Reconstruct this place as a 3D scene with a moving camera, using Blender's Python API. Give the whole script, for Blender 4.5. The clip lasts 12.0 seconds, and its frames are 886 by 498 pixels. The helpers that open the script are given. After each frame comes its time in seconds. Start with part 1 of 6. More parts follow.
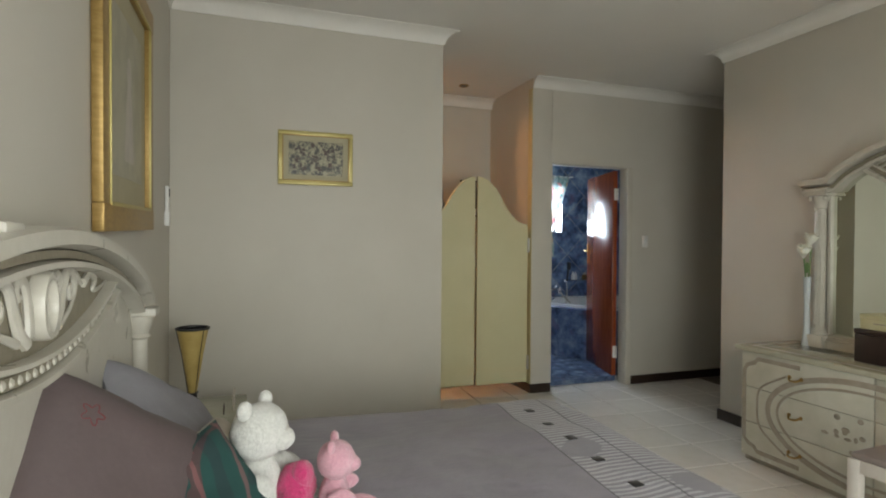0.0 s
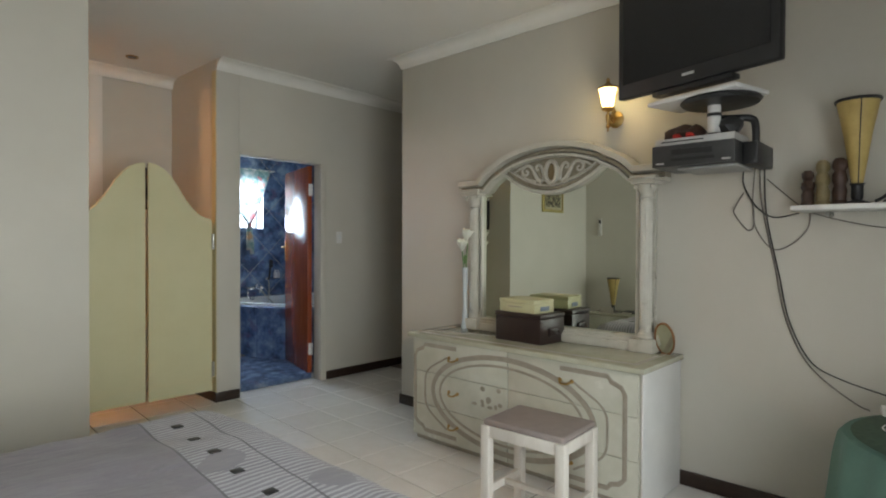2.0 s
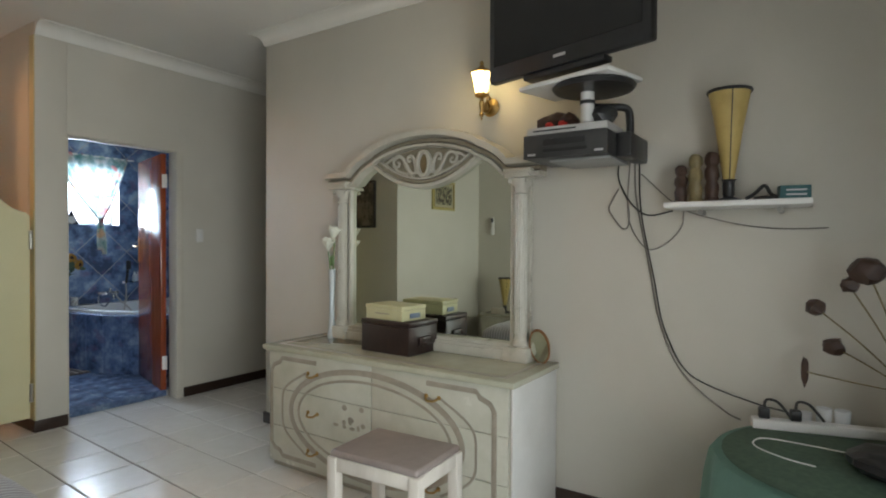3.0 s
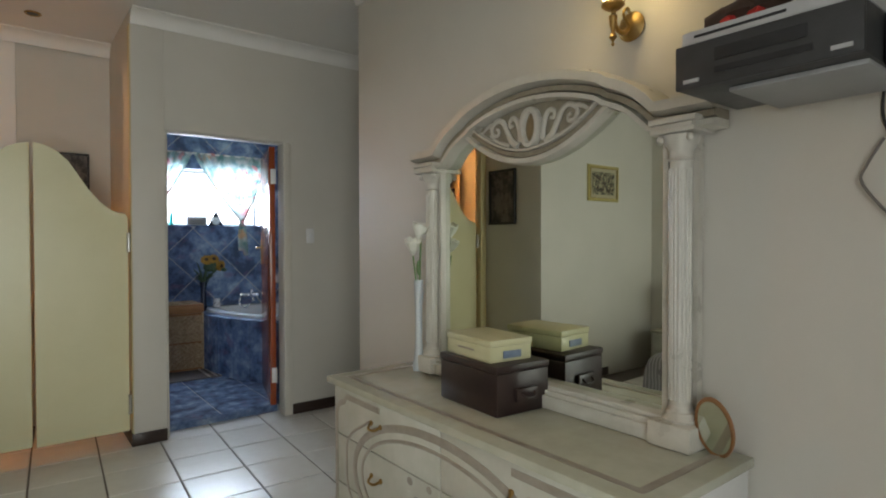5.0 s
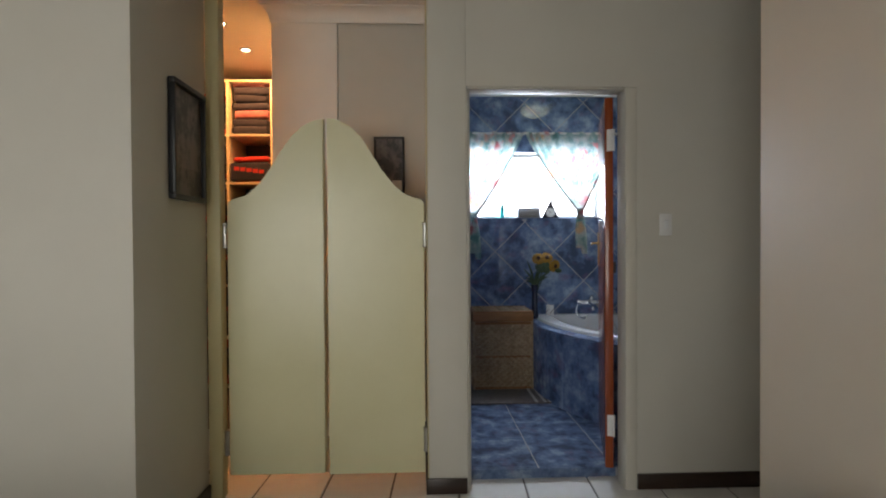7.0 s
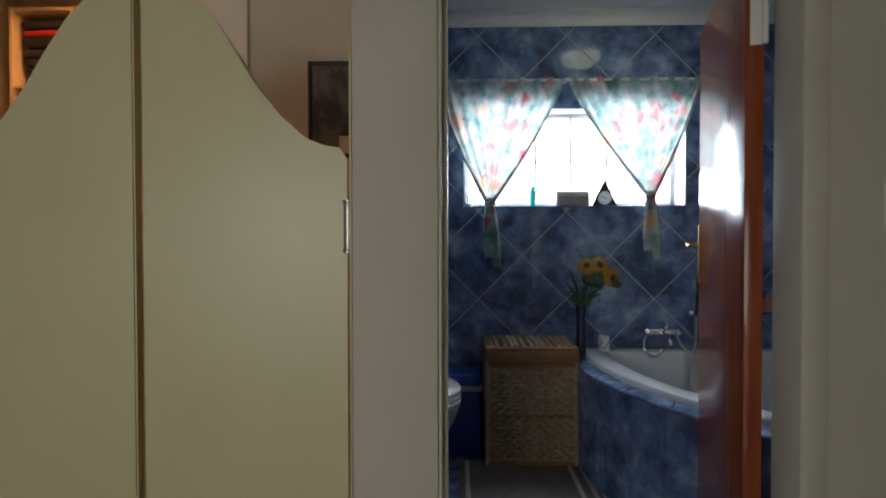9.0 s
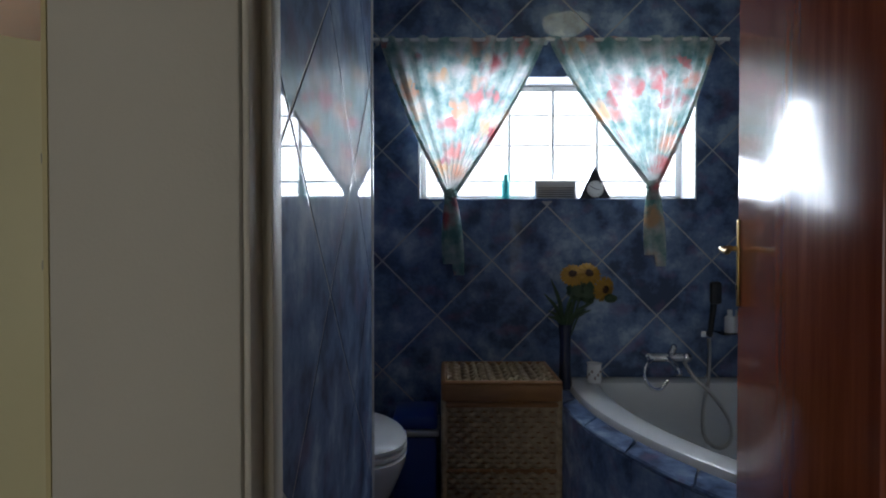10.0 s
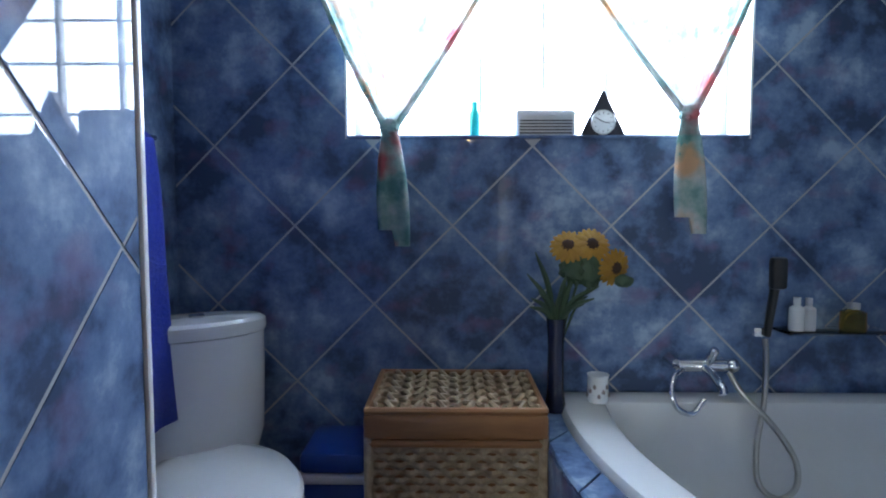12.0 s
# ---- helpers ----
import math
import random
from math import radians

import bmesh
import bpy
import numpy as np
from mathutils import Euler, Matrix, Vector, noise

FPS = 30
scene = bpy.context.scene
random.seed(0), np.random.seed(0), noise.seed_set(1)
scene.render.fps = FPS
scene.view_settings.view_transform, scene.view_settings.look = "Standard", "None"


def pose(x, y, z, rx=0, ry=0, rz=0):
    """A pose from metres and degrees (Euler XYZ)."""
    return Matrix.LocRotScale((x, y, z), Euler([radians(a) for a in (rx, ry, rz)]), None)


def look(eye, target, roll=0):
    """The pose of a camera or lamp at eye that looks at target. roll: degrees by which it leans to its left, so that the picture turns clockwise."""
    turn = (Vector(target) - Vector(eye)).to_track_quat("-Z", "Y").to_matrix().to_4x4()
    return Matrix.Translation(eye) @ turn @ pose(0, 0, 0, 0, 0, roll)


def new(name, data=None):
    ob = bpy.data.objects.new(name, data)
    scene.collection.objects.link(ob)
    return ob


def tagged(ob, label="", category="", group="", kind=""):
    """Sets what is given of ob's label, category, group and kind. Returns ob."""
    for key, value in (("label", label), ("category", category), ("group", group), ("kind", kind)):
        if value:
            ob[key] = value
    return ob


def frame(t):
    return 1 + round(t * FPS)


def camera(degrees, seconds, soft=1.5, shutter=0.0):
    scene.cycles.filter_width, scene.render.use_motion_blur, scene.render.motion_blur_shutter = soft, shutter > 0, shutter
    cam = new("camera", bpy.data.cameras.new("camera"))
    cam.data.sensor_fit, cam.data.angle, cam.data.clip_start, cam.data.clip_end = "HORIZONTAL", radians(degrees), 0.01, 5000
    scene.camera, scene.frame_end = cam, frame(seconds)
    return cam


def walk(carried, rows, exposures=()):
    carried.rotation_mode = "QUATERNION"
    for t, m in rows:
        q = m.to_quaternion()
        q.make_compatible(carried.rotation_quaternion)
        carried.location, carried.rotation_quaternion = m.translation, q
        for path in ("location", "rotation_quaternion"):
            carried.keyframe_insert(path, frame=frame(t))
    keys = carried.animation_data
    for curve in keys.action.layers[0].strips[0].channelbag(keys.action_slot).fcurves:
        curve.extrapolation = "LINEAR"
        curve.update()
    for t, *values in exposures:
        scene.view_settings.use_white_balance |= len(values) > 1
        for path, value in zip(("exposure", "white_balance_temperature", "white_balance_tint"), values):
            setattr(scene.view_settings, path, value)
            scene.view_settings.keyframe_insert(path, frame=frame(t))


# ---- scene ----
cam = camera(76.70, 12.0, 2.0)
ROWS = [
    (0, -0.3345, 0.2009, 1.3281, 89.408, -0.465, -19.488),
    (0.5, -0.2521, 0.2052, 1.3202, 89.523, -0.253, -26.781),
    (1, -0.2032, 0.2093, 1.3125, 89.594, -0.238, -33.767),
    (1.5, -0.1330, 0.1729, 1.3050, 89.605, -0.327, -40.028),
    (2, -0.0274, 0.1651, 1.3061, 89.432, -0.178, -47.070),
    (2.5, 0.1285, 0.1742, 1.3174, 89.298, -0.236, -54.228),
    (2.7, 0.2320, 0.1877, 1.3088, 89.356, -0.253, -56.434),
    (4.3, 1.1116, 0.3543, 1.3110, 89.284, 0.089, -52.351),
    (4.5, 1.1802, 0.3986, 1.3244, 89.190, 0.053, -48.734),
    (5, 1.3817, 0.5610, 1.3252, 89.088, 0.128, -37.948),
    (5.5, 1.5857, 0.7775, 1.3193, 89.195, 0.232, -26.967),
    (6, 1.7372, 1.0403, 1.2957, 89.164, 0.211, -16.157),
    (6.5, 1.8366, 1.3835, 1.2931, 89.045, 0.272, -8.936),
    (7, 1.9600, 1.7570, 1.2827, 89.215, 0.335, -2.390),
    (7.2, 1.9950, 1.9110, 1.2796, 89.337, 0.417, -0.470),
    (8.8, 2.2000, 3.1350, 1.2882, 88.956, 0.089, 1.450),
    (9, 2.2360, 3.2620, 1.2852, 89.020, 0.098, 1.560),
    (9.5, 2.2850, 3.6400, 1.2883, 89.121, 0.119, 0.740),
    (10, 2.3940, 3.9470, 1.2845, 89.168, 0.046, 0.250),
    (10.5, 2.4780, 4.2272, 1.2822, 89.159, 0.004, -0.260),
    (11, 2.5167, 4.4626, 1.2769, 89.038, -0.027, -0.328),
    (11.5, 2.5485, 4.6318, 1.2886, 88.009, -0.022, -0.172),
    (12, 2.6028, 4.7458, 1.2342, 86.278, -0.027, 0.717),
]
EXPOSURES = [(0.0, 0.0, 6500, 10), (2.5, 0.18, 6100, 10), (4.5, 0.05, 6100, 10), (5.5, -0.05, 6400, 12), (6.5, -0.1, 6500, 13), (7.2, -0.12, 6550, 14), (8.8, -0.5, 6600, 13),
             (9.5, -0.88, 6700, 14), (10.0, -1.18, 6500, 14), (10.5, -1.48, 6350, 14), (11.0, -1.48, 6150, 13), (11.5, -0.30, 5950, 12), (12.0, 0.42, 5850, 12)]
walk(cam, [(t, pose(x, y, z, rx, ry, rz)) for t, x, y, z, rx, ry, rz in ROWS], EXPOSURES)

# ---- light ----
world = bpy.data.worlds.new("sky")
scene.world = world
world.use_nodes = True
_n = world.node_tree.nodes
_sky = _n.new("ShaderNodeTexSky")
_sky.sky_type, _sky.sun_disc, _sky.sun_elevation, _sky.sun_rotation = "NISHITA", False, radians(50), radians(70)
world.node_tree.links.new(_sky.outputs[0], _n["Background"].inputs[0])
_n["Background"].inputs[1].default_value = 0.12


def area_lamp(name, place, target, sx, sy, watts, colour):
    d = bpy.data.lights.new(name, "AREA")
    d.shape, d.size, d.size_y, d.energy, d.color = "RECTANGLE", sx, sy, watts, colour
    ob = new(name, d)
    ob.matrix_world = look(place, target)
    return ob


def point_lamp(name, place, watts, colour, size=0.03):
    d = bpy.data.lights.new(name, "POINT")
    d.energy, d.color, d.shadow_soft_size = watts, colour, size
    ob = new(name, d)
    ob.location = place
    return ob


# daylight through the open garden door behind the walk, and through the bathroom window
area_lamp("bedroom_daylight", (0.50, -0.71, 1.2), (0.42, 3.0, 0.5), 1.75, 1.85, 43, (0.965, 0.98, 0.935)).data.spread = radians(150)
area_lamp("bathroom_daylight", (2.91, 6.775, 1.763), (2.91, 4.0, 1.2), 1.24, 0.54, 63, (0.74, 0.87, 1.0))
# warm spots of the walk-in closet, the wall light and the bathroom ceiling light
for x, y in ((0.63, 5.6), (0.64, 6.12)):
    d = bpy.data.lights.new("closet_spot_lamp", "SPOT")
    d.energy, d.color, d.shadow_soft_size, d.spot_size, d.spot_blend = 44, (1.0, 0.46, 0.16), 0.03, radians(172), 0.25
    new("closet_spot_lamp", d).location = (x, y, 2.735)
point_lamp("wall_light_lamp", (2.84, 1.615, 2.12), 3.0, (1.0, 0.72, 0.32), 0.04)


# ---- materials ----
def node_mat(name):
    m = bpy.data.materials.new(name)
    m.use_nodes = True
    nt = m.node_tree
    return m, nt, nt.nodes["Principled BSDF"]


def noise_node(nt, vec, scale, detail=4.0, rough=0.55, stretch=None):
    if stretch:
        mp = nt.nodes.new("ShaderNodeMapping")
        mp.inputs["Scale"].default_value = stretch
        nt.links.new(vec, mp.inputs[0])
        vec = mp.outputs[0]
    n = nt.nodes.new("ShaderNodeTexNoise")
    n.inputs["Scale"].default_value, n.inputs["Detail"].default_value, n.inputs["Roughness"].default_value = scale, detail, rough
    nt.links.new(vec, n.inputs["Vector"])
    return n.outputs[0]


def ramp(nt, fac, stops):
    r = nt.nodes.new("ShaderNodeValToRGB")
    e = r.color_ramp.elements
    while len(e) < len(stops):
        e.new(0.5)
    for k, (p, c) in enumerate(stops):
        e[k].position, e[k].color = p, (*c, 1)
    nt.links.new(fac, r.inputs[0])
    return r.outputs[0]


def mixc(nt, fac, a, b, kind="MIX"):
    m = nt.nodes.new("ShaderNodeMix")
    m.data_type, m.blend_type = "RGBA", kind
    for sock, v in ((m.inputs[0], fac), (m.inputs[6], a), (m.inputs[7], b)):
        if isinstance(v, (int, float)):
            sock.default_value = v
        elif isinstance(v, tuple):
            sock.default_value = (*v, 1)
        else:
            nt.links.new(v, sock)
    return m.outputs[2]


def calc(nt, op, a, b=0.0):
    m = nt.nodes.new("ShaderNodeMath")
    m.operation = op
    for sock, v in zip(m.inputs, (a, b)):
        if isinstance(v, (int, float)):
            sock.default_value = v
        else:
            nt.links.new(v, sock)
    return m.outputs[0]


def place(nt):
    return nt.nodes.new("ShaderNodeNewGeometry").outputs["Position"]


def bump(nt, b, height, strength, dist=0.01):
    n = nt.nodes.new("ShaderNodeBump")
    n.inputs["Strength"].default_value, n.inputs["Distance"].default_value = strength, dist
    nt.links.new(height, n.inputs["Height"])
    nt.links.new(n.outputs[0], b.inputs["Normal"])


def mottled(name, a, b, scale=6.0, rough=0.6, metal=0.0, grain=80.0, relief=0.15, stretch=None, rough_var=0.1, coat=0.0, fine=0.12):
    """Two colours mixed by a broad noise, with a finer grain, uneven gloss and a slight relief."""
    m, nt, p = node_mat(name)
    v = place(nt)
    broad = noise_node(nt, v, scale, 5, 0.6, stretch)
    small = noise_node(nt, v, grain, 3, 0.6, stretch)
    c = ramp(nt, broad, [(0.3, a), (0.7, b)])
    dark = tuple(x * 0.72 for x in a)
    c = mixc(nt, calc(nt, "MULTIPLY", small, fine * 2), c, dark)
    nt.links.new(c, p.inputs["Base Color"])
    r = calc(nt, "ADD", calc(nt, "MULTIPLY", broad, rough_var * 2), rough - rough_var)
    nt.links.new(r, p.inputs["Roughness"])
    p.inputs["Metallic"].default_value = metal
    p.inputs["Coat Weight"].default_value = coat
    bump(nt, p, small, relief, 0.004)
    return m


def glow(name, col, strength):
    m, nt, p = node_mat(name)
    p.inputs["Base Color"].default_value = (*col, 1)
    p.inputs["Emission Color"].default_value = (*col, 1)
    p.inputs["Emission Strength"].default_value = strength
    return m


def blue_tile(name, rough, scale=5.0, lift=1.0):
    m, nt, p = node_mat(name)
    v = place(nt)
    cloud = noise_node(nt, v, scale, 6, 0.62)
    c = ramp(nt, cloud, [(0.38, (0.038 * lift, 0.056 * lift, 0.105 * lift)), (0.48, (0.076 * lift, 0.118 * lift, 0.215 * lift)), (0.56, (0.115 * lift, 0.165 * lift, 0.27 * lift)), (0.66, (0.22 * lift, 0.285 * lift, 0.385 * lift))])
    rose = noise_node(nt, v, scale * 1.3, 3, 0.5, (1.1, 0.9, 1.3))
    c = mixc(nt, ramp(nt, rose, [(0.56, (0, 0, 0)), (0.72, (0.5, 0.5, 0.5))]), c, (0.13 * lift, 0.085 * lift, 0.15 * lift))
    nt.links.new(c, p.inputs["Base Color"])
    p.inputs["Roughness"].default_value = 0.55
    p.inputs["Specular IOR Level"].default_value = 0.05
    p.inputs["Coat Weight"].default_value = 0.6
    p.inputs["Coat Roughness"].default_value = rough
    p.inputs["Coat IOR"].default_value = 1.42
    bump(nt, p, noise_node(nt, v, 9, 2), 0.05, 0.004)
    return m


def floor_tile_mat():
    m, nt, p = node_mat("cream_glazed_tile")
    v = place(nt)
    info = nt.nodes.new("ShaderNodeObjectInfo").outputs["Random"]
    c = ramp(nt, noise_node(nt, v, 14, 5, 0.6), [(0.3, (0.76, 0.735, 0.70)), (0.7, (0.81, 0.79, 0.76))])
    c = mixc(nt, calc(nt, "MULTIPLY", info, 0.2), c, (0.66, 0.63, 0.59))
    c = mixc(nt, ramp(nt, noise_node(nt, v, 2.2, 4), [(0.55, (0, 0, 0)), (0.8, (0.2, 0.2, 0.2))]), c, (0.55, 0.51, 0.46))
    nt.links.new(c, p.inputs["Base Color"])
    nt.links.new(calc(nt, "ADD", calc(nt, "MULTIPLY", noise_node(nt, v, 7, 3), 0.14), 0.15), p.inputs["Roughness"])
    p.inputs["IOR"].default_value = 1.9
    bump(nt, p, noise_node(nt, v, 35, 2), 0.05, 0.003)
    return m


def wicker_mat():
    m, nt, p = node_mat("wicker_cane")
    v = place(nt)
    c = ramp(nt, noise_node(nt, v, 40, 4), [(0.3, (0.27, 0.19, 0.11)), (0.7, (0.50, 0.39, 0.25))])
    c = mixc(nt, ramp(nt, noise_node(nt, v, 6, 3), [(0.5, (0, 0, 0)), (0.8, (0.6, 0.6, 0.6))]), c, (0.52, 0.41, 0.26))
    nt.links.new(c, p.inputs["Base Color"])
    p.inputs["Roughness"].default_value = 0.5
    bump(nt, p, noise_node(nt, v, 160, 2), 0.3, 0.003)
    return m


def duvet_mat():
    """Grey-lilac satin cotton; towards the foot a woven band with fine pale stripes."""
    m, nt, p = node_mat("grey_lilac_cotton")
    v = place(nt)
    sep = nt.nodes.new("ShaderNodeSeparateXYZ")
    nt.links.new(v, sep.inputs[0])
    c = ramp(nt, noise_node(nt, v, 5, 4), [(0.3, (0.235, 0.215, 0.255)), (0.7, (0.29, 0.27, 0.31))])
    wob = calc(nt, "MULTIPLY", noise_node(nt, v, 7, 2), 0.03)
    y = calc(nt, "ADD", sep.outputs[1], wob)
    st = calc(nt, "SINE", calc(nt, "MULTIPLY", y, 250.0))
    st = calc(nt, "GREATER_THAN", st, 0.15)
    across = calc(nt, "SUBTRACT", sep.outputs[0], calc(nt, "MULTIPLY", calc(nt, "SUBTRACT", sep.outputs[1], 2.5), 0.07))
    band = calc(nt, "GREATER_THAN", across, 0.775)
    patch = calc(nt, "GREATER_THAN", noise_node(nt, v, 4.0, 0), 0.36)
    stripes = calc(nt, "MULTIPLY", calc(nt, "MULTIPLY", st, band), patch)
    c = mixc(nt, calc(nt, "MULTIPLY", band, 0.35), c, (0.30, 0.30, 0.33))
    c = mixc(nt, calc(nt, "MULTIPLY", stripes, 0.62), c, (0.62, 0.62, 0.66))
    for x0 in (0.775, 0.985):
        d = calc(nt, "ABSOLUTE", calc(nt, "SUBTRACT", across, x0))
        c = mixc(nt, calc(nt, "MULTIPLY", calc(nt, "LESS_THAN", d, 0.004), 0.8), c, (0.09, 0.085, 0.10))
    nt.links.new(c, p.inputs["Base Color"])
    p.inputs["Roughness"].default_value = 0.62
    p.inputs["Sheen Weight"].default_value = 0.15
    bump(nt, p, noise_node(nt, v, 9, 3, 0.5, (1, 2.2, 1)), 0.45, 0.02)
    return m


def curtain_mat():
    """Thin floral cotton that lets daylight through."""
    m, nt, p = node_mat("floral_curtain_cotton")
    v = place(nt)
    vor = nt.nodes.new("ShaderNodeTexVoronoi")
    vor.inputs["Scale"].default_value = 9.5
    wv = nt.nodes.new("ShaderNodeVectorMath")
    wv.operation = "ADD"
    nz = nt.nodes.new("ShaderNodeTexNoise")
    nz.inputs["Scale"].default_value = 16
    nt.links.new(v, nz.inputs["Vector"])
    sc = nt.nodes.new("ShaderNodeVectorMath")
    sc.operation = "SCALE"
    sc.inputs["Scale"].default_value = 0.10
    nt.links.new(nz.outputs[1], sc.inputs[0])
    nt.links.new(v, wv.inputs[0])
    nt.links.new(sc.outputs[0], wv.inputs[1])
    nt.links.new(wv.outputs[0], vor.inputs["Vector"])
    ground = ramp(nt, noise_node(nt, v, 12, 4), [(0.34, (0.08, 0.22, 0.21)), (0.48, (0.28, 0.40, 0.38)), (0.66, (0.60, 0.59, 0.57))])
    sepc = nt.nodes.new("ShaderNodeSeparateColor")
    nt.links.new(vor.outputs["Color"], sepc.inputs[0])
    bloom = ramp(nt, sepc.outputs[0], [(0.2, (0.36, 0.06, 0.07)), (0.5, (0.56, 0.17, 0.17)), (0.8, (0.58, 0.36, 0.20))])
    near = ramp(nt, vor.outputs["Distance"], [(0.25, (1, 1, 1)), (0.62, (0, 0, 0))])
    pick = calc(nt, "GREATER_THAN", sepc.outputs[1], 0.42)
    c = mixc(nt, calc(nt, "MULTIPLY", near, pick), ground, bloom)
    nt.links.new(c, p.inputs["Base Color"])
    p.inputs["Roughness"].default_value = 0.85
    tr = nt.nodes.new("ShaderNodeBsdfTranslucent")
    nt.links.new(mixc(nt, 0.14, c, (0.88, 0.80, 0.86)), tr.inputs[0])
    mx = nt.nodes.new("ShaderNodeMixShader")
    mx.inputs[0].default_value = 0.36
    nt.links.new(p.outputs[0], mx.inputs[1])
    nt.links.new(tr.outputs[0], mx.inputs[2])
    nt.links.new(mx.outputs[0], nt.nodes["Material Output"].inputs[0])
    return m


def tartan_mat():
    m, nt, p = node_mat("green_tartan_wool")
    v = place(nt)
    mp = nt.nodes.new("ShaderNodeMapping")
    mp.inputs["Rotation"].default_value = (0.5, 0.3, 0.7)
    nt.links.new(v, mp.inputs[0])
    sep = nt.nodes.new("ShaderNodeSeparateXYZ")
    nt.links.new(mp.outputs[0], sep.inputs[0])
    c = (0.012, 0.055, 0.05)
    for k, (axis, col) in enumerate(((0, (0.16, 0.03, 0.04)), (1, (0.3, 0.12, 0.12)), (0, (0.02, 0.02, 0.03)), (1, (0.02, 0.02, 0.03)))):
        s = calc(nt, "SINE", calc(nt, "ADD", calc(nt, "MULTIPLY", sep.outputs[axis], 55.0), 1.7 * k))
        c = mixc(nt, calc(nt, "MULTIPLY", calc(nt, "GREATER_THAN", s, 0.95 if k < 2 else 0.6), 0.4), c, col)
    nt.links.new(c, p.inputs["Base Color"])
    p.inputs["Roughness"].default_value = 0.9
    return m


def plush_mat(name, col, lo, sheen=0.5):
    m, nt, p = node_mat(name)
    v = place(nt)
    n = noise_node(nt, v, 120, 4, 0.7)
    nt.links.new(ramp(nt, n, [(0.3, lo), (0.65, col)]), p.inputs["Base Color"])
    p.inputs["Roughness"].default_value = 0.95
    p.inputs["Sheen Weight"].default_value = sheen
    bump(nt, p, n, 0.9, 0.012)
    return m


def leaf_print_mat(name, paper, ink, scale):
    """A faded print: ink blotches on paper."""
    m, nt, p = node_mat(name)
    v = place(nt)
    n = noise_node(nt, v, scale, 6, 0.7, (1.0, 1.0, 0.8))
    nt.links.new(ramp(nt, n, [(0.44, ink), (0.56, paper)]), p.inputs["Base Color"])
    p.inputs["Roughness"].default_value = 0.35
    return m


def glass_mat(name, col=(0.95, 0.97, 0.97), rough=0.02):
    m, nt, p = node_mat(name)
    p.inputs["Base Color"].default_value = (*col, 1)
    p.inputs["Roughness"].default_value = rough
    p.inputs["Transmission Weight"].default_value = 1.0
    p.inputs["IOR"].default_value = 1.45
    return m


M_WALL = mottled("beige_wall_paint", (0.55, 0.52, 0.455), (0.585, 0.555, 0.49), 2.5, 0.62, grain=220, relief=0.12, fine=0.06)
M_COLUMN = mottled("pale_wall_surface", (0.76, 0.73, 0.68), (0.80, 0.77, 0.72), 2.5, 0.6, grain=220, relief=0.12, fine=0.05)
M_CEIL = mottled("ceiling_paint", (0.74, 0.72, 0.68), (0.78, 0.76, 0.72), 1.5, 0.8, grain=180, relief=0.08, fine=0.05)
M_CORN = mottled("white_plaster_cornice", (0.72, 0.70, 0.65), (0.78, 0.76, 0.71), 4, 0.6, fine=0.05)
M_FRAME = mottled("cream_steel_frame", (0.56, 0.525, 0.455), (0.60, 0.565, 0.49), 5, 0.5, fine=0.06)
M_SKIRT = mottled("dark_brown_skirting", (0.018, 0.009, 0.006), (0.035, 0.018, 0.011), 12, 0.35, stretch=(1, 1, 6))
M_GROUT = mottled("brown_grout", (0.12, 0.10, 0.087), (0.16, 0.138, 0.12), 30, 0.9)
M_TILE = floor_tile_mat()
M_BLUE = blue_tile("blue_cloud_wall_tile", 0.022, 6.5, 1.35)
M_BLUEF = blue_tile("blue_cloud_floor_tile", 0.11, 9.0, 1.15)
M_BGROUT = mottled("grey_blue_grout", (0.32, 0.325, 0.345), (0.40, 0.40, 0.415), 40, 0.7)
M_SALOON = mottled("cream_yellow_enamel", (0.60, 0.555, 0.335), (0.64, 0.595, 0.375), 3, 0.33, grain=60, relief=0.04, fine=0.05)
M_JAMB = mottled("cream_yellow_jamb_paint", (0.55, 0.47, 0.25), (0.60, 0.52, 0.29), 4, 0.45)
M_STEEL = mottled("brushed_steel", (0.42, 0.41, 0.39), (0.5, 0.49, 0.47), 20, 0.32, 1.0)
M_CHROME = mottled("chrome", (0.72, 0.73, 0.75), (0.8, 0.8, 0.82), 10, 0.09, 1.0, relief=0.0, rough_var=0.03)
M_BRASS = mottled("aged_brass", (0.32, 0.20, 0.07), (0.5, 0.34, 0.13), 25, 0.33, 1.0)
M_GOLD = mottled("antique_gold_frame", (0.30, 0.19, 0.06), (0.46, 0.31, 0.11), 22, 0.42, 0.55, stretch=(1, 1, 3))
M_GOLDLT = mottled("pale_gold_frame", (0.44, 0.37, 0.13), (0.56, 0.48, 0.20), 22, 0.42, 0.3)
M_IVORY = mottled("ivory_lacquer", (0.50, 0.475, 0.405), (0.60, 0.575, 0.505), 9, 0.30, grain=50, relief=0.1, fine=0.16)
# ivory darkened to paint in the shade of recesses; also the nightstand plinth
M_IVORYD = mottled("shaded_ivory_recess", (0.24, 0.21, 0.15), (0.35, 0.315, 0.24), 30, 0.5, fine=0.3)
M_MARBLE = mottled("cream_marble_laminate", (0.40, 0.395, 0.30), (0.54, 0.53, 0.43), 4.5, 0.10, grain=14, relief=0.02, fine=0.12)
M_DRAWER = mottled("pale_green_marbled_lacquer", (0.50, 0.495, 0.41), (0.61, 0.60, 0.525), 6, 0.24, grain=16, relief=0.02, fine=0.16)
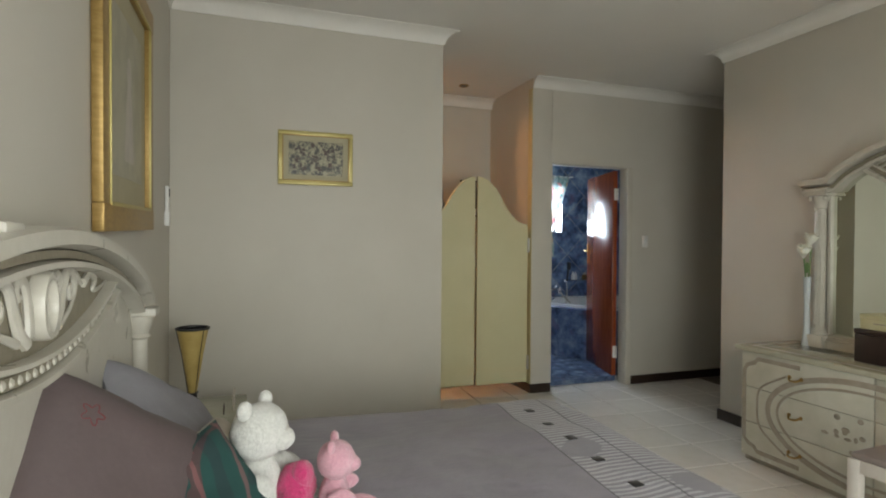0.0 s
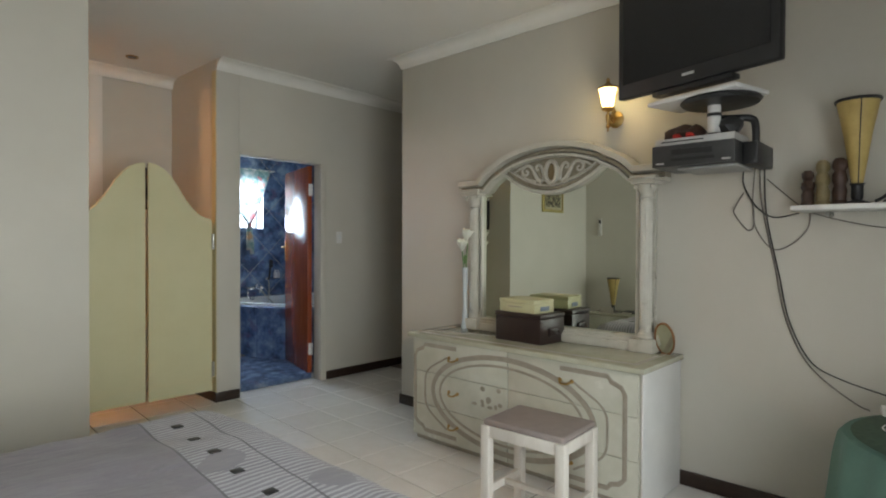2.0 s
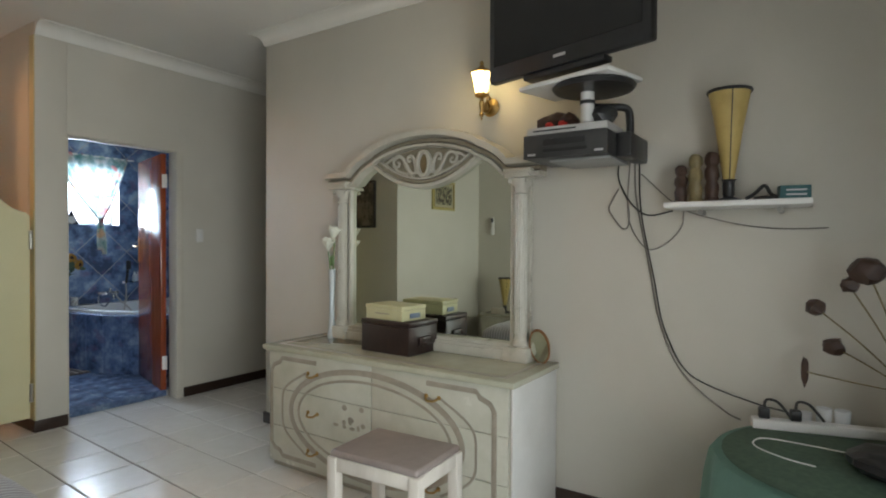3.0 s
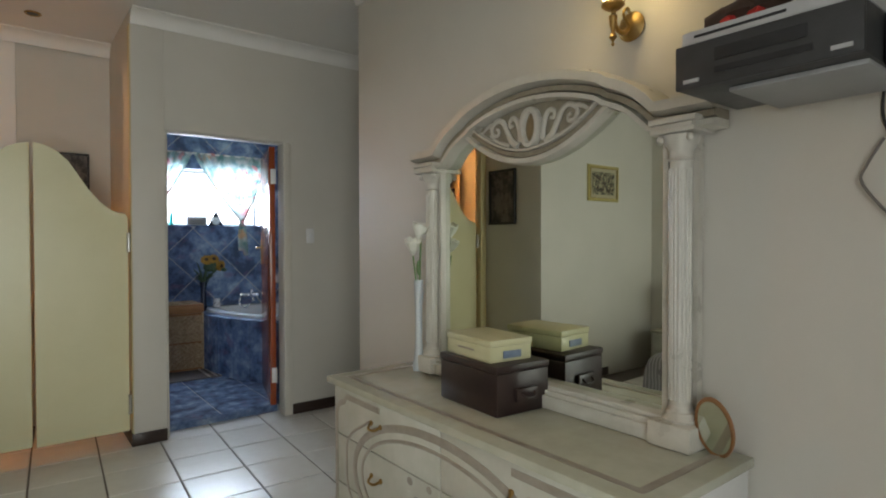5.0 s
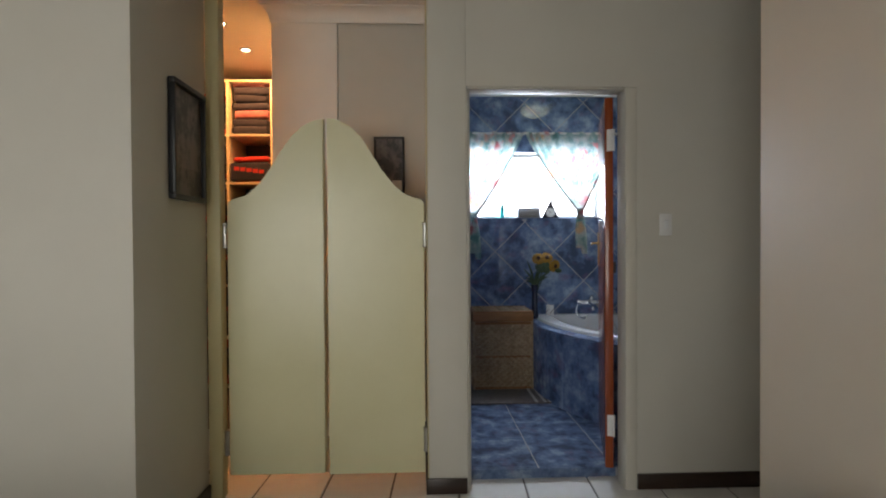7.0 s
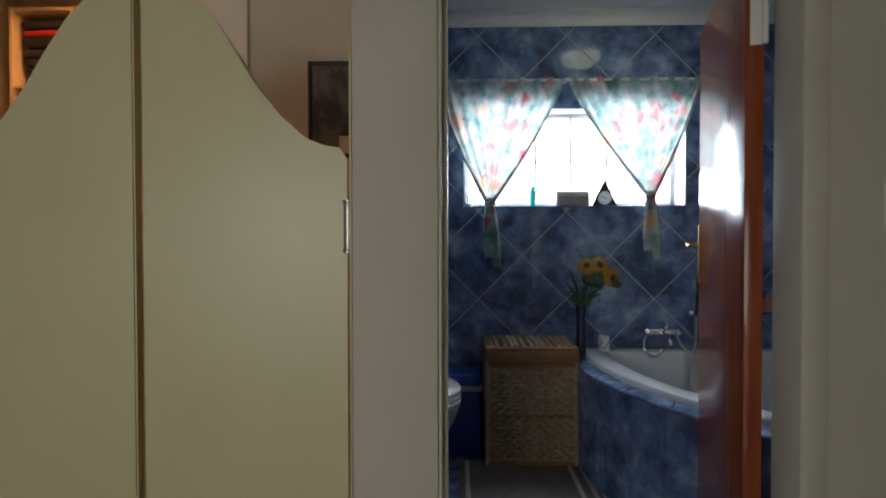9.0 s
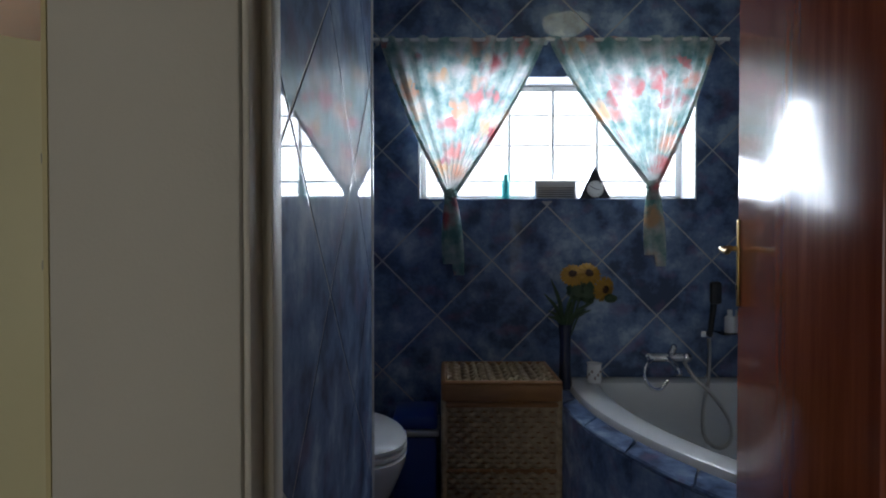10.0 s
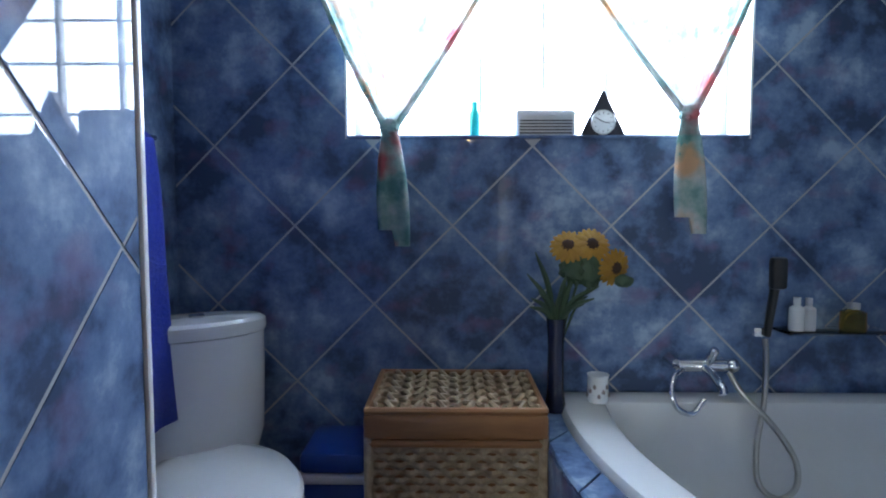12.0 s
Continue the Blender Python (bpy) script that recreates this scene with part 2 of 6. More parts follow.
M_BAND = mottled("taupe_inlay_band", (0.29, 0.255, 0.205), (0.38, 0.34, 0.28), 16, 0.34, fine=0.2)
M_OVAL = mottled("bronze_boss", (0.17, 0.12, 0.055), (0.25, 0.18, 0.09), 20, 0.4)
M_BLACK = mottled("black_plastic", (0.012, 0.012, 0.013), (0.02, 0.02, 0.021), 12, 0.4)
M_SCREEN = mottled("dark_glass_screen", (0.006, 0.006, 0.007), (0.008, 0.008, 0.009), 3, 0.12, relief=0.0, rough_var=0.02)
M_GREYP = mottled("dark_grey_plastic", (0.03, 0.03, 0.03), (0.045, 0.045, 0.045), 20, 0.38)
M_SILVER = mottled("silver_plastic", (0.5, 0.5, 0.5), (0.58, 0.58, 0.58), 20, 0.35, 0.4)
M_TRAY = mottled("grey_enamel", (0.30, 0.30, 0.29), (0.36, 0.36, 0.35), 8, 0.5)
M_WHITE = mottled("white_paint", (0.70, 0.69, 0.67), (0.77, 0.76, 0.74), 8, 0.42)
M_CERAMIC = mottled("white_glazed_ceramic", (0.70, 0.71, 0.71), (0.76, 0.77, 0.77), 3, 0.1, relief=0.0, rough_var=0.03, fine=0.03)
M_ACRYL = mottled("white_bath_acrylic", (0.58, 0.59, 0.60), (0.64, 0.65, 0.66), 3, 0.16, relief=0.0, rough_var=0.04, fine=0.03)
M_DOORW = mottled("red_mahogany_varnish", (0.20, 0.040, 0.013), (0.33, 0.080, 0.028), 3.5, 0.2, grain=30, relief=0.05, stretch=(7, 7, 0.7), coat=0.1)
M_DOORW.node_tree.nodes["Principled BSDF"].inputs["IOR"].default_value = 1.36
M_WOODL = mottled("melamine_shelf", (0.55, 0.45, 0.30), (0.62, 0.52, 0.37), 6, 0.5, stretch=(1, 1, 3))
M_STOOL = mottled("limewashed_pine", (0.60, 0.55, 0.49), (0.70, 0.655, 0.60), 6, 0.5, stretch=(3, 3, 0.5))
M_SEAT = mottled("taupe_leatherette", (0.25, 0.205, 0.19), (0.31, 0.26, 0.245), 16, 0.48)
M_DUVET = duvet_mat()
M_SHEET = mottled("white_cotton_sheet", (0.6, 0.59, 0.6), (0.66, 0.65, 0.66), 6, 0.8)
M_BROWNP = mottled("mauve_brown_satin", (0.092, 0.068, 0.070), (0.138, 0.106, 0.108), 4, 0.5, fine=0.2)
M_STITCH = mottled("dark_red_thread", (0.14, 0.02, 0.025), (0.2, 0.04, 0.04), 40, 0.7)
M_GREYPIL = mottled("grey_cotton", (0.24, 0.235, 0.26), (0.31, 0.30, 0.33), 8, 0.75)
M_STRIPE = mottled("pale_stripe_cotton", (0.55, 0.55, 0.58), (0.62, 0.62, 0.65), 20, 0.75)
M_BEIGEF = mottled("beige_fabric", (0.50, 0.45, 0.38), (0.58, 0.53, 0.46), 14, 0.85)
M_OCHRE = mottled("ochre_braid", (0.20, 0.11, 0.04), (0.28, 0.17, 0.07), 30, 0.8)
M_TARTAN = tartan_mat()
M_PLUSHW = plush_mat("white_plush", (0.80, 0.80, 0.76), (0.60, 0.60, 0.56))
M_PLUSHP = plush_mat("pink_plush", (0.78, 0.42, 0.50), (0.60, 0.28, 0.36))
M_HOTPINK = plush_mat("hot_pink_knit", (0.72, 0.03, 0.20), (0.5, 0.015, 0.12))
M_FABRIC = mottled("gold_lamp_fabric", (0.42, 0.30, 0.09), (0.56, 0.42, 0.15), 10, 0.5, grain=120, relief=0.3)
M_DARKW = mottled("dark_stained_wood", (0.018, 0.010, 0.009), (0.036, 0.020, 0.017), 10, 0.38, stretch=(1, 4, 1))
M_CREAMBOX = mottled("cream_card_box", (0.53, 0.505, 0.29), (0.60, 0.575, 0.36), 10, 0.38)
M_TAG = mottled("blue_grey_label", (0.12, 0.16, 0.24), (0.2, 0.25, 0.33), 60, 0.4)
M_TOWEL = plush_mat("royal_blue_terry", (0.012, 0.035, 0.40), (0.006, 0.02, 0.24), 0.05)
M_BIN = mottled("blue_plastic", (0.012, 0.05, 0.26), (0.02, 0.07, 0.33), 8, 0.38)
M_WICKER = wicker_mat()
M_HWOOD = mottled("hamper_wood_trim", (0.22, 0.10, 0.035), (0.33, 0.16, 0.06), 8, 0.45, stretch=(0.6, 4, 4))
M_CURT = curtain_mat()
M_GREENC = mottled("sea_green_cloth", (0.085, 0.175, 0.14), (0.125, 0.23, 0.185), 6, 0.72, fine=0.15)
M_GREENL = mottled("dark_green_lace", (0.045, 0.085, 0.055), (0.09, 0.14, 0.095), 45, 0.8)
M_CABLE = mottled("black_cable_rubber", (0.015, 0.015, 0.015), (0.03, 0.03, 0.03), 30, 0.5)
M_CABLEG = mottled("grey_cable_rubber", (0.16, 0.145, 0.13), (0.22, 0.2, 0.18), 30, 0.5)
M_PETAL = mottled("sunflower_petal", (0.25, 0.12, 0.005), (0.36, 0.195, 0.010), 30, 0.6)
M_SEED = mottled("sunflower_heart", (0.022, 0.010, 0.008), (0.06, 0.025, 0.012), 120, 0.9)
M_LEAF = mottled("dark_green_leaf", (0.022, 0.05, 0.025), (0.05, 0.09, 0.04), 20, 0.6)
M_NAVY = mottled("navy_glazed_vase", (0.008, 0.012, 0.035), (0.014, 0.02, 0.055), 8, 0.18)
M_WHITEFL = mottled("white_silk_petal", (0.72, 0.73, 0.62), (0.80, 0.80, 0.72), 30, 0.6)
M_STEM = mottled("green_stem", (0.10, 0.18, 0.06), (0.16, 0.26, 0.10), 30, 0.6)
M_VASEG = glass_mat("milky_glass", (0.74, 0.80, 0.83), 0.2)
M_VASEG.node_tree.nodes["Principled BSDF"].inputs["Transmission Weight"].default_value = 0.35
M_GLASS = glass_mat("clear_glass")
M_FIG1 = mottled("dark_carved_wood", (0.035, 0.018, 0.012), (0.07, 0.035, 0.022), 25, 0.45)
M_FIG2 = mottled("bronze_carved_wood", (0.15, 0.115, 0.05), (0.24, 0.19, 0.09), 25, 0.4)
M_TEAL = mottled("teal_card", (0.02, 0.09, 0.10), (0.04, 0.14, 0.15), 30, 0.5)
M_REDC = mottled("red_folded_cotton", (0.42, 0.02, 0.012), (0.55, 0.04, 0.03), 16, 0.85)
M_NAVYC = mottled("dark_folded_cotton", (0.012, 0.012, 0.022), (0.035, 0.03, 0.045), 16, 0.9)
M_PINKC = mottled("rose_folded_cotton", (0.35, 0.10, 0.12), (0.45, 0.2, 0.2), 16, 0.85)
M_PALEC = mottled("pale_folded_cotton", (0.5, 0.46, 0.42), (0.6, 0.56, 0.5), 16, 0.85)
M_RUG = mottled("grey_brown_rug", (0.10, 0.085, 0.08), (0.17, 0.15, 0.14), 30, 0.95, grain=200, relief=0.6)
M_RUGW = mottled("pale_rug_fringe", (0.36, 0.33, 0.31), (0.46, 0.43, 0.41), 60, 0.95)
M_PAPYRUS = leaf_print_mat("papyrus_print", (0.36, 0.33, 0.21), (0.03, 0.028, 0.02), 38)
M_PAPER = leaf_print_mat("faded_figure_print", (0.36, 0.34, 0.24), (0.30, 0.28, 0.20), 7)
M_MATB = mottled("beige_mount_card", (0.42, 0.38, 0.25), (0.47, 0.43, 0.29), 10, 0.7)
M_PRINTD = leaf_print_mat("dark_photo_print", (0.16, 0.13, 0.11), (0.035, 0.028, 0.025), 9)
M_CLOCK = mottled("black_lacquer", (0.012, 0.012, 0.02), (0.02, 0.02, 0.03), 10, 0.2)
M_AMBER = glass_mat("amber_oil", (0.75, 0.45, 0.06), 0.05)
M_GREENB = mottled("turquoise_plastic", (0.02, 0.42, 0.38), (0.03, 0.5, 0.45), 8, 0.3)
M_PINKB = mottled("pink_plastic", (0.5, 0.18, 0.18), (0.55, 0.24, 0.22), 8, 0.35)
M_MIRROR, _nt, _p = node_mat("silvered_mirror")
_p.inputs["Base Color"].default_value, _p.inputs["Metallic"].default_value, _p.inputs["Roughness"].default_value = (0.80, 0.83, 0.74, 1), 1.0, 0.01
M_SPOT = glow("lit_spot_glass", (1.0, 0.82, 0.55), 14.0)
M_SHADE = glow("lit_amber_shade", (1.0, 0.82, 0.40), 4.5)
M_GLOBE = glow("lit_opal_globe", (0.95, 1.0, 0.72), 9.0)
M_DAY = glow("white_daylight_backdrop", (0.93, 0.97, 1.0), 4.5)
M_GARDEN = glow("pale_daylight_backdrop", (0.95, 1.0, 0.88), 2.2)


# ---- mesh builders ----
WM = {}
TF = {}


def thing(name, label, category, base=(0, 0, 0), group="", kind="", tf=None):
    """An Empty at the base of a thing; tf places parts that are built round the origin."""
    ob = new(name)
    m = tf if tf is not None else Matrix.Translation(base)
    ob.empty_display_size = 0.05
    ob.matrix_basis = m
    WM[ob], TF[ob] = m.copy(), (tf.copy() if tf is not None else Matrix())
    return tagged(ob, label, category, group, kind)


def part(name, bm, material, parent=None, label="", smooth=True, kind=""):
    if parent is not None and parent in TF:
        bm.transform(TF[parent])
    bmesh.ops.recalc_face_normals(bm, faces=bm.faces)
    me = bpy.data.meshes.new(name)
    bm.to_mesh(me)
    bm.free()
    me.materials.append(material)
    if smooth:
        me.shade_smooth()
        me.set_sharp_from_angle(angle=radians(38))
    ob = new(name, me)
    if parent is not None:
        ob.parent = parent
        ob.matrix_parent_inverse = WM[parent].inverted()
        TF[ob] = TF[parent]
    else:
        TF[ob] = Matrix()
    WM[ob] = Matrix()
    return tagged(ob, label=label, kind=kind)


def structure(name, bm, material, label="", smooth=True):
    ob = part(name, bm, material, None, label, smooth, "structure")
    return ob


def b_box(x0, x1, y0, y1, z0, z1, bev=0.0, bm=None, m=None, seg=2):
    b = bmesh.new()
    bmesh.ops.create_cube(b, size=1, matrix=Matrix.Translation(((x0 + x1) / 2, (y0 + y1) / 2, (z0 + z1) / 2)) @ Matrix.Diagonal((x1 - x0, y1 - y0, z1 - z0, 1)))
    if bev:
        bmesh.ops.bevel(b, geom=b.edges[:], offset=bev, segments=seg, profile=0.5, affect="EDGES")
    if m is not None:
        b.transform(m)
    return merge(bm, b)


def merge(bm, b):
    if bm is None:
        return b
    me = bpy.data.meshes.new("tmp")
    b.to_mesh(me)
    b.free()
    bm.from_mesh(me)
    bpy.data.meshes.remove(me)
    return bm


def b_rings(rings, closed=True, caps=True, bm=None, m=None):
    """Skin rings of equal length."""
    b = bmesh.new()
    vs = [[b.verts.new(p) for p in r] for r in rings]
    n = len(vs[0])
    for r0, r1 in zip(vs, vs[1:]):
        for k in range(n if closed else n - 1):
            q = (r0[k], r0[(k + 1) % n], r1[(k + 1) % n], r1[k])
            if len({tuple(v.co) for v in q}) >= 3:
                b.faces.new(q)
    if caps and closed:
        for r in (vs[0], vs[-1]):
            try:
                b.faces.new(r)
            except ValueError:
                pass
    if m is not None:
        b.transform(m)
    return merge(bm, b)


def b_lathe(profile, centre=(0, 0, 0), seg=20, bm=None, m=None, sx=1.0, sy=1.0):
    cx, cy, cz = centre
    rings = [[(cx + max(r, 1e-4) * sx * math.cos(2 * math.pi * k / seg), cy + max(r, 1e-4) * sy * math.sin(2 * math.pi * k / seg), cz + z) for k in range(seg)] for r, z in profile]
    return b_rings(rings, True, True, bm, m)


def b_tube(pts, r, seg=8, bm=None, m=None):
    pts = [Vector(p) for p in pts]
    rs = r if isinstance(r, (list, tuple)) else [r] * len(pts)
    rings, up = [], Vector((0.3, 0.2, 1)).normalized()
    for k, p in enumerate(pts):
        d = (pts[min(k + 1, len(pts) - 1)] - pts[max(k - 1, 0)]).normalized()
        a = d.cross(up)
        a = a.normalized() if a.length > 1e-4 else d.orthogonal().normalized()
        up = a.cross(d).normalized()
        rings.append([p + rs[k] * (a * math.cos(2 * math.pi * j / seg) + up * math.sin(2 * math.pi * j / seg)) for j in range(seg)])
    return b_rings(rings, True, True, bm, m)


def b_ball(c, r, bm=None, sub=3, rough=0.0, m=None):
    b = bmesh.new()
    bmesh.ops.create_icosphere(b, subdivisions=sub, radius=1)
    rx, ry, rz = r if isinstance(r, (tuple, list)) else (r, r, r)
    for v in b.verts:
        f = 1 + rough * noise.noise(v.co * 3 + Vector(c) * 7)
        v.co = Vector((c[0] + v.co.x * rx * f, c[1] + v.co.y * ry * f, c[2] + v.co.z * rz * f))
    if m is not None:
        b.transform(m)
    return merge(bm, b)


def curve(pts, n=8):
    """A smooth line through a few points (Catmull-Rom)."""
    p = [Vector(q) for q in pts]
    p = [2 * p[0] - p[1]] + p + [2 * p[-1] - p[-2]]
    out = []
    for i in range(1, len(p) - 2):
        for k in range(n):
            t = k / n
            out.append(0.5 * (2 * p[i] + (p[i + 1] - p[i - 1]) * t + (2 * p[i - 1] - 5 * p[i] + 4 * p[i + 1] - p[i + 2]) * t * t + (3 * p[i] - p[i - 1] - 3 * p[i + 1] + p[i + 2]) * t ** 3))
    return out + [p[-2]]


def b_strip(line, w0, w1, x0, x1, bm=None, closed=False):
    """A moulding that follows a line of (y, z) in a plane of constant x: from w0 to w1 across, from x0 to x1 in depth."""
    p = [Vector((a, b)) for a, b in line]
    n = len(p)
    rings = []
    for k in range(n):
        q0, q1 = (p[(k - 1) % n], p[(k + 1) % n]) if closed else (p[max(k - 1, 0)], p[min(k + 1, n - 1)])
        d = (q1 - q0).normalized()
        nn = Vector((-d.y, d.x))
        a, b = p[k] + nn * w0, p[k] + nn * w1
        c = (x0 + 0.72 * (x1 - x0))
        e = 0.18 * (w1 - w0)
        a2, b2 = p[k] + nn * (w0 + e), p[k] + nn * (w1 - e)
        rings.append([(x0, a.x, a.y), (c, a.x, a.y), (x1, a2.x, a2.y), (x1, b2.x, b2.y), (c, b.x, b.y), (x0, b.x, b.y)])
    if closed:
        rings.append(rings[0])
    return b_rings(rings, True, not closed, bm)


def b_plate(outline, x0, x1, bm=None, m=None):
    """A flat plate with an outline of (y, z), from x0 to x1."""
    b = bmesh.new()
    f = b.faces.new([b.verts.new((x0, a, c)) for a, c in outline])
    e = bmesh.ops.extrude_face_region(b, geom=[f])
    for v in e["geom"]:
        if isinstance(v, bmesh.types.BMVert):
            v.co.x = x1
    if m is not None:
        b.transform(m)
    return merge(bm, b)


# ---- structure: the bedroom ----
CE = 2.76
FZ = 0.038
structure("floor", b_box(-0.95, 4.8, -0.95, 7.0, -0.14, FZ - 0.006), M_GROUT, "grout bed under cream floor tiles")
structure("ceiling", b_box(-0.95, 4.8, -0.95, 7.05, CE, CE + 0.1), M_CEIL, "white painted bedroom ceiling")
structure("wall_west", b_box(-0.90, -0.75, -0.90, 3.9, -0.05, CE), M_WALL, "beige painted wall behind the bed")
structure("wall_north", b_box(-0.75, 0.934, 3.806, 4.50, -0.05, CE, 0.004), M_WALL, "beige painted projecting wall")
structure("wall_east", b_box(2.995, 3.2, -0.90, 3.42, -0.05, CE, 0.004), M_WALL, "beige painted wall behind the dresser")
structure("wall_passage", b_box(3.2, 4.7, 3.30, 3.42, -0.05, CE), M_WALL, "beige painted passage wall")
structure("wall_passage_end", b_box(4.6, 4.7, 3.42, 4.50, -0.05, CE), M_WALL, "beige painted passage end wall")
# back wall with the garden door
structure("wall_south_1", b_box(-0.75, -0.40, -0.90, -0.75, -0.05, CE), M_WALL, "beige painted wall")
structure("wall_south_2", b_box(1.45, 2.99, -0.90, -0.75, -0.05, CE), M_WALL, "beige painted wall")
structure("wall_south_3", b_box(-0.40, 1.45, -0.90, -0.75, 2.15, CE), M_WALL, "beige painted wall above the garden door")
# wall of the bathroom door
structure("wall_bath_1", b_box(2.0, 2.191, 4.50, 4.60, -0.05, CE, 0.004), M_WALL, "beige painted wall beside the bathroom door")
structure("wall_bath_2", b_box(2.191, 3.04, 4.50, 4.60, 2.041, CE), M_WALL, "beige painted wall above the bathroom door")
structure("wall_bath_3", b_box(3.04, 4.7, 4.50, 4.60, -0.05, CE), M_WALL, "beige painted wall beside the bathroom door")


def door_frame(name, x0, x1, y0, y1, z1, w):
    """Two jambs and a head round the opening."""
    t = thing(name, "cream painted steel door frame", "door frame", kind="structure")
    part("jamb", b_box(x0 + w - 0.008, x0 + w, y0 + 0.009, y1, 0.0, z1, 0.003), M_FRAME, t)
    part("jamb", b_box(x1 - w, x1, y0, y1, 0.0, z1 + 0.009, 0.006), M_FRAME, t)
    part("head", b_box(x0 + w, x1 - w, y0 + 0.009, y1, z1, z1 + 0.010, 0.003), M_FRAME, t)
    part("stop", b_box(x0 + w, x0 + w + 0.012, y1 - 0.075, y1 - 0.045, 0.0, z1, 0.003), M_FRAME, t)
    return t


door_frame("door_1", 2.14, 3.04, 4.494, 4.612, 2.03, 0.06)


def b_cornice(p0, p1, out, m0=0.0, m1=0.0, size=0.085, top=None):
    """A coved moulding between two wall points; out: the way away from the wall; m0, m1: how far its ends lengthen with the depth (mitre)."""
    top = CE if top is None else top
    p0, p1, out = Vector((*p0, 0)), Vector((*p1, 0)), Vector((*out, 0))
    d = (p1 - p0).normalized()
    prof = [(0.0, 0.0), (0.0, -1.0), (0.10, -1.0), (0.12, -0.90)]
    prof += [(1.0 - 0.86 * math.cos(a), -0.10 - 0.80 * (1 - math.sin(a))) for a in (0.25, 0.55, 0.85, 1.15, 1.4)]
    prof += [(0.92, -0.10), (1.0, -0.08), (1.0, 0.0)]
    rings = []
    for q, s in ((p0, -m0), (p1, m1)):
        rings.append([tuple(q + out * (u * size) + d * (s * u * size) + Vector((0, 0, top + v * size - 0.002))) for u, v in prof])
    return b_rings(rings, True, True)


for nm, p0, p1, out, m0, m1 in (
        ("west", (-0.75, 3.806), (-0.75, -0.75), (1, 0), -1, -1), ("north", (-0.75, 3.806), (0.934, 3.806), (0, -1), -1, 1),
        ("north_end", (0.934, 3.806), (0.934, 4.5), (1, 0), 1, 0), ("east", (2.995, 3.42), (2.995, 0.20), (-1, 0), 1, 0),
        ("bath_wall", (2.0, 4.5), (4.6, 4.5), (0, -1), 0, -1), ("passage", (2.995, 3.42), (4.6, 3.42), (0, 1), 1, -1),
        ("closet", (1.03, 5.36), (2.0, 5.36), (0, -1), 0.6, 0)):
    structure("trim_" + nm, b_cornice(p0, p1, out, m0, m1), M_CORN, "white coved plaster cornice")
for nm, bx in (("north", (0.0, 0.934, 3.792, 3.806)), ("north_end", (0.934, 0.948, 3.792, 4.49)), ("bath_1", (1.99, 2.188, 4.486, 4.5)), ("bath_2", (3.04, 4.6, 4.486, 4.5)),
               ("east", (2.981, 2.995, 0.21, 3.434)), ("passage", (2.995, 4.6, 3.42, 3.434)), ("bath_side", (1.986, 2.0, 4.486, 5.38))):
    structure("baseboard_" + nm, b_box(*bx, FZ + 0.001, FZ + 0.078, 0.003), M_SKIRT, "dark brown wooden skirting board")

# garden door opening behind the walk
gdf = thing("door_2", "white painted frame of the open garden door", "door frame", (0.68, -0.82, FZ), kind="structure")
for x in (-0.40, 1.40):
    part("jamb", b_box(x, x + 0.05, -0.86, -0.80, FZ, 2.15, 0.004), M_WHITE, gdf)
part("head", b_box(-0.35, 1.40, -0.86, -0.80, 2.10, 2.15, 0.004), M_WHITE, gdf)
structure("backdrop_garden", b_box(-6, 7, -6.05, -6.0, -0.5, 5), M_GARDEN, "pale garden daylight beyond the window")

# closet shell
structure("wall_closet_back", b_box(1.03, 2.0, 5.385, 5.48, -0.05, CE), M_WALL, "beige painted closet wall")
# strip of the closet wall, paler than the rest of it
structure("wall_closet_column", b_box(1.03, 1.443, 5.36, 5.385, -0.05, CE, 0.003), M_COLUMN, "pale closet pilaster")
structure("wall_closet_side", b_box(1.03, 1.15, 5.48, 6.95, -0.05, CE), M_WALL, "beige painted closet side wall")
structure("wall_closet_bath", b_box(2.0, 2.15, 4.60, 5.478, -0.05, CE), M_WALL, "beige painted wall between closet and bathroom")
structure("wall_closet_west", b_box(-0.55, -0.45, 4.50, 6.95, -0.05, CE), M_WALL, "beige painted closet wall")
structure("wall_closet_north", b_box(-0.45, 1.03, 6.90, 6.98, -0.05, CE), M_WALL, "beige painted closet wall")
structure("trim_jamb_closet", b_box(0.938, 1.003, 4.49, 4.57, 0.0, CE - 0.01, 0.006), M_JAMB, "cream yellow painted closet door post")
structure("trim_jamb_closet_2", b_box(1.994, 1.999, 4.502, 4.57, 0.09, CE - 0.09), M_JAMB, "cream yellow painted closet door stop")

# bathroom shell
BF = 0.09
CB = 2.60
structure("floor_bath", b_box(2.1, 4.6, 4.665, 6.75, -0.06, BF - 0.004), M_BGROUT, "grout bed under blue bathroom floor tiles")
structure("floor_alcove", b_box(1.65, 2.1, 5.485, 6.75, -0.06, BF - 0.001), M_BLUEF, "blue tiled alcove floor")
structure("ceiling_bath", b_box(2.1, 4.6, 4.60, 6.76, CB, CB + 0.08), M_CEIL, "white bathroom ceiling")
structure("ceiling_alcove", b_box(1.65, 2.1, 5.485, 6.76, CB, CB + 0.08), M_CEIL, "white alcove ceiling")
structure("wall_bath_north_1", b_box(1.6, 2.269, 6.5617, 6.76, -0.05, CB), M_BGROUT, "grouted bathroom wall")
structure("wall_bath_north_2", b_box(3.557, 4.6, 6.5617, 6.76, -0.05, CB), M_BGROUT, "grouted bathroom wall")
structure("wall_bath_north_3", b_box(2.269, 3.557, 6.5617, 6.76, -0.05, 1.47), M_BGROUT, "grouted bathroom wall below the window")
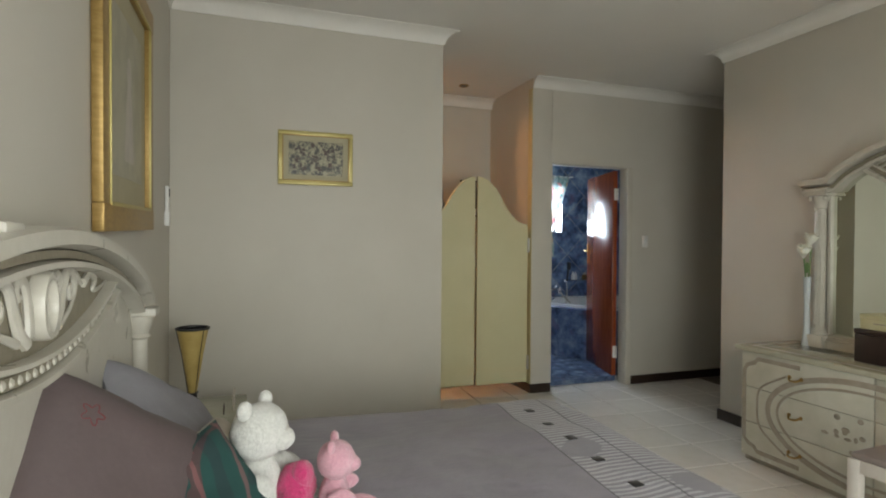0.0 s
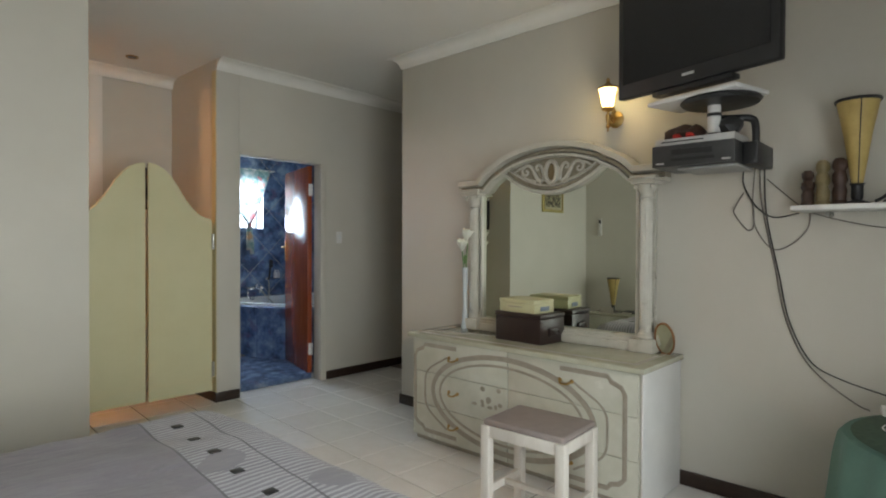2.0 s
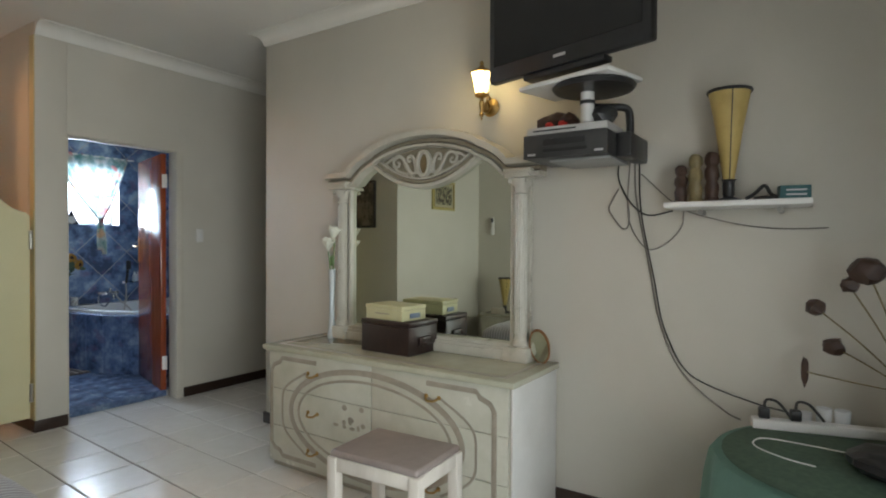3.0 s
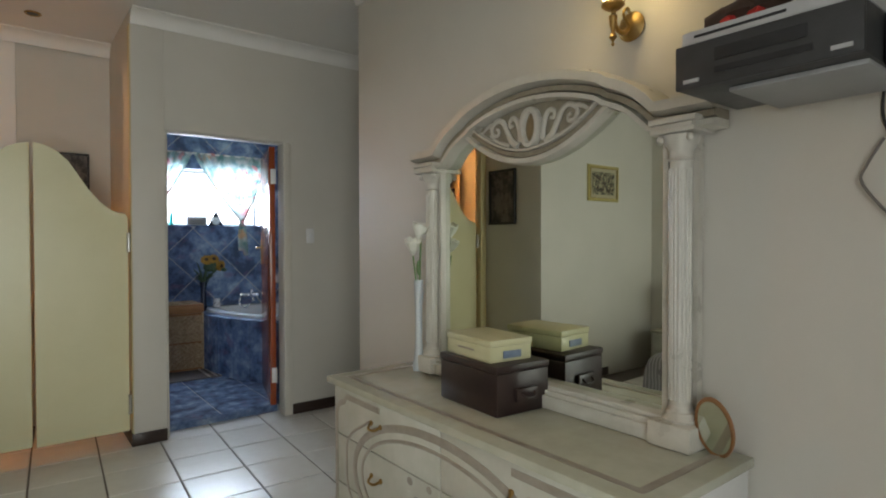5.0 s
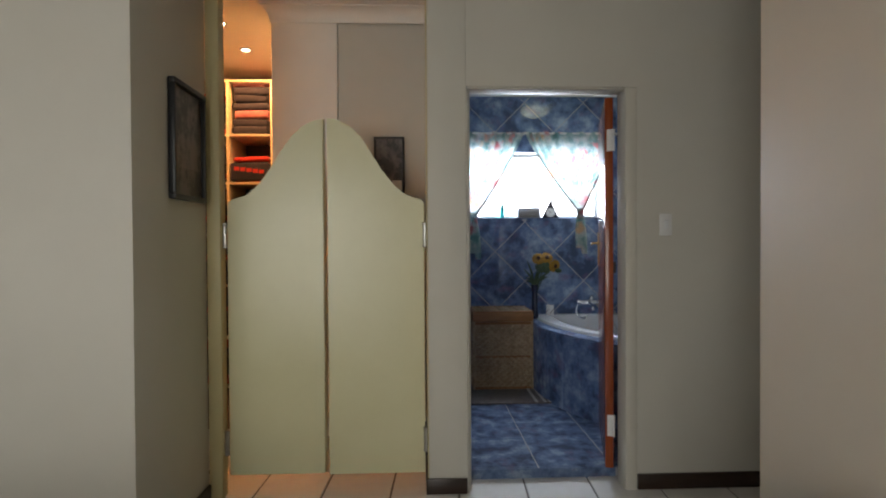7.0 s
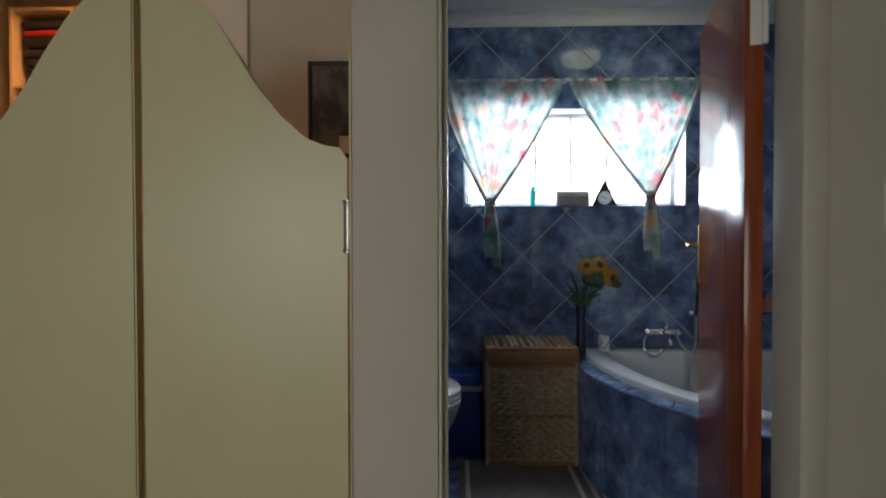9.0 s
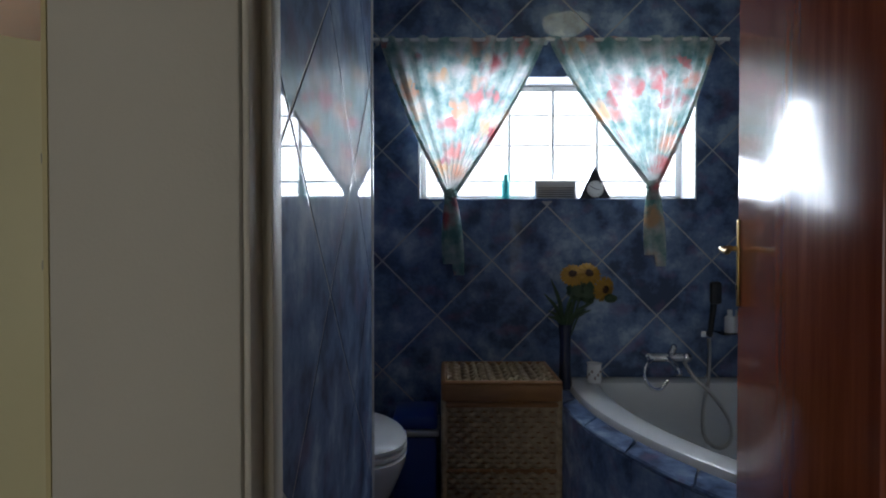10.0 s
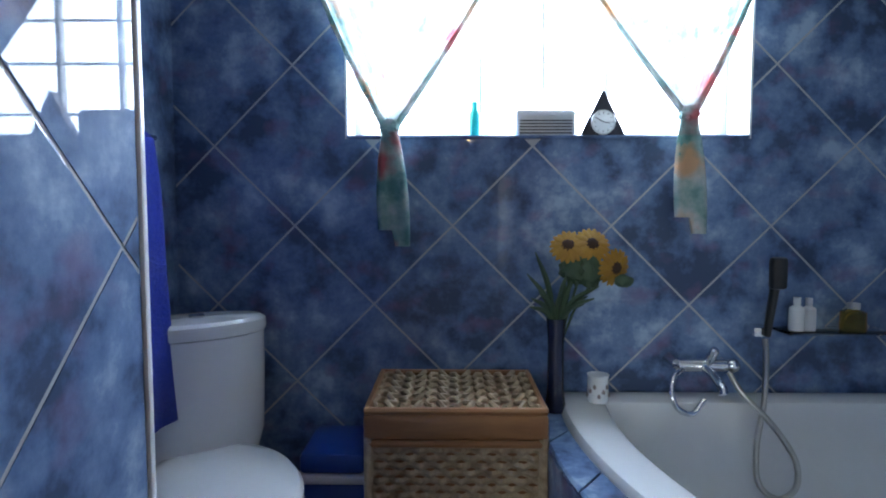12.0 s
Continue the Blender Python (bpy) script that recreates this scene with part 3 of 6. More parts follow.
structure("wall_bath_north_4", b_box(2.269, 3.557, 6.5617, 6.76, 2.045, CB), M_BGROUT, "grouted bathroom wall above the window")
structure("wall_bath_west", b_box(1.6, 1.714, 5.48, 6.57, -0.05, CB), M_BLUE, "blue tiled alcove wall")
structure("wall_bath_east", b_box(4.45, 4.6, 4.60, 6.57, -0.05, CB), M_BLUE, "blue tiled bathroom wall")
structure("wall_bath_partition", b_box(2.155, 2.1908, 4.614, 5.48, -0.05, CB), M_BGROUT, "grouted bathroom partition wall")
structure("wall_bath_partition_back", b_box(1.714, 2.19, 5.481, 5.492, -0.05, CB), M_BLUE, "blue tiled back of the partition")
structure("trim_bath_edge", b_box(2.186, 2.196, 5.484, 5.497, 0.05, CB, 0.003), M_CERAMIC, "white plastic tile edge strip")
structure("trim_bath", b_cornice((1.714, 6.56), (4.45, 6.56), (0, -1), -1, -1, 0.075, CB), M_CORN, "white coved bathroom cornice")
structure("trim_bath_2", b_cornice((2.192, 4.616), (2.192, 5.488), (1, 0), 0, 1, 0.075, CB), M_CORN, "white coved bathroom cornice")

# bathroom window: tiled reveal, white frame with bars
win = thing("window_2", "white framed bathroom window with burglar bars", "window", (2.91, 6.66, 1.48), kind="structure")
part("window_sill", b_box(2.269, 3.557, 6.556, 6.70, 1.47, 1.481, 0.002), M_BLUE, win)
for x in (2.272, 2.699, 2.914, 3.13, 3.52):
    part("window_frame", b_box(x, x + (0.03 if x in (2.272, 3.52) else 0.016), 6.705, 6.735, 1.481, 2.045, 0.003), M_WHITE, win)
for z in (1.481, 2.015):
    part("window_frame", b_box(2.272, 3.55, 6.705, 6.735, z, z + 0.026, 0.003), M_WHITE, win)
for z in (1.575, 1.751, 1.90):
    part("burglar_bar", b_box(2.29, 3.54, 6.737, 6.747, z, z + 0.010), M_WHITE, win)
for x in (2.267, 3.551):
    part("reveal", b_box(x, x + 0.008, 6.557, 6.705, 1.47, 2.05), M_CERAMIC, win)
structure("backdrop_sky", b_box(-2, 9, 9.5, 9.55, -1.0, 6), M_DAY, "white overcast daylight beyond the window")


# ---- doors ----
def saloon_leaf(x0, x1, peak_left, hinge_x):
    """A swing leaf: flat shoulder at the post, an ogee up to the meeting edge."""
    t = thing("saloon_door", "cream yellow enamelled swing door with ogee top", "door", ((x0 + x1) / 2, 4.52, 0.0), "closet swing doors")
    w = x1 - x0
    prof = [(0.0, 1.468), (0.03, 1.492), (0.10, 1.500), (0.2, 1.515), (0.32, 1.565), (0.44, 1.64), (0.55, 1.725), (0.66, 1.80), (0.78, 1.853), (0.9, 1.88), (1.0, 1.888)]
    pts = [(u, z) for u, z in prof] + [(1.0, 0.135), (0.0, 0.135)]
    out = [((x1 - u * w) if peak_left else (x0 + u * w), z) for u, z in pts]
    m = Matrix(((0, 1, 0, 0), (1, 0, 0, 0), (0, 0, 1, 0), (0, 0, 0, 1)))
    b = b_plate(out, 4.54, 4.572, None, m)
    bmesh.ops.bevel(b, geom=b.edges[:], offset=0.004, segments=2, affect="EDGES")
    leaf = part("leaf", b, M_SALOON, t)
    for z in (0.30, 1.315):
        h = part("hinge", b_tube([(hinge_x, 4.533, z - 0.055), (hinge_x, 4.533, z + 0.055)], 0.011, 12), M_STEEL, t, "steel spring hinge")
        b2 = b_lathe([(0.0, -0.062), (0.013, -0.06), (0.013, -0.052), (0.012, -0.05)], (hinge_x, 4.533, z), 12)
        b_lathe([(0.012, 0.05), (0.013, 0.052), (0.013, 0.06), (0.0, 0.062)], (hinge_x, 4.533, z), 12, b2)
        part("hinge_cap", b2, M_STEEL, h)
    return t


saloon_leaf(1.020, 1.487, False, 1.011)
saloon_leaf(1.511, 1.978, True, 1.986)

leaf_m = pose(2.920, 4.624, 0.0, 0, 0, 90 - 15.3)
door = thing("bathroom_door", "open red mahogany varnished door with brass handle", "door", tf=leaf_m)
b = b_box(0.0, 0.725, -0.042, 0.0, BF + 0.008, 2.02, 0.003)
part("leaf", b, M_DOORW, door)
hd = part("handle_plate", b_box(0.704, 0.720, 0.0, 0.005, 1.125, 1.335, 0.002), M_BRASS, door, "brass handle plate")
part("lever", b_tube(curve([(0.712, 0.0, 1.265), (0.712, 0.034, 1.265), (0.700, 0.042, 1.265), (0.64, 0.042, 1.258), (0.618, 0.039, 1.268)]), 0.0065, 10), M_BRASS, hd, "brass lever handle")
part("keyhole", b_lathe([(0.0, 0), (0.006, 0.0), (0.006, 0.002), (0, 0.002)], (0, 0, 0), 10, None, pose(0.712, 0.005, 1.17, -90)), M_BLACK, hd)
for z in (0.32, 1.80):
    hg = part("hinge", b_box(-0.0025, 0.0, -0.036, -0.010, z - 0.055, z + 0.055, 0.0008), M_WHITE, door, "white painted hinge")
    part("knuckle", b_tube([(-0.006, -0.042, z - 0.055), (-0.006, -0.042, z + 0.055)], 0.007, 10), M_WHITE, hg)


sw = thing("light_switch", "white plastic light switch plate on the wall", "light switch", (3.185, 4.5, 1.36))
part("plate", b_box(3.152, 3.215, 4.490, 4.4995, 1.305, 1.415, 0.004), M_WHITE, sw)
part("rocker", b_box(3.172, 3.195, 4.486, 4.490, 1.34, 1.38, 0.002), M_CERAMIC, sw)


# ---- bed ----
def duvet_wave(x, y):
    return noise.noise(Vector((x * 2.2, y * 2.6, 0.3))) * 0.022 + noise.noise(Vector((x * 6 + y * 4, y * 3 - x * 2, 1.3))) * 0.010


def bed_surface():
    """Duvet: a soft slab that rolls over its edges and hangs down."""
    nx, ny = 60, 64
    x0, x1, y0, y1 = -0.64, 1.14, 0.46, 2.69
    rings = []
    for j in range(ny + 1):
        v = -0.16 + 1.32 * j / ny
        row = []
        for i in range(nx + 1):
            u = 1.14 * i / nx
            uu, vv = min(u, 1.0), min(max(v, 0.0), 1.0)
            x, y, z = x0 + (x1 - x0) * uu, y0 + (y1 - y0) * vv, 0.585
            du, dv = max(u - 1.0, 0) * (x1 - x0), max(v - 1.0, -v, 0) * (y1 - y0)
            ex, ey = min((1 - uu) * (x1 - x0), 0.12), min(min(vv, 1 - vv) * (y1 - y0), 0.12)
            z -= 0.05 * ((1 - ex / 0.12) ** 2 + (1 - ey / 0.12) ** 2)
            z -= (du + dv) * 1.0
            x += 0.12 * min(du, 0.1)
            y += (1 if v > 0.5 else -1) * 0.12 * min(dv, 0.1)
            w = duvet_wave(x, y)
            if du + dv > 0.02:
                x += 0.5 * w * (du > 0)
                y += 0.5 * w * (dv > 0)
            z += w * (1.0 if du + dv < 0.02 else 0.3)
            row.append((x, y, max(z, 0.12)))
        rings.append(row)
    return b_rings(rings, False, False)


bed = thing("double_bed", "ivory lacquered double bed with carved headboard", "bed", (0.25, 1.5, 0.0))
part("base", b_box(-0.66, 1.08, 0.56, 2.58, 0.10, 0.30, 0.02), M_IVORY, bed)
part("mattress", b_box(-0.65, 1.09, 0.54, 2.60, 0.30, 0.55, 0.05, seg=3), M_SHEET, bed)
for x in (-0.6, 1.05):
    for y in (0.62, 2.52):
        part("leg", b_box(x - 0.04, x + 0.04, y - 0.04, y + 0.04, FZ, 0.10, 0.008), M_IVORY, bed)


def arch_line(c, half, flat, z0, rise, n=40):
    out = []
    for k in range(n + 1):
        s = -1 + 2 * k / n
        a = abs(s)
        if a > flat:
            h = 0.0
        else:
            q = a / flat
            h = (1 - q ** 2) ** 0.75 if q < 1 else 0
            h = h * (1 - 0.10 * math.sin(math.pi * q) ** 2 * (q > 0.7))
        out.append((c + s * half, z0 + rise * h))
    return out


def squash(x):
    return Matrix.Translation((x, 0, 0)) @ Matrix.Diagonal((0.7, 1, 1, 1)) @ Matrix.Translation((-x, 0, 0))


SCROLLS = (
    (0.013, 0.006, ((0.056, -0.052), (0.058, -0.012), (0.070, 0.028), (0.090, 0.050), (0.112, 0.042), (0.110, 0.020), (0.094, 0.022))),
    (0.014, 0.006, ((0.070, -0.060), (0.102, -0.038), (0.126, 0.002), (0.148, 0.040), (0.182, 0.054), (0.214, 0.032), (0.206, 0.000), (0.180, -0.004), (0.174, 0.014), (0.188, 0.022))),
    (0.010, 0.003, ((0.212, 0.046), (0.240, 0.036), (0.268, 0.020), (0.300, 0.022))),
    (0.009, 0.004, ((0.110, -0.054), (0.146, -0.042), (0.182, -0.028), (0.226, 0.002))))


def scrolls(c, z, k, x, parent):
    """Carved leaf scrolls on both sides of an oval boss, k times their usual size."""
    for side in (-1, 1):
        for r0, r1, pts in SCROLLS:
            line = curve([(x, c + side * k * u, z + k * v) for u, v in pts], 6)
            n = len(line) - 1
            part("scroll", b_tube(line, [k * (r0 + (r1 - r0) * j / n) for j in range(n + 1)], 8, None, squash(x)), M_IVORY, parent)


def oval_boss(c, z, ry, rz, x0, x1, parent, face):
    ring = [(c + ry * math.cos(2 * math.pi * k / 28), z + rz * math.sin(2 * math.pi * k / 28)) for k in range(28)]
    part("oval_rim", b_strip(ring, -0.16 * rz, 0.16 * rz, x0, x1, None, True), M_IVORY, parent)
    part("oval_boss", b_ball((x0, c, z), (abs(x1 - x0) * 0.5, ry * 0.9, rz * 0.9), None, 2), face, parent)


HC, HH = 1.46, 1.05
head_arch = [(HC + u * HH, 1.355 - 0.20 * u * u - 0.03 * max(abs(u) - 0.85, 0) / 0.15) for u in [k / 24 - 1 for k in range(49)]]
HB = part("headboard", b_plate([(HC - HH, 0.25), (HC + HH, 0.25)] + [(y, z - 0.02) for y, z in head_arch[::-1]], -0.745, -0.715), M_IVORY, bed, "carved ivory lacquered headboard with oval boss")
part("arch_moulding", b_strip(head_arch, -0.042, 0.0, -0.74, -0.645), M_IVORY, HB)
# grooves and frieze ground: the shade of the carving is in their darker colour
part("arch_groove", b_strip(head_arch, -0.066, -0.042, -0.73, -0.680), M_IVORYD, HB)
part("arch_bead", b_strip(head_arch, -0.084, -0.066, -0.73, -0.668), M_IVORY, HB)
low = [(HC + u * 0.62, 1.215 - 0.115 * (1 - u * u)) for u in [k / 14 - 1 for k in range(29)]]
part("crescent_bead", b_strip(low, 0.0, 0.014, -0.72, -0.680), M_IVORY, HB)
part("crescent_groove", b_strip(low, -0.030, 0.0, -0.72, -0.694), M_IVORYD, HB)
part("crescent_moulding", b_strip(low, -0.050, -0.030, -0.72, -0.682), M_IVORY, HB)
for k in range(34):
    u = -0.97 + 1.94 * k / 33
    part("egg", b_ball((-0.694, HC + u * 0.62, 1.200 - 0.115 * (1 - u * u)), (0.006, 0.009, 0.010), None, 1), M_IVORY, HB)
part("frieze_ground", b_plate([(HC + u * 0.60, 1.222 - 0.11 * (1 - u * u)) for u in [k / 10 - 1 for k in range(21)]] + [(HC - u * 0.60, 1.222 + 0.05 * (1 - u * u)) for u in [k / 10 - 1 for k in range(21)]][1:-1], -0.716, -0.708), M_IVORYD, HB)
scrolls(HC, 1.205, 1.05, -0.702, HB)
for side in (-1, 1):
    line = curve([(-0.702, HC + side * u, z) for u, z in ((0.30, 1.225), (0.36, 1.245), (0.41, 1.225), (0.39, 1.205), (0.44, 1.20), (0.54, 1.215))], 6)
    part("scroll", b_tube(line, [0.012 - 0.008 * j / (len(line) - 1) for j in range(len(line))], 8, None, squash(-0.702)), M_IVORY, HB)
oval_boss(HC, 1.203, 0.040, 0.058, -0.71, -0.680, HB, M_OVAL)
part("crest", b_box(-0.735, -0.66, HC - 0.28, HC - 0.20, 1.332, 1.356, 0.008), M_IVORY, HB)
for y in (HC - HH + 0.02, HC + HH - 0.02):
    po = part("post", b_lathe([(0.05, FZ), (0.05, 0.3), (0.028, 0.32), (0.028, 0.97), (0.038, 0.98), (0.030, 0.99), (0.040, 1.02), (0.046, 1.04), (0.046, 1.055), (0.0, 1.055)], (-0.695, y, 0.0), 18), M_IVORY, bed)
    part("capital", b_box(-0.745, -0.635, y - 0.052, y + 0.052, 1.055, 1.085, 0.006), M_IVORY, po)

duv = tagged(part("duvet", bed_surface(), M_DUVET), "grey lilac duvet with striped woven foot band", "duvet")
sol = duv.modifiers.new("thickness", "SOLIDIFY")
sol.thickness, sol.offset = 0.03, -1
for k in range(9):
    x, y = 0.876 - 0.018 * min(k, 3), 2.44 - 0.20 * k
    zz = 0.585 + duvet_wave(x, y)
    part("woven_square", b_box(x - 0.019, x + 0.019, y - 0.019, y + 0.019, zz - 0.006, zz + 0.0025, 0.002), M_BLACK, duv, "dark woven square")



def pillow(name, label, mat, c, size, rot, puff=0.09, spin=0.0):
    t = thing(name, label, "pillow", tf=pose(*c, *rot) @ Matrix.Rotation(radians(spin), 4, "Z"))
    n = 18
    b = bmesh.new()
    for sgn in (1, -1):
        g = []
        for j in range(n + 1):
            row = []
            for i in range(n + 1):
                u, v = 2 * i / n - 1, 2 * j / n - 1
                e = (1 - u ** 4) * (1 - v ** 4)
                pinch = 1 - 0.07 * (1 - abs(u)) * abs(v) - 0.07 * (1 - abs(v)) * abs(u)
                z = sgn * puff * max(e, 0) ** 0.55 + 0.008 * noise.noise(Vector((u * 3, v * 3, sgn + c[0] * 5)))
                row.append(b.verts.new((u * size[0] / 2 * pinch, v * size[1] / 2 * pinch, z if e > 0.001 else 0.0)))
            g.append(row)
        for j in range(n):
            for i in range(n):
                b.faces.new((g[j][i], g[j][i + 1], g[j + 1][i + 1], g[j + 1][i]))
    bmesh.ops.remove_doubles(b, verts=b.verts, dist=0.0012)
    part("cover", b, mat, t)
    return t


pb = pillow("pillow", "mauve brown satin pillow with red embroidery against the headboard", M_BROWNP, (-0.595, 1.52, 0.785), (0.50, 0.48), (60, 10, 52), 0.075, -30)
for cu, cv, s in ((-0.13, 0.12, 0.02), (0.10, -0.13, 0.026), (0.15, 0.12, 0.014)):
    pts = []
    for k in range(33):
        a = 2 * math.pi * k / 32
        r = s * (1 + 0.35 * math.cos(5 * a))
        pts.append((cu + r * math.cos(a), cv + r * math.sin(a), 0.0))
    b = b_tube([(p[0], p[1], 0.077 * max((1 - (p[0] / 0.25) ** 4) * (1 - (p[1] / 0.24) ** 4), 0) ** 0.55 - 0.002) for p in pts], 0.0014, 5)
    part("embroidery", b, M_STITCH, pb)
pg = pillow("pillow", "grey cotton pillow with pale stripes by the headboard", M_GREYPIL, (-0.55, 2.10, 0.735), (0.50, 0.42), (52, 14, 70), 0.07, -24)
for k in range(6):
    part("stripe", b_box(-0.02 + 0.03 * k, -0.008 + 0.03 * k, -0.20, -0.06, 0.060, 0.068, 0.001), M_STRIPE, pg)
pillow("pillow", "grey and white striped pillow lying at the headboard", M_STRIPE, (-0.50, 1.22, 0.66), (0.45, 0.6), (16, 10, 4), 0.07)
pillow("cushion", "dark green tartan cushion leaning on the pillow", M_TARTAN, (-0.425, 1.63, 0.715), (0.30, 0.28), (56, -14, 48), 0.05)
pcq = pillow("cushion", "beige fabric cushion with ochre braid", M_BEIGEF, (-0.40, 2.06, 0.655), (0.26, 0.24), (46, 0, 66), 0.06)
part("braid", b_box(-0.14, 0.14, -0.085, -0.06, 0.048, 0.056, 0.002), M_OCHRE, pcq)


def plush(label, c, h, rz, mat, shirt=None):
    """A seated plush toy, one plain shape."""
    tf = pose(*c, 0, 0, rz)
    b = b_ball((0, 0, 0.27 * h), (0.20 * h, 0.18 * h, 0.28 * h), None, 3, 0.05)
    b_ball((0, -0.02 * h, 0.70 * h), (0.235 * h, 0.22 * h, 0.22 * h), b, 3, 0.05)
    b_ball((0, -0.20 * h, 0.655 * h), (0.11 * h, 0.10 * h, 0.09 * h), b, 3, 0.04)
    for s in (-1, 1):
        b_ball((s * 0.17 * h, 0.02 * h, 0.90 * h), (0.075 * h, 0.05 * h, 0.075 * h), b, 3, 0.05)
        b_ball((s * 0.24 * h, -0.10 * h, 0.36 * h), (0.085 * h, 0.16 * h, 0.10 * h), b, 3, 0.05)
        b_ball((s * 0.17 * h, -0.28 * h, 0.11 * h), (0.11 * h, 0.22 * h, 0.11 * h), b, 3, 0.05)
    b.transform(tf)
    ob = part("plush_toy", b, mat)
    return tagged(ob, label, "plush toy")


plush("white plush bear sitting on the bed", (-0.300, 1.79, 0.575), 0.345, 62, M_PLUSHW)
plush("pink plush toy sitting beside the white bear", (-0.105, 1.71, 0.58), 0.235, 75, M_PLUSHP)
b = b_ball((-0.20, 1.77, 0.66), (0.055, 0.055, 0.065), None, 3, 0.1)
b_ball((-0.185, 1.745, 0.70), (0.03, 0.03, 0.04), b, 3, 0.1)
b_ball((-0.20, 1.80, 0.63), (0.06, 0.06, 0.07), b, 3, 0.1)
tagged(part("scarf", b, M_HOTPINK), "hot pink knitted scarf between the plush toys", "scarf")


# ---- bedside ----
NZ = 0.465
ns = thing("nightstand", "ivory lacquered bedside cabinet beside the bed", "nightstand", (-0.52, 3.30, FZ))
part("body", b_box(-0.73, -0.34, 3.04, 3.54, 0.07, NZ - 0.025, 0.006), M_IVORY, ns)
part("top", b_box(-0.74, -0.32, 3.02, 3.56, NZ - 0.025, NZ, 0.006), M_MARBLE, ns)
part("plinth", b_box(-0.72, -0.36, 3.06, 3.52, FZ, 0.07), M_IVORYD, ns)
for z in (0.09, 0.265):
    dr = part("drawer", b_box(-0.342, -0.328, 3.06, 3.52, z, z + 0.16, 0.004), M_DRAWER, ns)
    part("knob", b_ball((-0.318, 3.29, z + 0.08), 0.014, None, 2), M_BRASS, dr)


def cone_lamp(x, y, z, h, label):
    t = thing("table_lamp", label, "lamp", (x, y, z), "cone lamps")
    part("foot", b_lathe([(0.0, 0), (0.045, 0), (0.047, 0.008), (0.02, 0.018), (0.0, 0.018)], (x, y, z), 18), M_BLACK, t)
    part("stem", b_lathe([(0.017, 0.018), (0.022, 0.03), (0.022, 0.18 * h), (0.030, 0.20 * h), (0.0, 0.205 * h)], (x, y, z), 14), M_BLACK, t)
    sh = part("shade", b_lathe([(0.020, 0.20 * h), (0.030, 0.34 * h), (0.050, 0.66 * h), (0.077, 0.985 * h), (0.074, 0.985 * h), (0.047, 0.66 * h), (0.026, 0.34 * h)], (x, y, z), 24), M_FABRIC, t, "gold fabric cone shade")
    part("rim", b_lathe([(0.072, 0.975 * h), (0.081, 0.972 * h), (0.084, 0.985 * h), (0.082, h), (0.075, h), (0.072, 0.975 * h)], (x, y, z), 24), M_BLACK, sh)
    for k in range(3):
        a = 2 * math.pi * k / 3 + 3.4
        pts = [(x + r * math.cos(a), y + r * math.sin(a), z + f * h) for r, f in ((0.021, 0.2), (0.031, 0.34), (0.051, 0.66), (0.079, 0.98))]
        part("rib", b_tube(pts, 0.0022, 6), M_BLACK, sh)
    return t


cone_lamp(-0.585, 3.34, NZ + 0.001, 0.42, "gold cone lamp with black rim on the nightstand")
bk = thing("book", "black covered book lying on the nightstand", "book", (-0.60, 3.13, NZ))
part("cover", b_box(-0.70, -0.50, 3.06, 3.20, NZ, NZ + 0.022, 0.003), M_BLACK, bk)
part("pages", b_box(-0.695, -0.497, 3.065, 3.195, NZ + 0.004, NZ + 0.018), M_BEIGEF, bk)
tagged(part("card_holder", b_box(-0.39, -0.38, 3.24, 3.42, NZ + 0.001, NZ + 0.075, 0.002), M_BEIGEF), "small beige card standing on the nightstand", "card")
gl = thing("spectacles", "dark wire spectacles on the nightstand", "spectacles", (-0.43, 3.20, NZ))
for y in (3.18, 3.23):
    part("lens_rim", b_tube([(-0.43, y + 0.022 * math.cos(a), NZ + 0.025 + 0.022 * math.sin(a)) for a in [2 * math.pi * k / 14 for k in range(15)]], 0.002, 6), M_FIG1, gl)

# air-conditioner remote in its holder
rc = thing("remote_control", "white remote control in a wall holder", "remote control", (-0.735, 3.60, 1.5))
part("holder", b_box(-0.749, -0.722, 3.575, 3.625, 1.41, 1.49, 0.006), M_WHITE, rc)
part("body", b_box(-0.746, -0.726, 3.578, 3.622, 1.46, 1.63, 0.006), M_WHITE, rc)
part("display", b_box(-0.726, -0.724, 3.584, 3.616, 1.57, 1.615), M_BLACK, rc)


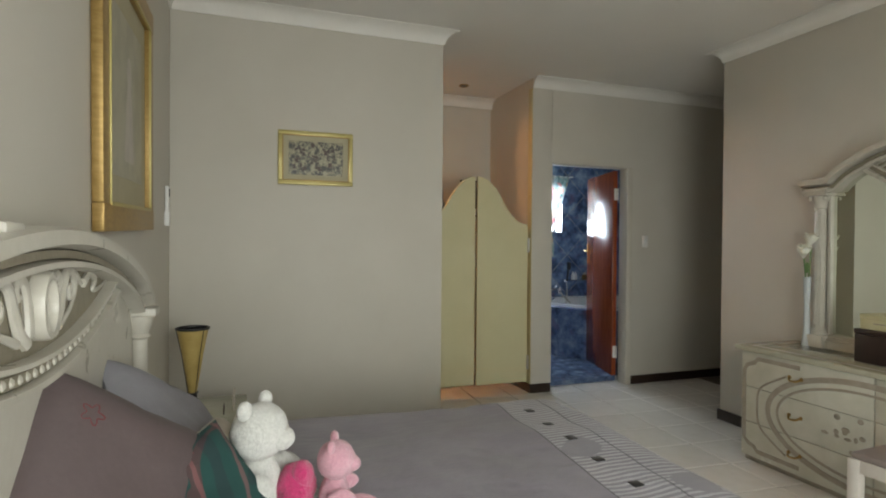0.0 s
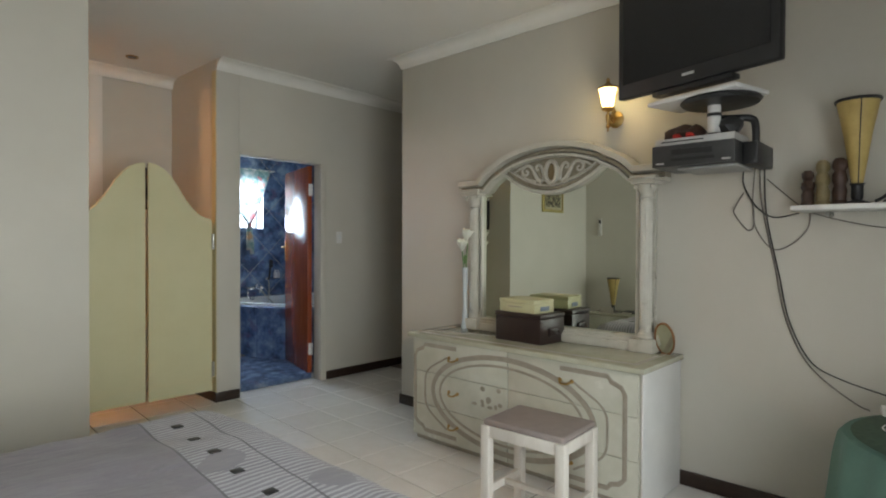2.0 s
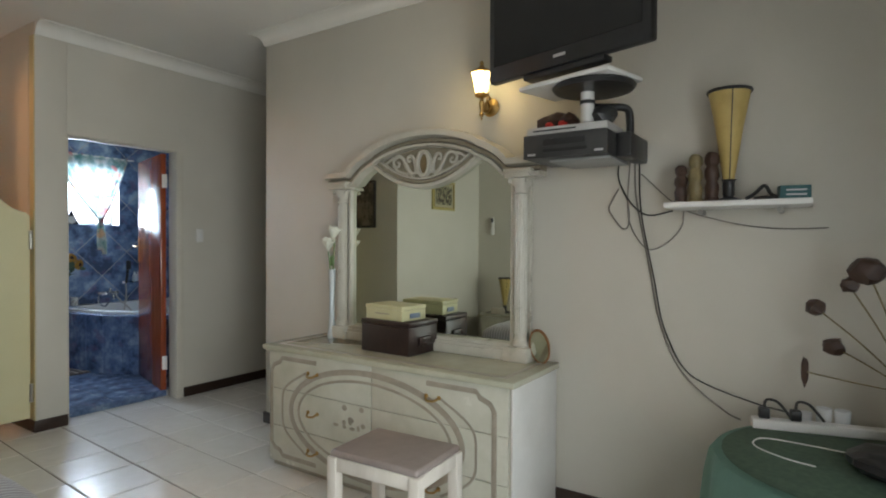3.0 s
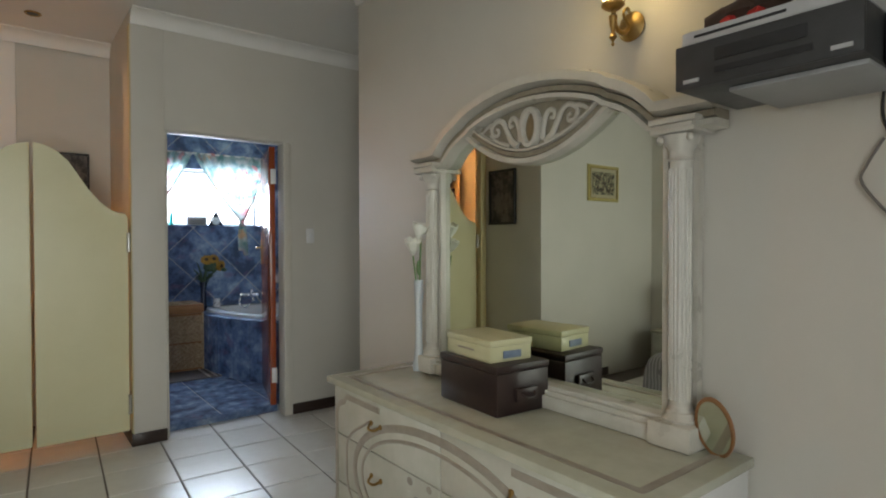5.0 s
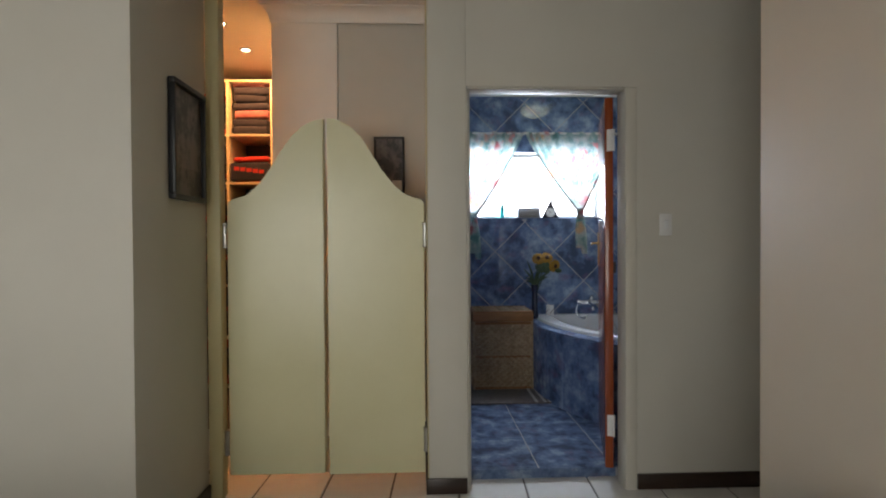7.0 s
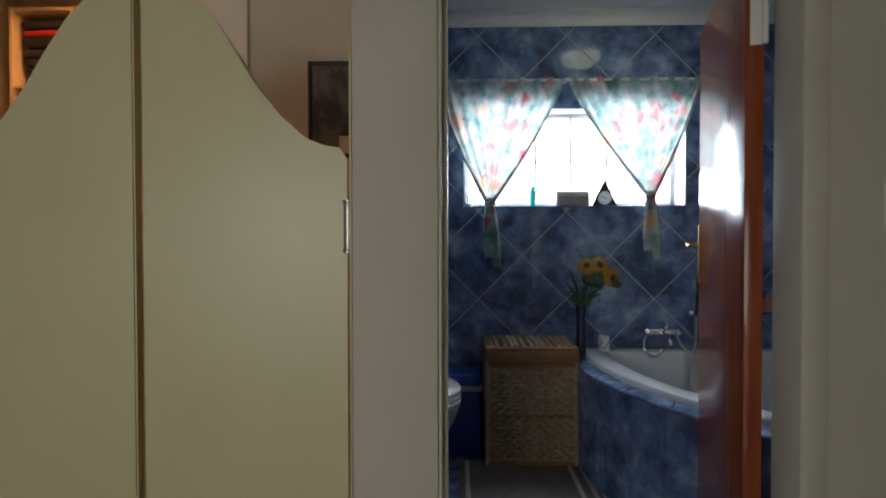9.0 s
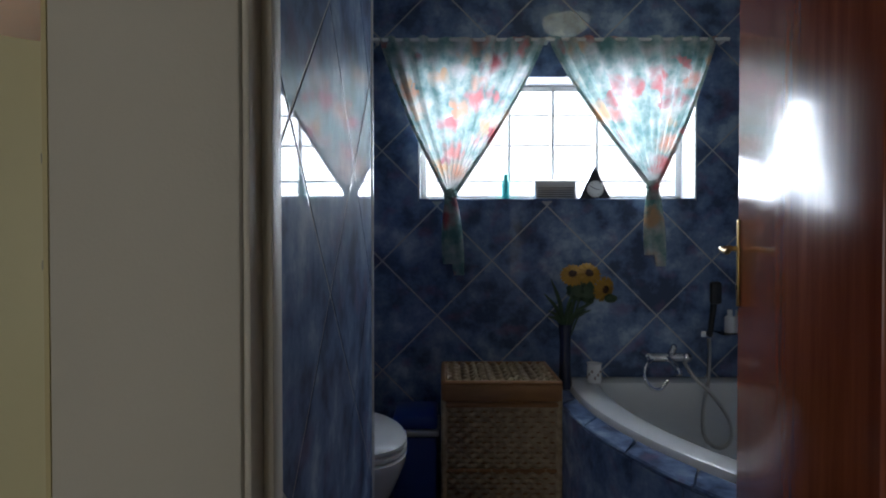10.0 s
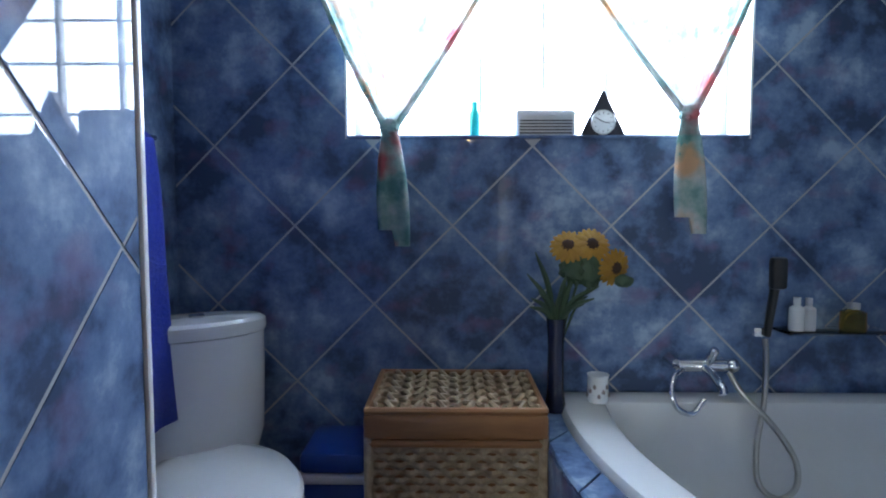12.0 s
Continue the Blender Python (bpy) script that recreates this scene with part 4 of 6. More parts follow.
# ---- pictures ----
def picture(name, label, m, w, h, depth, rim, frame_mat, mount_mat, print_mat, mount, inner=0.0, inner_mat=None):
    """A framed print, built in the plane y = 0, facing -y, and placed by m."""
    t = thing(name, label, "picture", tf=m)
    fr = part("frame", b_box(-w / 2, w / 2, -depth, -0.001, -h / 2, -h / 2 + rim, 0.004), frame_mat, t)
    part("frame", b_box(-w / 2, w / 2, -depth, -0.001, h / 2 - rim, h / 2, 0.004), frame_mat, t)
    part("frame", b_box(-w / 2, -w / 2 + rim, -depth + 0.002, -0.001, -h / 2 + rim, h / 2 - rim, 0.004), frame_mat, t)
    part("frame", b_box(w / 2 - rim, w / 2, -depth + 0.002, -0.001, -h / 2 + rim, h / 2 - rim, 0.004), frame_mat, t)
    if inner:
        for s in (-1, 1):
            part("slip", b_box(s * (w / 2 - rim) - inner / 2, s * (w / 2 - rim) + inner / 2, -depth - 0.003, -depth + 0.006, -h / 2 + rim, h / 2 - rim, 0.001), inner_mat, t)
            part("slip", b_box(-w / 2 + rim, w / 2 - rim, -depth - 0.003, -depth + 0.006, s * (h / 2 - rim) - inner / 2, s * (h / 2 - rim) + inner / 2, 0.001), inner_mat, t)
    part("mount", b_box(-w / 2 + rim, w / 2 - rim, -0.012, -0.004, -h / 2 + rim, h / 2 - rim), mount_mat, t)
    part("print", b_box(-w / 2 + rim + mount[0], w / 2 - rim - mount[1], -0.015, -0.0125, -h / 2 + rim + mount[2], h / 2 - rim - mount[3]), print_mat, t)
    return t


pp = picture("picture", "papyrus print in a gold frame on the beige wall", pose(0.086, 3.806, 1.853), 0.462, 0.335, 0.022, 0.028, M_GOLDLT, M_MATB, M_PAPYRUS, (0.035, 0.035, 0.035, 0.035), 0.006, M_GOLD)
random.seed(21)
for k in range(46):
    x, z = random.uniform(-0.15, 0.14), random.uniform(-0.085, 0.075)
    part("ink_mark", b_box(x, x + random.uniform(0.004, 0.022), -0.0165, -0.0152, z, z + random.uniform(0.004, 0.03)), M_FIG1, pp)
pl = picture("picture", "tall faded print in a wide antique gold frame", pose(-0.749, 2.49, 1.83, 0, -1.5, 90), 0.92, 0.93, 0.035, 0.085, M_GOLD, M_MATB, M_PAPER, (0.10, 0.10, 0.10, 0.10), 0.012, M_GOLDLT)
part("figure", b_lathe([(0.0, -0.20), (0.09, -0.2), (0.07, -0.1), (0.055, 0.0), (0.03, 0.08), (0.045, 0.12), (0.03, 0.17), (0.0, 0.18)], (0, 0, 0), 14, None, pose(0.02, -0.016, -0.02) @ Matrix.Diagonal((1, 0.004, 1, 1))), M_PALEC, pl)
picture("picture", "dark framed print on the end of the wall", pose(0.935, 4.262, 1.715, 0, 0, 90), 0.34, 0.50, 0.032, 0.022, M_BLACK, M_PRINTD, M_PRINTD, (0.03, 0.03, 0.12, 0.06))
pc = picture("picture", "dark framed print on the closet wall", pose(1.768, 5.384, 1.775), 0.195, 0.36, 0.025, 0.014, M_BLACK, M_PRINTD, M_PRINTD, (0.02, 0.02, 0.08, 0.05))
part("paper_note", b_box(0.02, 0.08, -0.018, -0.016, -0.165, -0.10), M_WHITE, pc)


# ---- dresser ----
ZD = 0.728
dr = thing("dresser", "ivory and marbled lacquer dresser with taupe inlay bands", "dresser", (2.75, 2.03, 0.0))
part("body", b_box(2.525, 2.985, 1.262, 2.80, 0.07, ZD - 0.030, 0.003), M_DRAWER, dr)
part("plinth", b_box(2.545, 2.98, 1.275, 2.785, FZ, 0.075), M_BAND, dr)
top = part("top", b_box(2.49, 2.992, 1.238, 2.824, ZD - 0.028, ZD, 0.005), M_MARBLE, dr, "glossy cream marble laminate top")
for y0, y1, x0, x1 in ((1.30, 2.76, 2.55, 2.575), (1.30, 1.325, 2.575, 2.96), (2.735, 2.76, 2.575, 2.96)):
    part("top_inlay", b_box(x0, x1, y0, y1, ZD - 0.001, ZD + 0.0008), M_BAND, top)
part("side_panel", b_box(2.515, 2.985, 1.252, 1.262, FZ + 0.004, ZD - 0.030, 0.002), M_WHITE, dr, "pale painted side panel")
FX = 2.514
cols = ((1.275, 2.028), (2.034, 2.788))
for j, (y0, y1) in enumerate(cols):
    for k, (z0, z1) in enumerate(((0.075, 0.275), (0.28, 0.485), (0.49, 0.695))):
        d = part("drawer", b_box(FX, 2.526, y0, y1, z0, z1, 0.002), M_DRAWER, dr)
        yc = 1.66 if j == 0 else 2.44
        zc = 0.5 * (z0 + z1) + 0.0
        hb = part("handle", b_tube(curve([(FX - 0.004, yc - 0.035, zc + 0.01), (FX - 0.024, yc - 0.018, zc - 0.003), (FX - 0.026, yc + 0.018, zc - 0.003), (FX - 0.004, yc + 0.035, zc + 0.01)], 5), 0.005, 8), M_BRASS, d, "brass bow handle")
        for s in (-0.035, 0.035):
            part("rosette", b_ball((FX - 0.003, yc + s, zc + 0.01), (0.006, 0.011, 0.011), None, 2), M_BRASS, hb)


def inlay(line, w, closed=False):
    part("inlay", b_strip(line, -w / 2, w / 2, FX, FX - 0.0035, None, closed), M_BAND, dr)


el = lambda a, b, n=56: [(2.055 + a * math.cos(2 * math.pi * k / n), 0.385 + b * math.sin(2 * math.pi * k / n)) for k in range(n)]
inlay(el(0.555, 0.268), 0.030, True)
inlay(el(0.495, 0.222), 0.014, True)
for s in (-1, 1):
    yo, yi = 2.055 + s * 0.715, 2.055 + s * 0.36
    inlay([(yi, 0.662), (yo - s * 0.09, 0.662), (yo - s * 0.07, 0.637), (yo - s * 0.02, 0.617), (yo, 0.585), (yo, 0.18), (yo - s * 0.03, 0.15), (yo - s * 0.07, 0.14), (yo - s * 0.09, 0.115), (yi, 0.115)], 0.024)
    inlay(curve([(2.055 + s * 0.44, 0.60), (2.055 + s * 0.60, 0.50), (2.055 + s * 0.625, 0.385), (2.055 + s * 0.60, 0.26), (2.055 + s * 0.44, 0.155)], 6), 0.012)
# flower spray in the middle of the oval
random.seed(5)
for k in range(12):
    yy, zz = 2.15 + random.gauss(0, 0.09), 0.38 + random.gauss(0, 0.035)
    part("flower_inlay", b_ball((FX - 0.0005, yy, zz), (0.002, 0.010 + 0.012 * random.random(), 0.008 + 0.008 * random.random()), None, 2), M_BAND, dr)


# ---- dresser mirror ----
mr = thing("dresser_mirror", "arched mirror in a carved ivory frame with columns", "mirror", (2.94, 2.02, ZD))
YC = 2.015
outer = arch_line(YC, 0.705, 0.76, 1.722, 0.195, 60)
inner_o = [(YC + s * 0.56, 1.60 + 0.235 * max(1 - s * s, 0) ** 0.6) for s in [k / 20 - 1 for k in range(41)]]
part("glass", b_plate([(YC - 0.56, 0.80), (YC + 0.56, 0.80)] + inner_o[::-1], 2.952, 2.956), M_MIRROR, mr, "clear silvered glass", smooth=False)
part("backing", b_plate([(YC - 0.63, ZD + 0.002), (YC + 0.63, ZD + 0.002)] + [(y, z - 0.012) for y, z in outer[::-1] if abs(y - YC) < 0.64], 2.958, 2.985), M_IVORY, mr)
part("arch_cornice", b_strip(outer, -0.034, 0.012, 2.985, 2.868), M_IVORY, mr)
# groove coloured darker for the shade under the cornice
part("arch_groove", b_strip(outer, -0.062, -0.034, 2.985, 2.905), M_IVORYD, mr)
part("arch_bead", b_strip(outer, -0.085, -0.062, 2.985, 2.893), M_IVORY, mr)
# crescent frieze under the arch, shadow behind the scrolls painted as darker ivory
cl = [(YC + s * 0.35, 1.760 - 0.138 * (1 - s * s)) for s in [k / 14 - 1 for k in range(29)]]
part("crescent_moulding", b_strip(cl, -0.014, 0.012, 2.952, 2.910), M_IVORY, mr)
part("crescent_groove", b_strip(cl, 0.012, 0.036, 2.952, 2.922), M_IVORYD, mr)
part("crescent_bead", b_strip(cl, 0.036, 0.047, 2.952, 2.912), M_IVORY, mr)
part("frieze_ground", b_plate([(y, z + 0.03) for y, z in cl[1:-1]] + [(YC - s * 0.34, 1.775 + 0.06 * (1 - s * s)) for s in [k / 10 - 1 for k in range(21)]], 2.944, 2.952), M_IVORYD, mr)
scrolls(YC, 1.745, 1.0, 2.936, mr)
oval_boss(YC, 1.745, 0.040, 0.066, 2.944, 2.915, mr, M_OVAL)
for yc in (1.417, 2.613):
    c = part("column", b_lathe([(0.031, 0.83), (0.031, 1.555)], (2.925, yc, 0.0), 24), M_IVORY, mr, "fluted ivory column")
    for k in range(9):
        a = math.pi * (0.55 + 0.9 * k / 8)
        part("flute", b_tube([(2.925 + 0.0318 * math.cos(a), yc + 0.0318 * math.sin(a), z) for z in (0.86, 1.53)], 0.0032, 6), M_IVORY, c)
    part("column_base", b_lathe([(0.050, 0.80), (0.052, 0.808), (0.044, 0.818), (0.042, 0.826), (0.036, 0.83), (0.032, 0.845), (0.0, 0.845)], (2.925, yc, 0.0), 24), M_IVORY, mr)
    part("capital", b_lathe([(0.031, 1.55), (0.039, 1.555), (0.033, 1.565), (0.035, 1.585), (0.046, 1.60), (0.052, 1.625), (0.0, 1.63)], (2.925, yc, 0.0), 24), M_IVORY, mr)
    for s in (-1, 1):
        part("volute", b_ball((2.892, yc + s * 0.046, 1.613), (0.013, 0.012, 0.014), None, 2), M_IVORY, mr)
    for z0, z1, e in ((1.628, 1.643, 0.068), (1.643, 1.655, 0.058), (1.655, 1.672, 0.072)):
        part("entablature", b_box(2.985 - 0.075 - e * 0.62, 2.985, yc - e, yc + e, z0, z1, 0.003), M_IVORY, mr)
for z0, z1, x in ((ZD + 0.001, 0.775, 2.875), (0.775, 0.79, 2.888), (0.79, 0.805, 2.905)):
    part("base_rail", b_box(x, 2.985, YC - 0.64, YC + 0.64, z0, z1, 0.003), M_IVORY, mr)
for yc in (1.417, 2.613):
    part("base_block", b_box(2.855, 2.984, yc - 0.066, yc + 0.066, ZD + 0.001, 0.80, 0.006), M_IVORY, mr)
for s in (-1, 1):
    part("inner_bead", b_box(2.925, 2.956, YC + s * 0.548 - 0.01, YC + s * 0.548 + 0.01, 0.805, 1.66, 0.004), M_IVORY, mr)

# boxes, vase and hand mirror on the dresser
m_box = pose(2.80, 2.075, ZD, 0, 0, -3)
bx = thing("wooden_box", "dark stained wooden box with a front flap", "box", tf=m_box)
part("body", b_box(-0.125, 0.115, -0.165, 0.165, 0.0, 0.145, 0.004), M_DARKW, bx)
part("lid", b_box(-0.128, 0.118, -0.168, 0.168, 0.147, 0.172, 0.005), M_DARKW, bx)
part("flap", b_box(-0.05, 0.05, -0.182, -0.166, 0.045, 0.09, 0.004), M_DARKW, bx)
part("handle", b_tube(curve([(-0.03, -0.18, 0.075), (-0.02, -0.195, 0.06), (0.02, -0.195, 0.06), (0.03, -0.18, 0.075)], 4), 0.004, 6), M_DARKW, bx)
cb = thing("card_box", "cream card box with a blue tag", "box", tf=pose(2.80, 2.085, ZD + 0.172, 0, 0, -5))
part("body", b_box(-0.105, 0.08, -0.125, 0.14, 0.0, 0.055, 0.003), M_CREAMBOX, cb)
part("lid", b_box(-0.108, 0.083, -0.128, 0.143, 0.0555, 0.078, 0.004), M_CREAMBOX, cb)
part("tag", b_box(-0.05, 0.03, -0.130, -0.1255, 0.012, 0.038, 0.001), M_TAG, cb)
part("slot", b_box(-0.1065, -0.1045, -0.03, 0.07, 0.030, 0.036), M_BAND, cb)
va = thing("bud_vase", "tall frosted glass vase with white lilies", "vase", (2.872, 2.655, ZD))
part("glass", b_lathe([(0.0, 0.0), (0.027, 0.0), (0.028, 0.01), (0.018, 0.10), (0.016, 0.25), (0.022, 0.415), (0.019, 0.415), (0.013, 0.25), (0.014, 0.10), (0.019, 0.02), (0.0, 0.018)], (2.872, 2.655, ZD), 20), M_VASEG, va)
for dx, dy, h, tl in ((-0.005, -0.025, 0.655, 0.02), (-0.03, 0.0, 0.585, -0.03)):
    st = part("stem", b_tube(curve([(2.872, 2.655, ZD + 0.05), (2.872 + dx * 0.3, 2.655 + dy * 0.3, ZD + 0.35), (2.872 + dx, 2.655 + dy, ZD + h - 0.06)], 6), 0.0045, 6), M_STEM, va)
    fl = b_lathe([(0.004, -0.055), (0.014, -0.040), (0.026, -0.022), (0.037, -0.002), (0.040, 0.014), (0.034, 0.016), (0.020, 0.004), (0.012, 0.018), (0.0, 0.014)], (0, 0, 0), 14, None, pose(2.872 + dx, 2.655 + dy, ZD + h, 14, 10 * tl / 0.03, 0))
    for v in fl.verts:
        v.co.z += 0.006 * math.sin(5 * math.atan2(v.co.y - 2.655 - dy, v.co.x - 2.872 - dx))
    part("lily", fl, M_WHITEFL, st)
part("leaf", b_ball((2.874, 2.66, ZD + 0.47), (0.008, 0.012, 0.035), None, 2), M_STEM, va)
hm = thing("hand_mirror", "oval wooden hand mirror leaning on the wall", "hand mirror", tf=pose(2.93, 1.305, ZD + 0.002, 0, -17, 0) @ Matrix.Diagonal((1, 1.0, 1.05, 1)))
el2 = [(0.048 * math.cos(2 * math.pi * k / 28), 0.082 + 0.082 * math.sin(2 * math.pi * k / 28)) for k in range(28)]
part("back", b_plate(el2, -0.005, 0.006), M_HWOOD, hm)
part("rim", b_strip(el2, -0.005, 0.001, 0.0, -0.010, None, True), M_HWOOD, hm)
part("glass", b_plate([(a * 0.92, 0.082 + (c - 0.082) * 0.94) for a, c in el2], -0.008, -0.0055), M_MIRROR, hm)


# ---- stool ----
stl = thing("stool", "limewashed pine stool with a padded taupe seat", "stool", tf=pose(2.135, 1.575, 0, 0, 0, 3))
part("seat", b_box(-0.155, 0.155, -0.205, 0.205, 0.475, 0.505, 0.012, seg=3), M_SEAT, stl, "padded taupe leatherette seat")
for s in (-1, 1):
    part("apron", b_box(s * 0.145 - 0.011, s * 0.145 + 0.011, -0.17, 0.17, 0.425, 0.478, 0.003), M_STOOL, stl)
    part("apron", b_box(-0.12, 0.12, s * 0.195 - 0.011, s * 0.195 + 0.011, 0.425, 0.478, 0.003), M_STOOL, stl)
    part("stretcher", b_box(-0.12, 0.12, s * 0.19 - 0.012, s * 0.19 + 0.012, 0.16, 0.195, 0.003), M_STOOL, stl)
    for q in (-1, 1):
        part("leg", b_box(s * 0.140 - 0.022, s * 0.140 + 0.022, q * 0.19 - 0.022, q * 0.19 + 0.022, FZ, 0.478, 0.004), M_STOOL, stl)
part("stretcher", b_box(-0.012, 0.012, -0.178, 0.178, 0.165, 0.19, 0.003), M_STOOL, stl)


# ---- wall lights ----
def wall_light(m, lit):
    t = thing("wall_light", "brass wall light with a glowing amber glass shade" if lit else "brass wall light with an amber glass shade", "wall light", tf=m)
    part("backplate", b_lathe([(0.0, 0.0), (0.045, 0.0), (0.048, 0.008), (0.03, 0.02), (0.0, 0.024)], (0, 0, 0), 20, None, pose(0, 0, 0, 0, -90, 0)), M_BRASS, t)
    part("arm", b_tube(curve([(-0.015, 0, 0.0), (-0.05, 0, -0.03), (-0.09, 0, -0.02), (-0.105, 0, 0.03)], 6), 0.008, 8), M_BRASS, t)
    part("scroll", b_tube(curve([(-0.02, 0, -0.005), (-0.05, 0, 0.03), (-0.03, 0, 0.055), (-0.015, 0, 0.04)], 5), 0.005, 6), M_BRASS, t)
    part("finial", b_lathe([(0.0, -0.115), (0.006, -0.108), (0.003, -0.098), (0.013, -0.085), (0.006, -0.07), (0.011, -0.05), (0.014, -0.02), (0.0, -0.005)], (-0.105, 0, 0.03), 12), M_BRASS, t)
    part("gallery", b_lathe([(0.0, 0.0), (0.02, 0.0), (0.036, 0.012), (0.036, 0.02), (0.0, 0.02)], (-0.105, 0, 0.03), 18), M_BRASS, t)
    sh = part("shade", b_lathe([(0.030, 0.02), (0.034, 0.03), (0.045, 0.09), (0.056, 0.125), (0.053, 0.125), (0.042, 0.09), (0.028, 0.024)], (-0.105, 0, 0.03), 8), M_SHADE if lit else M_AMBER, t, "faceted amber glass shade")
    for k in range(8):
        a = 2 * math.pi * k / 8
        part("rib", b_tube([(-0.105 + r * math.cos(a), r * math.sin(a), 0.03 + z) for r, z in ((0.031, 0.02), (0.046, 0.09), (0.057, 0.125))], 0.0025, 5), M_BRASS, sh)
    part("crown", b_lathe([(0.058, 0.122), (0.060, 0.128), (0.05, 0.135), (0.02, 0.15), (0.008, 0.165), (0.012, 0.175), (0.0, 0.19)], (-0.105, 0, 0.03), 16), M_BRASS, t)
    return t


wall_light(pose(2.994, 1.625, 2.015), True)
wall_light(pose(-0.749, 1.42, 1.97, 0, 0, 180), False)

# ---- television on its wall bracket ----
tv = thing("television", "black flat television on a wall bracket", "television", tf=pose(2.575, 1.07, 2.03, 0, 0, -90 - 15))
part("bezel", b_box(-0.395, 0.395, -0.02, 0.03, 0.0, 0.53, 0.012), M_BLACK, tv)
part("screen", b_box(-0.36, 0.36, -0.0235, -0.0205, 0.07, 0.50), M_SCREEN, tv, "dark glossy screen")
part("back_shell", b_box(-0.3, 0.3, 0.03, 0.075, 0.04, 0.45, 0.02), M_BLACK, tv)
part("badge", b_box(-0.03, 0.03, -0.0225, -0.0205, 0.034, 0.046), M_SILVER, tv)
part("foot", b_box(-0.2, 0.2, -0.01, 0.05, -0.024, 0.0, 0.006), M_BLACK, tv)
br = thing("wall_bracket", "white and black television wall bracket", "bracket", tf=pose(2.66, 1.05, 1.965, 0, 0, -90 - 15))
part("tray", b_box(-0.22, 0.22, -0.10, 0.16, 0.0, 0.020, 0.006), M_WHITE, br, "white tray")
part("swivel", b_lathe([(0.0, -0.025), (0.16, -0.025), (0.17, -0.012), (0.16, -0.001), (0.0, -0.001)], (0.06, 0.05, 0.0), 24), M_BLACK, br)
part("pole", b_tube([(0.03, 0.05, -0.012), (0.03, 0.05, -0.150)], 0.028, 16), M_WHITE, br)
part("band", b_tube([(0.03, 0.05, -0.06), (0.03, 0.05, -0.075)], 0.031, 16), M_BLACK, br)
TF[br] = Matrix()
part("arm", b_tube(curve([(2.72, 1.02, 1.885), (2.80, 0.96, 1.892), (2.84, 0.89, 1.888), (2.845, 0.872, 1.84), (2.845, 0.872, 1.70)], 6), 0.017, 10), M_BLACK, br)
part("arm", b_box(2.72, 2.993, 0.832, 0.894, 1.665, 1.765, 0.006), M_BLACK, br)
part("tray", b_box(2.66, 2.93, 0.90, 1.16, 1.655, 1.666, 0.003), M_TRAY, br, "grey lower tray")
vc = thing("video_recorder", "black video cassette recorder on the bracket", "video recorder", tf=pose(2.71, 1.046, 1.667, 0, 0, -90))
part("case", b_box(-0.21, 0.15, -0.09, 0.20, 0.0, 0.10, 0.004), M_GREYP, vc)
part("front", b_box(-0.212, 0.152, -0.102, -0.09, 0.0, 0.10, 0.004), M_GREYP, vc)
part("tape_flap", b_box(-0.12, 0.06, -0.105, -0.102, 0.05, 0.078, 0.001), M_BLACK, vc)
part("button_strip", b_box(-0.12, 0.07, -0.104, -0.102, 0.022, 0.036), M_BLACK, vc)
part("knob", b_box(0.10, 0.135, -0.106, -0.102, 0.012, 0.020), M_SILVER, vc)
part("knob", b_box(-0.19, -0.155, -0.106, -0.102, 0.012, 0.020), M_SILVER, vc)
dv = thing("disc_player", "silver disc player on the video recorder", "disc player", tf=pose(2.71, 1.046, 1.768, 0, 0, -90))
part("case", b_box(-0.20, 0.15, -0.095, 0.12, 0.0, 0.03, 0.003), M_SILVER, dv)
part("disc_slot", b_box(-0.17, 0.02, -0.0965, -0.095, 0.012, 0.018), M_BLACK, dv)
for nm, lab, mt, pts in (("ornament", "dark carved ornament on the disc player", M_FIG1, ((-0.15, 0.0, 0.045, 0.042), (-0.10, 0.01, 0.06, 0.052), (-0.045, 0.0, 0.04, 0.044), (-0.16, 0.03, 0.03, 0.036))),
                         ("ornament", "red and brown carved ornament on the disc player", M_REDC, ((-0.06, -0.03, 0.03, 0.022), (-0.12, -0.035, 0.025, 0.02))),
                         ("ornament", "dark grey round ornament on the disc player", M_GREYP, ((0.09, 0.03, 0.025, 0.06), (0.04, 0.04, 0.025, 0.045)))):
    b = None
    for x, y, z, r in pts:
        b = b_ball((x, y, 0.03 + r * 0.75), (r, r, r * 0.8), b, 2, 0.3)
    b.transform(pose(2.71, 1.046, 1.768, 0, 0, -90))
    tagged(part(nm, b, mt), lab, "ornament")

# ---- wall shelf ----
ws = thing("wall_shelf", "white painted wall shelf with brackets", "shelf", (2.88, 0.46, 1.46))
part("board", b_box(2.76, 2.993, 0.215, 0.715, 1.452, 1.474, 0.004), M_WHITE, ws)
for y in (0.32, 0.60):
    part("bracket", b_tube([(2.90, y, 1.440), (2.992, y, 1.440)], 0.011, 10), M_STEEL, ws)


def carving(x, y, z, h, r, mat, label):
    prof = [(0.0, 0.0), (r, 0.0), (r, 0.06 * h), (r * 0.8, 0.10 * h), (r * 0.92, 0.3 * h), (r * 0.7, 0.42 * h), (r * 0.95, 0.52 * h), (r * 0.85, 0.66 * h), (r * 0.62, 0.72 * h), (r * 0.9, 0.80 * h), (r * 0.85, 0.93 * h), (r * 0.5, h), (0.0, h)]
    b = b_lathe(prof, (x, y, z), 14)
    for v in b.verts:
        v.co += Vector((1, 1, 0)) * 0.007 * noise.noise(v.co * 60)
    return tagged(part("carved_statue", b, mat), label, "carving", "carvings on the shelf")


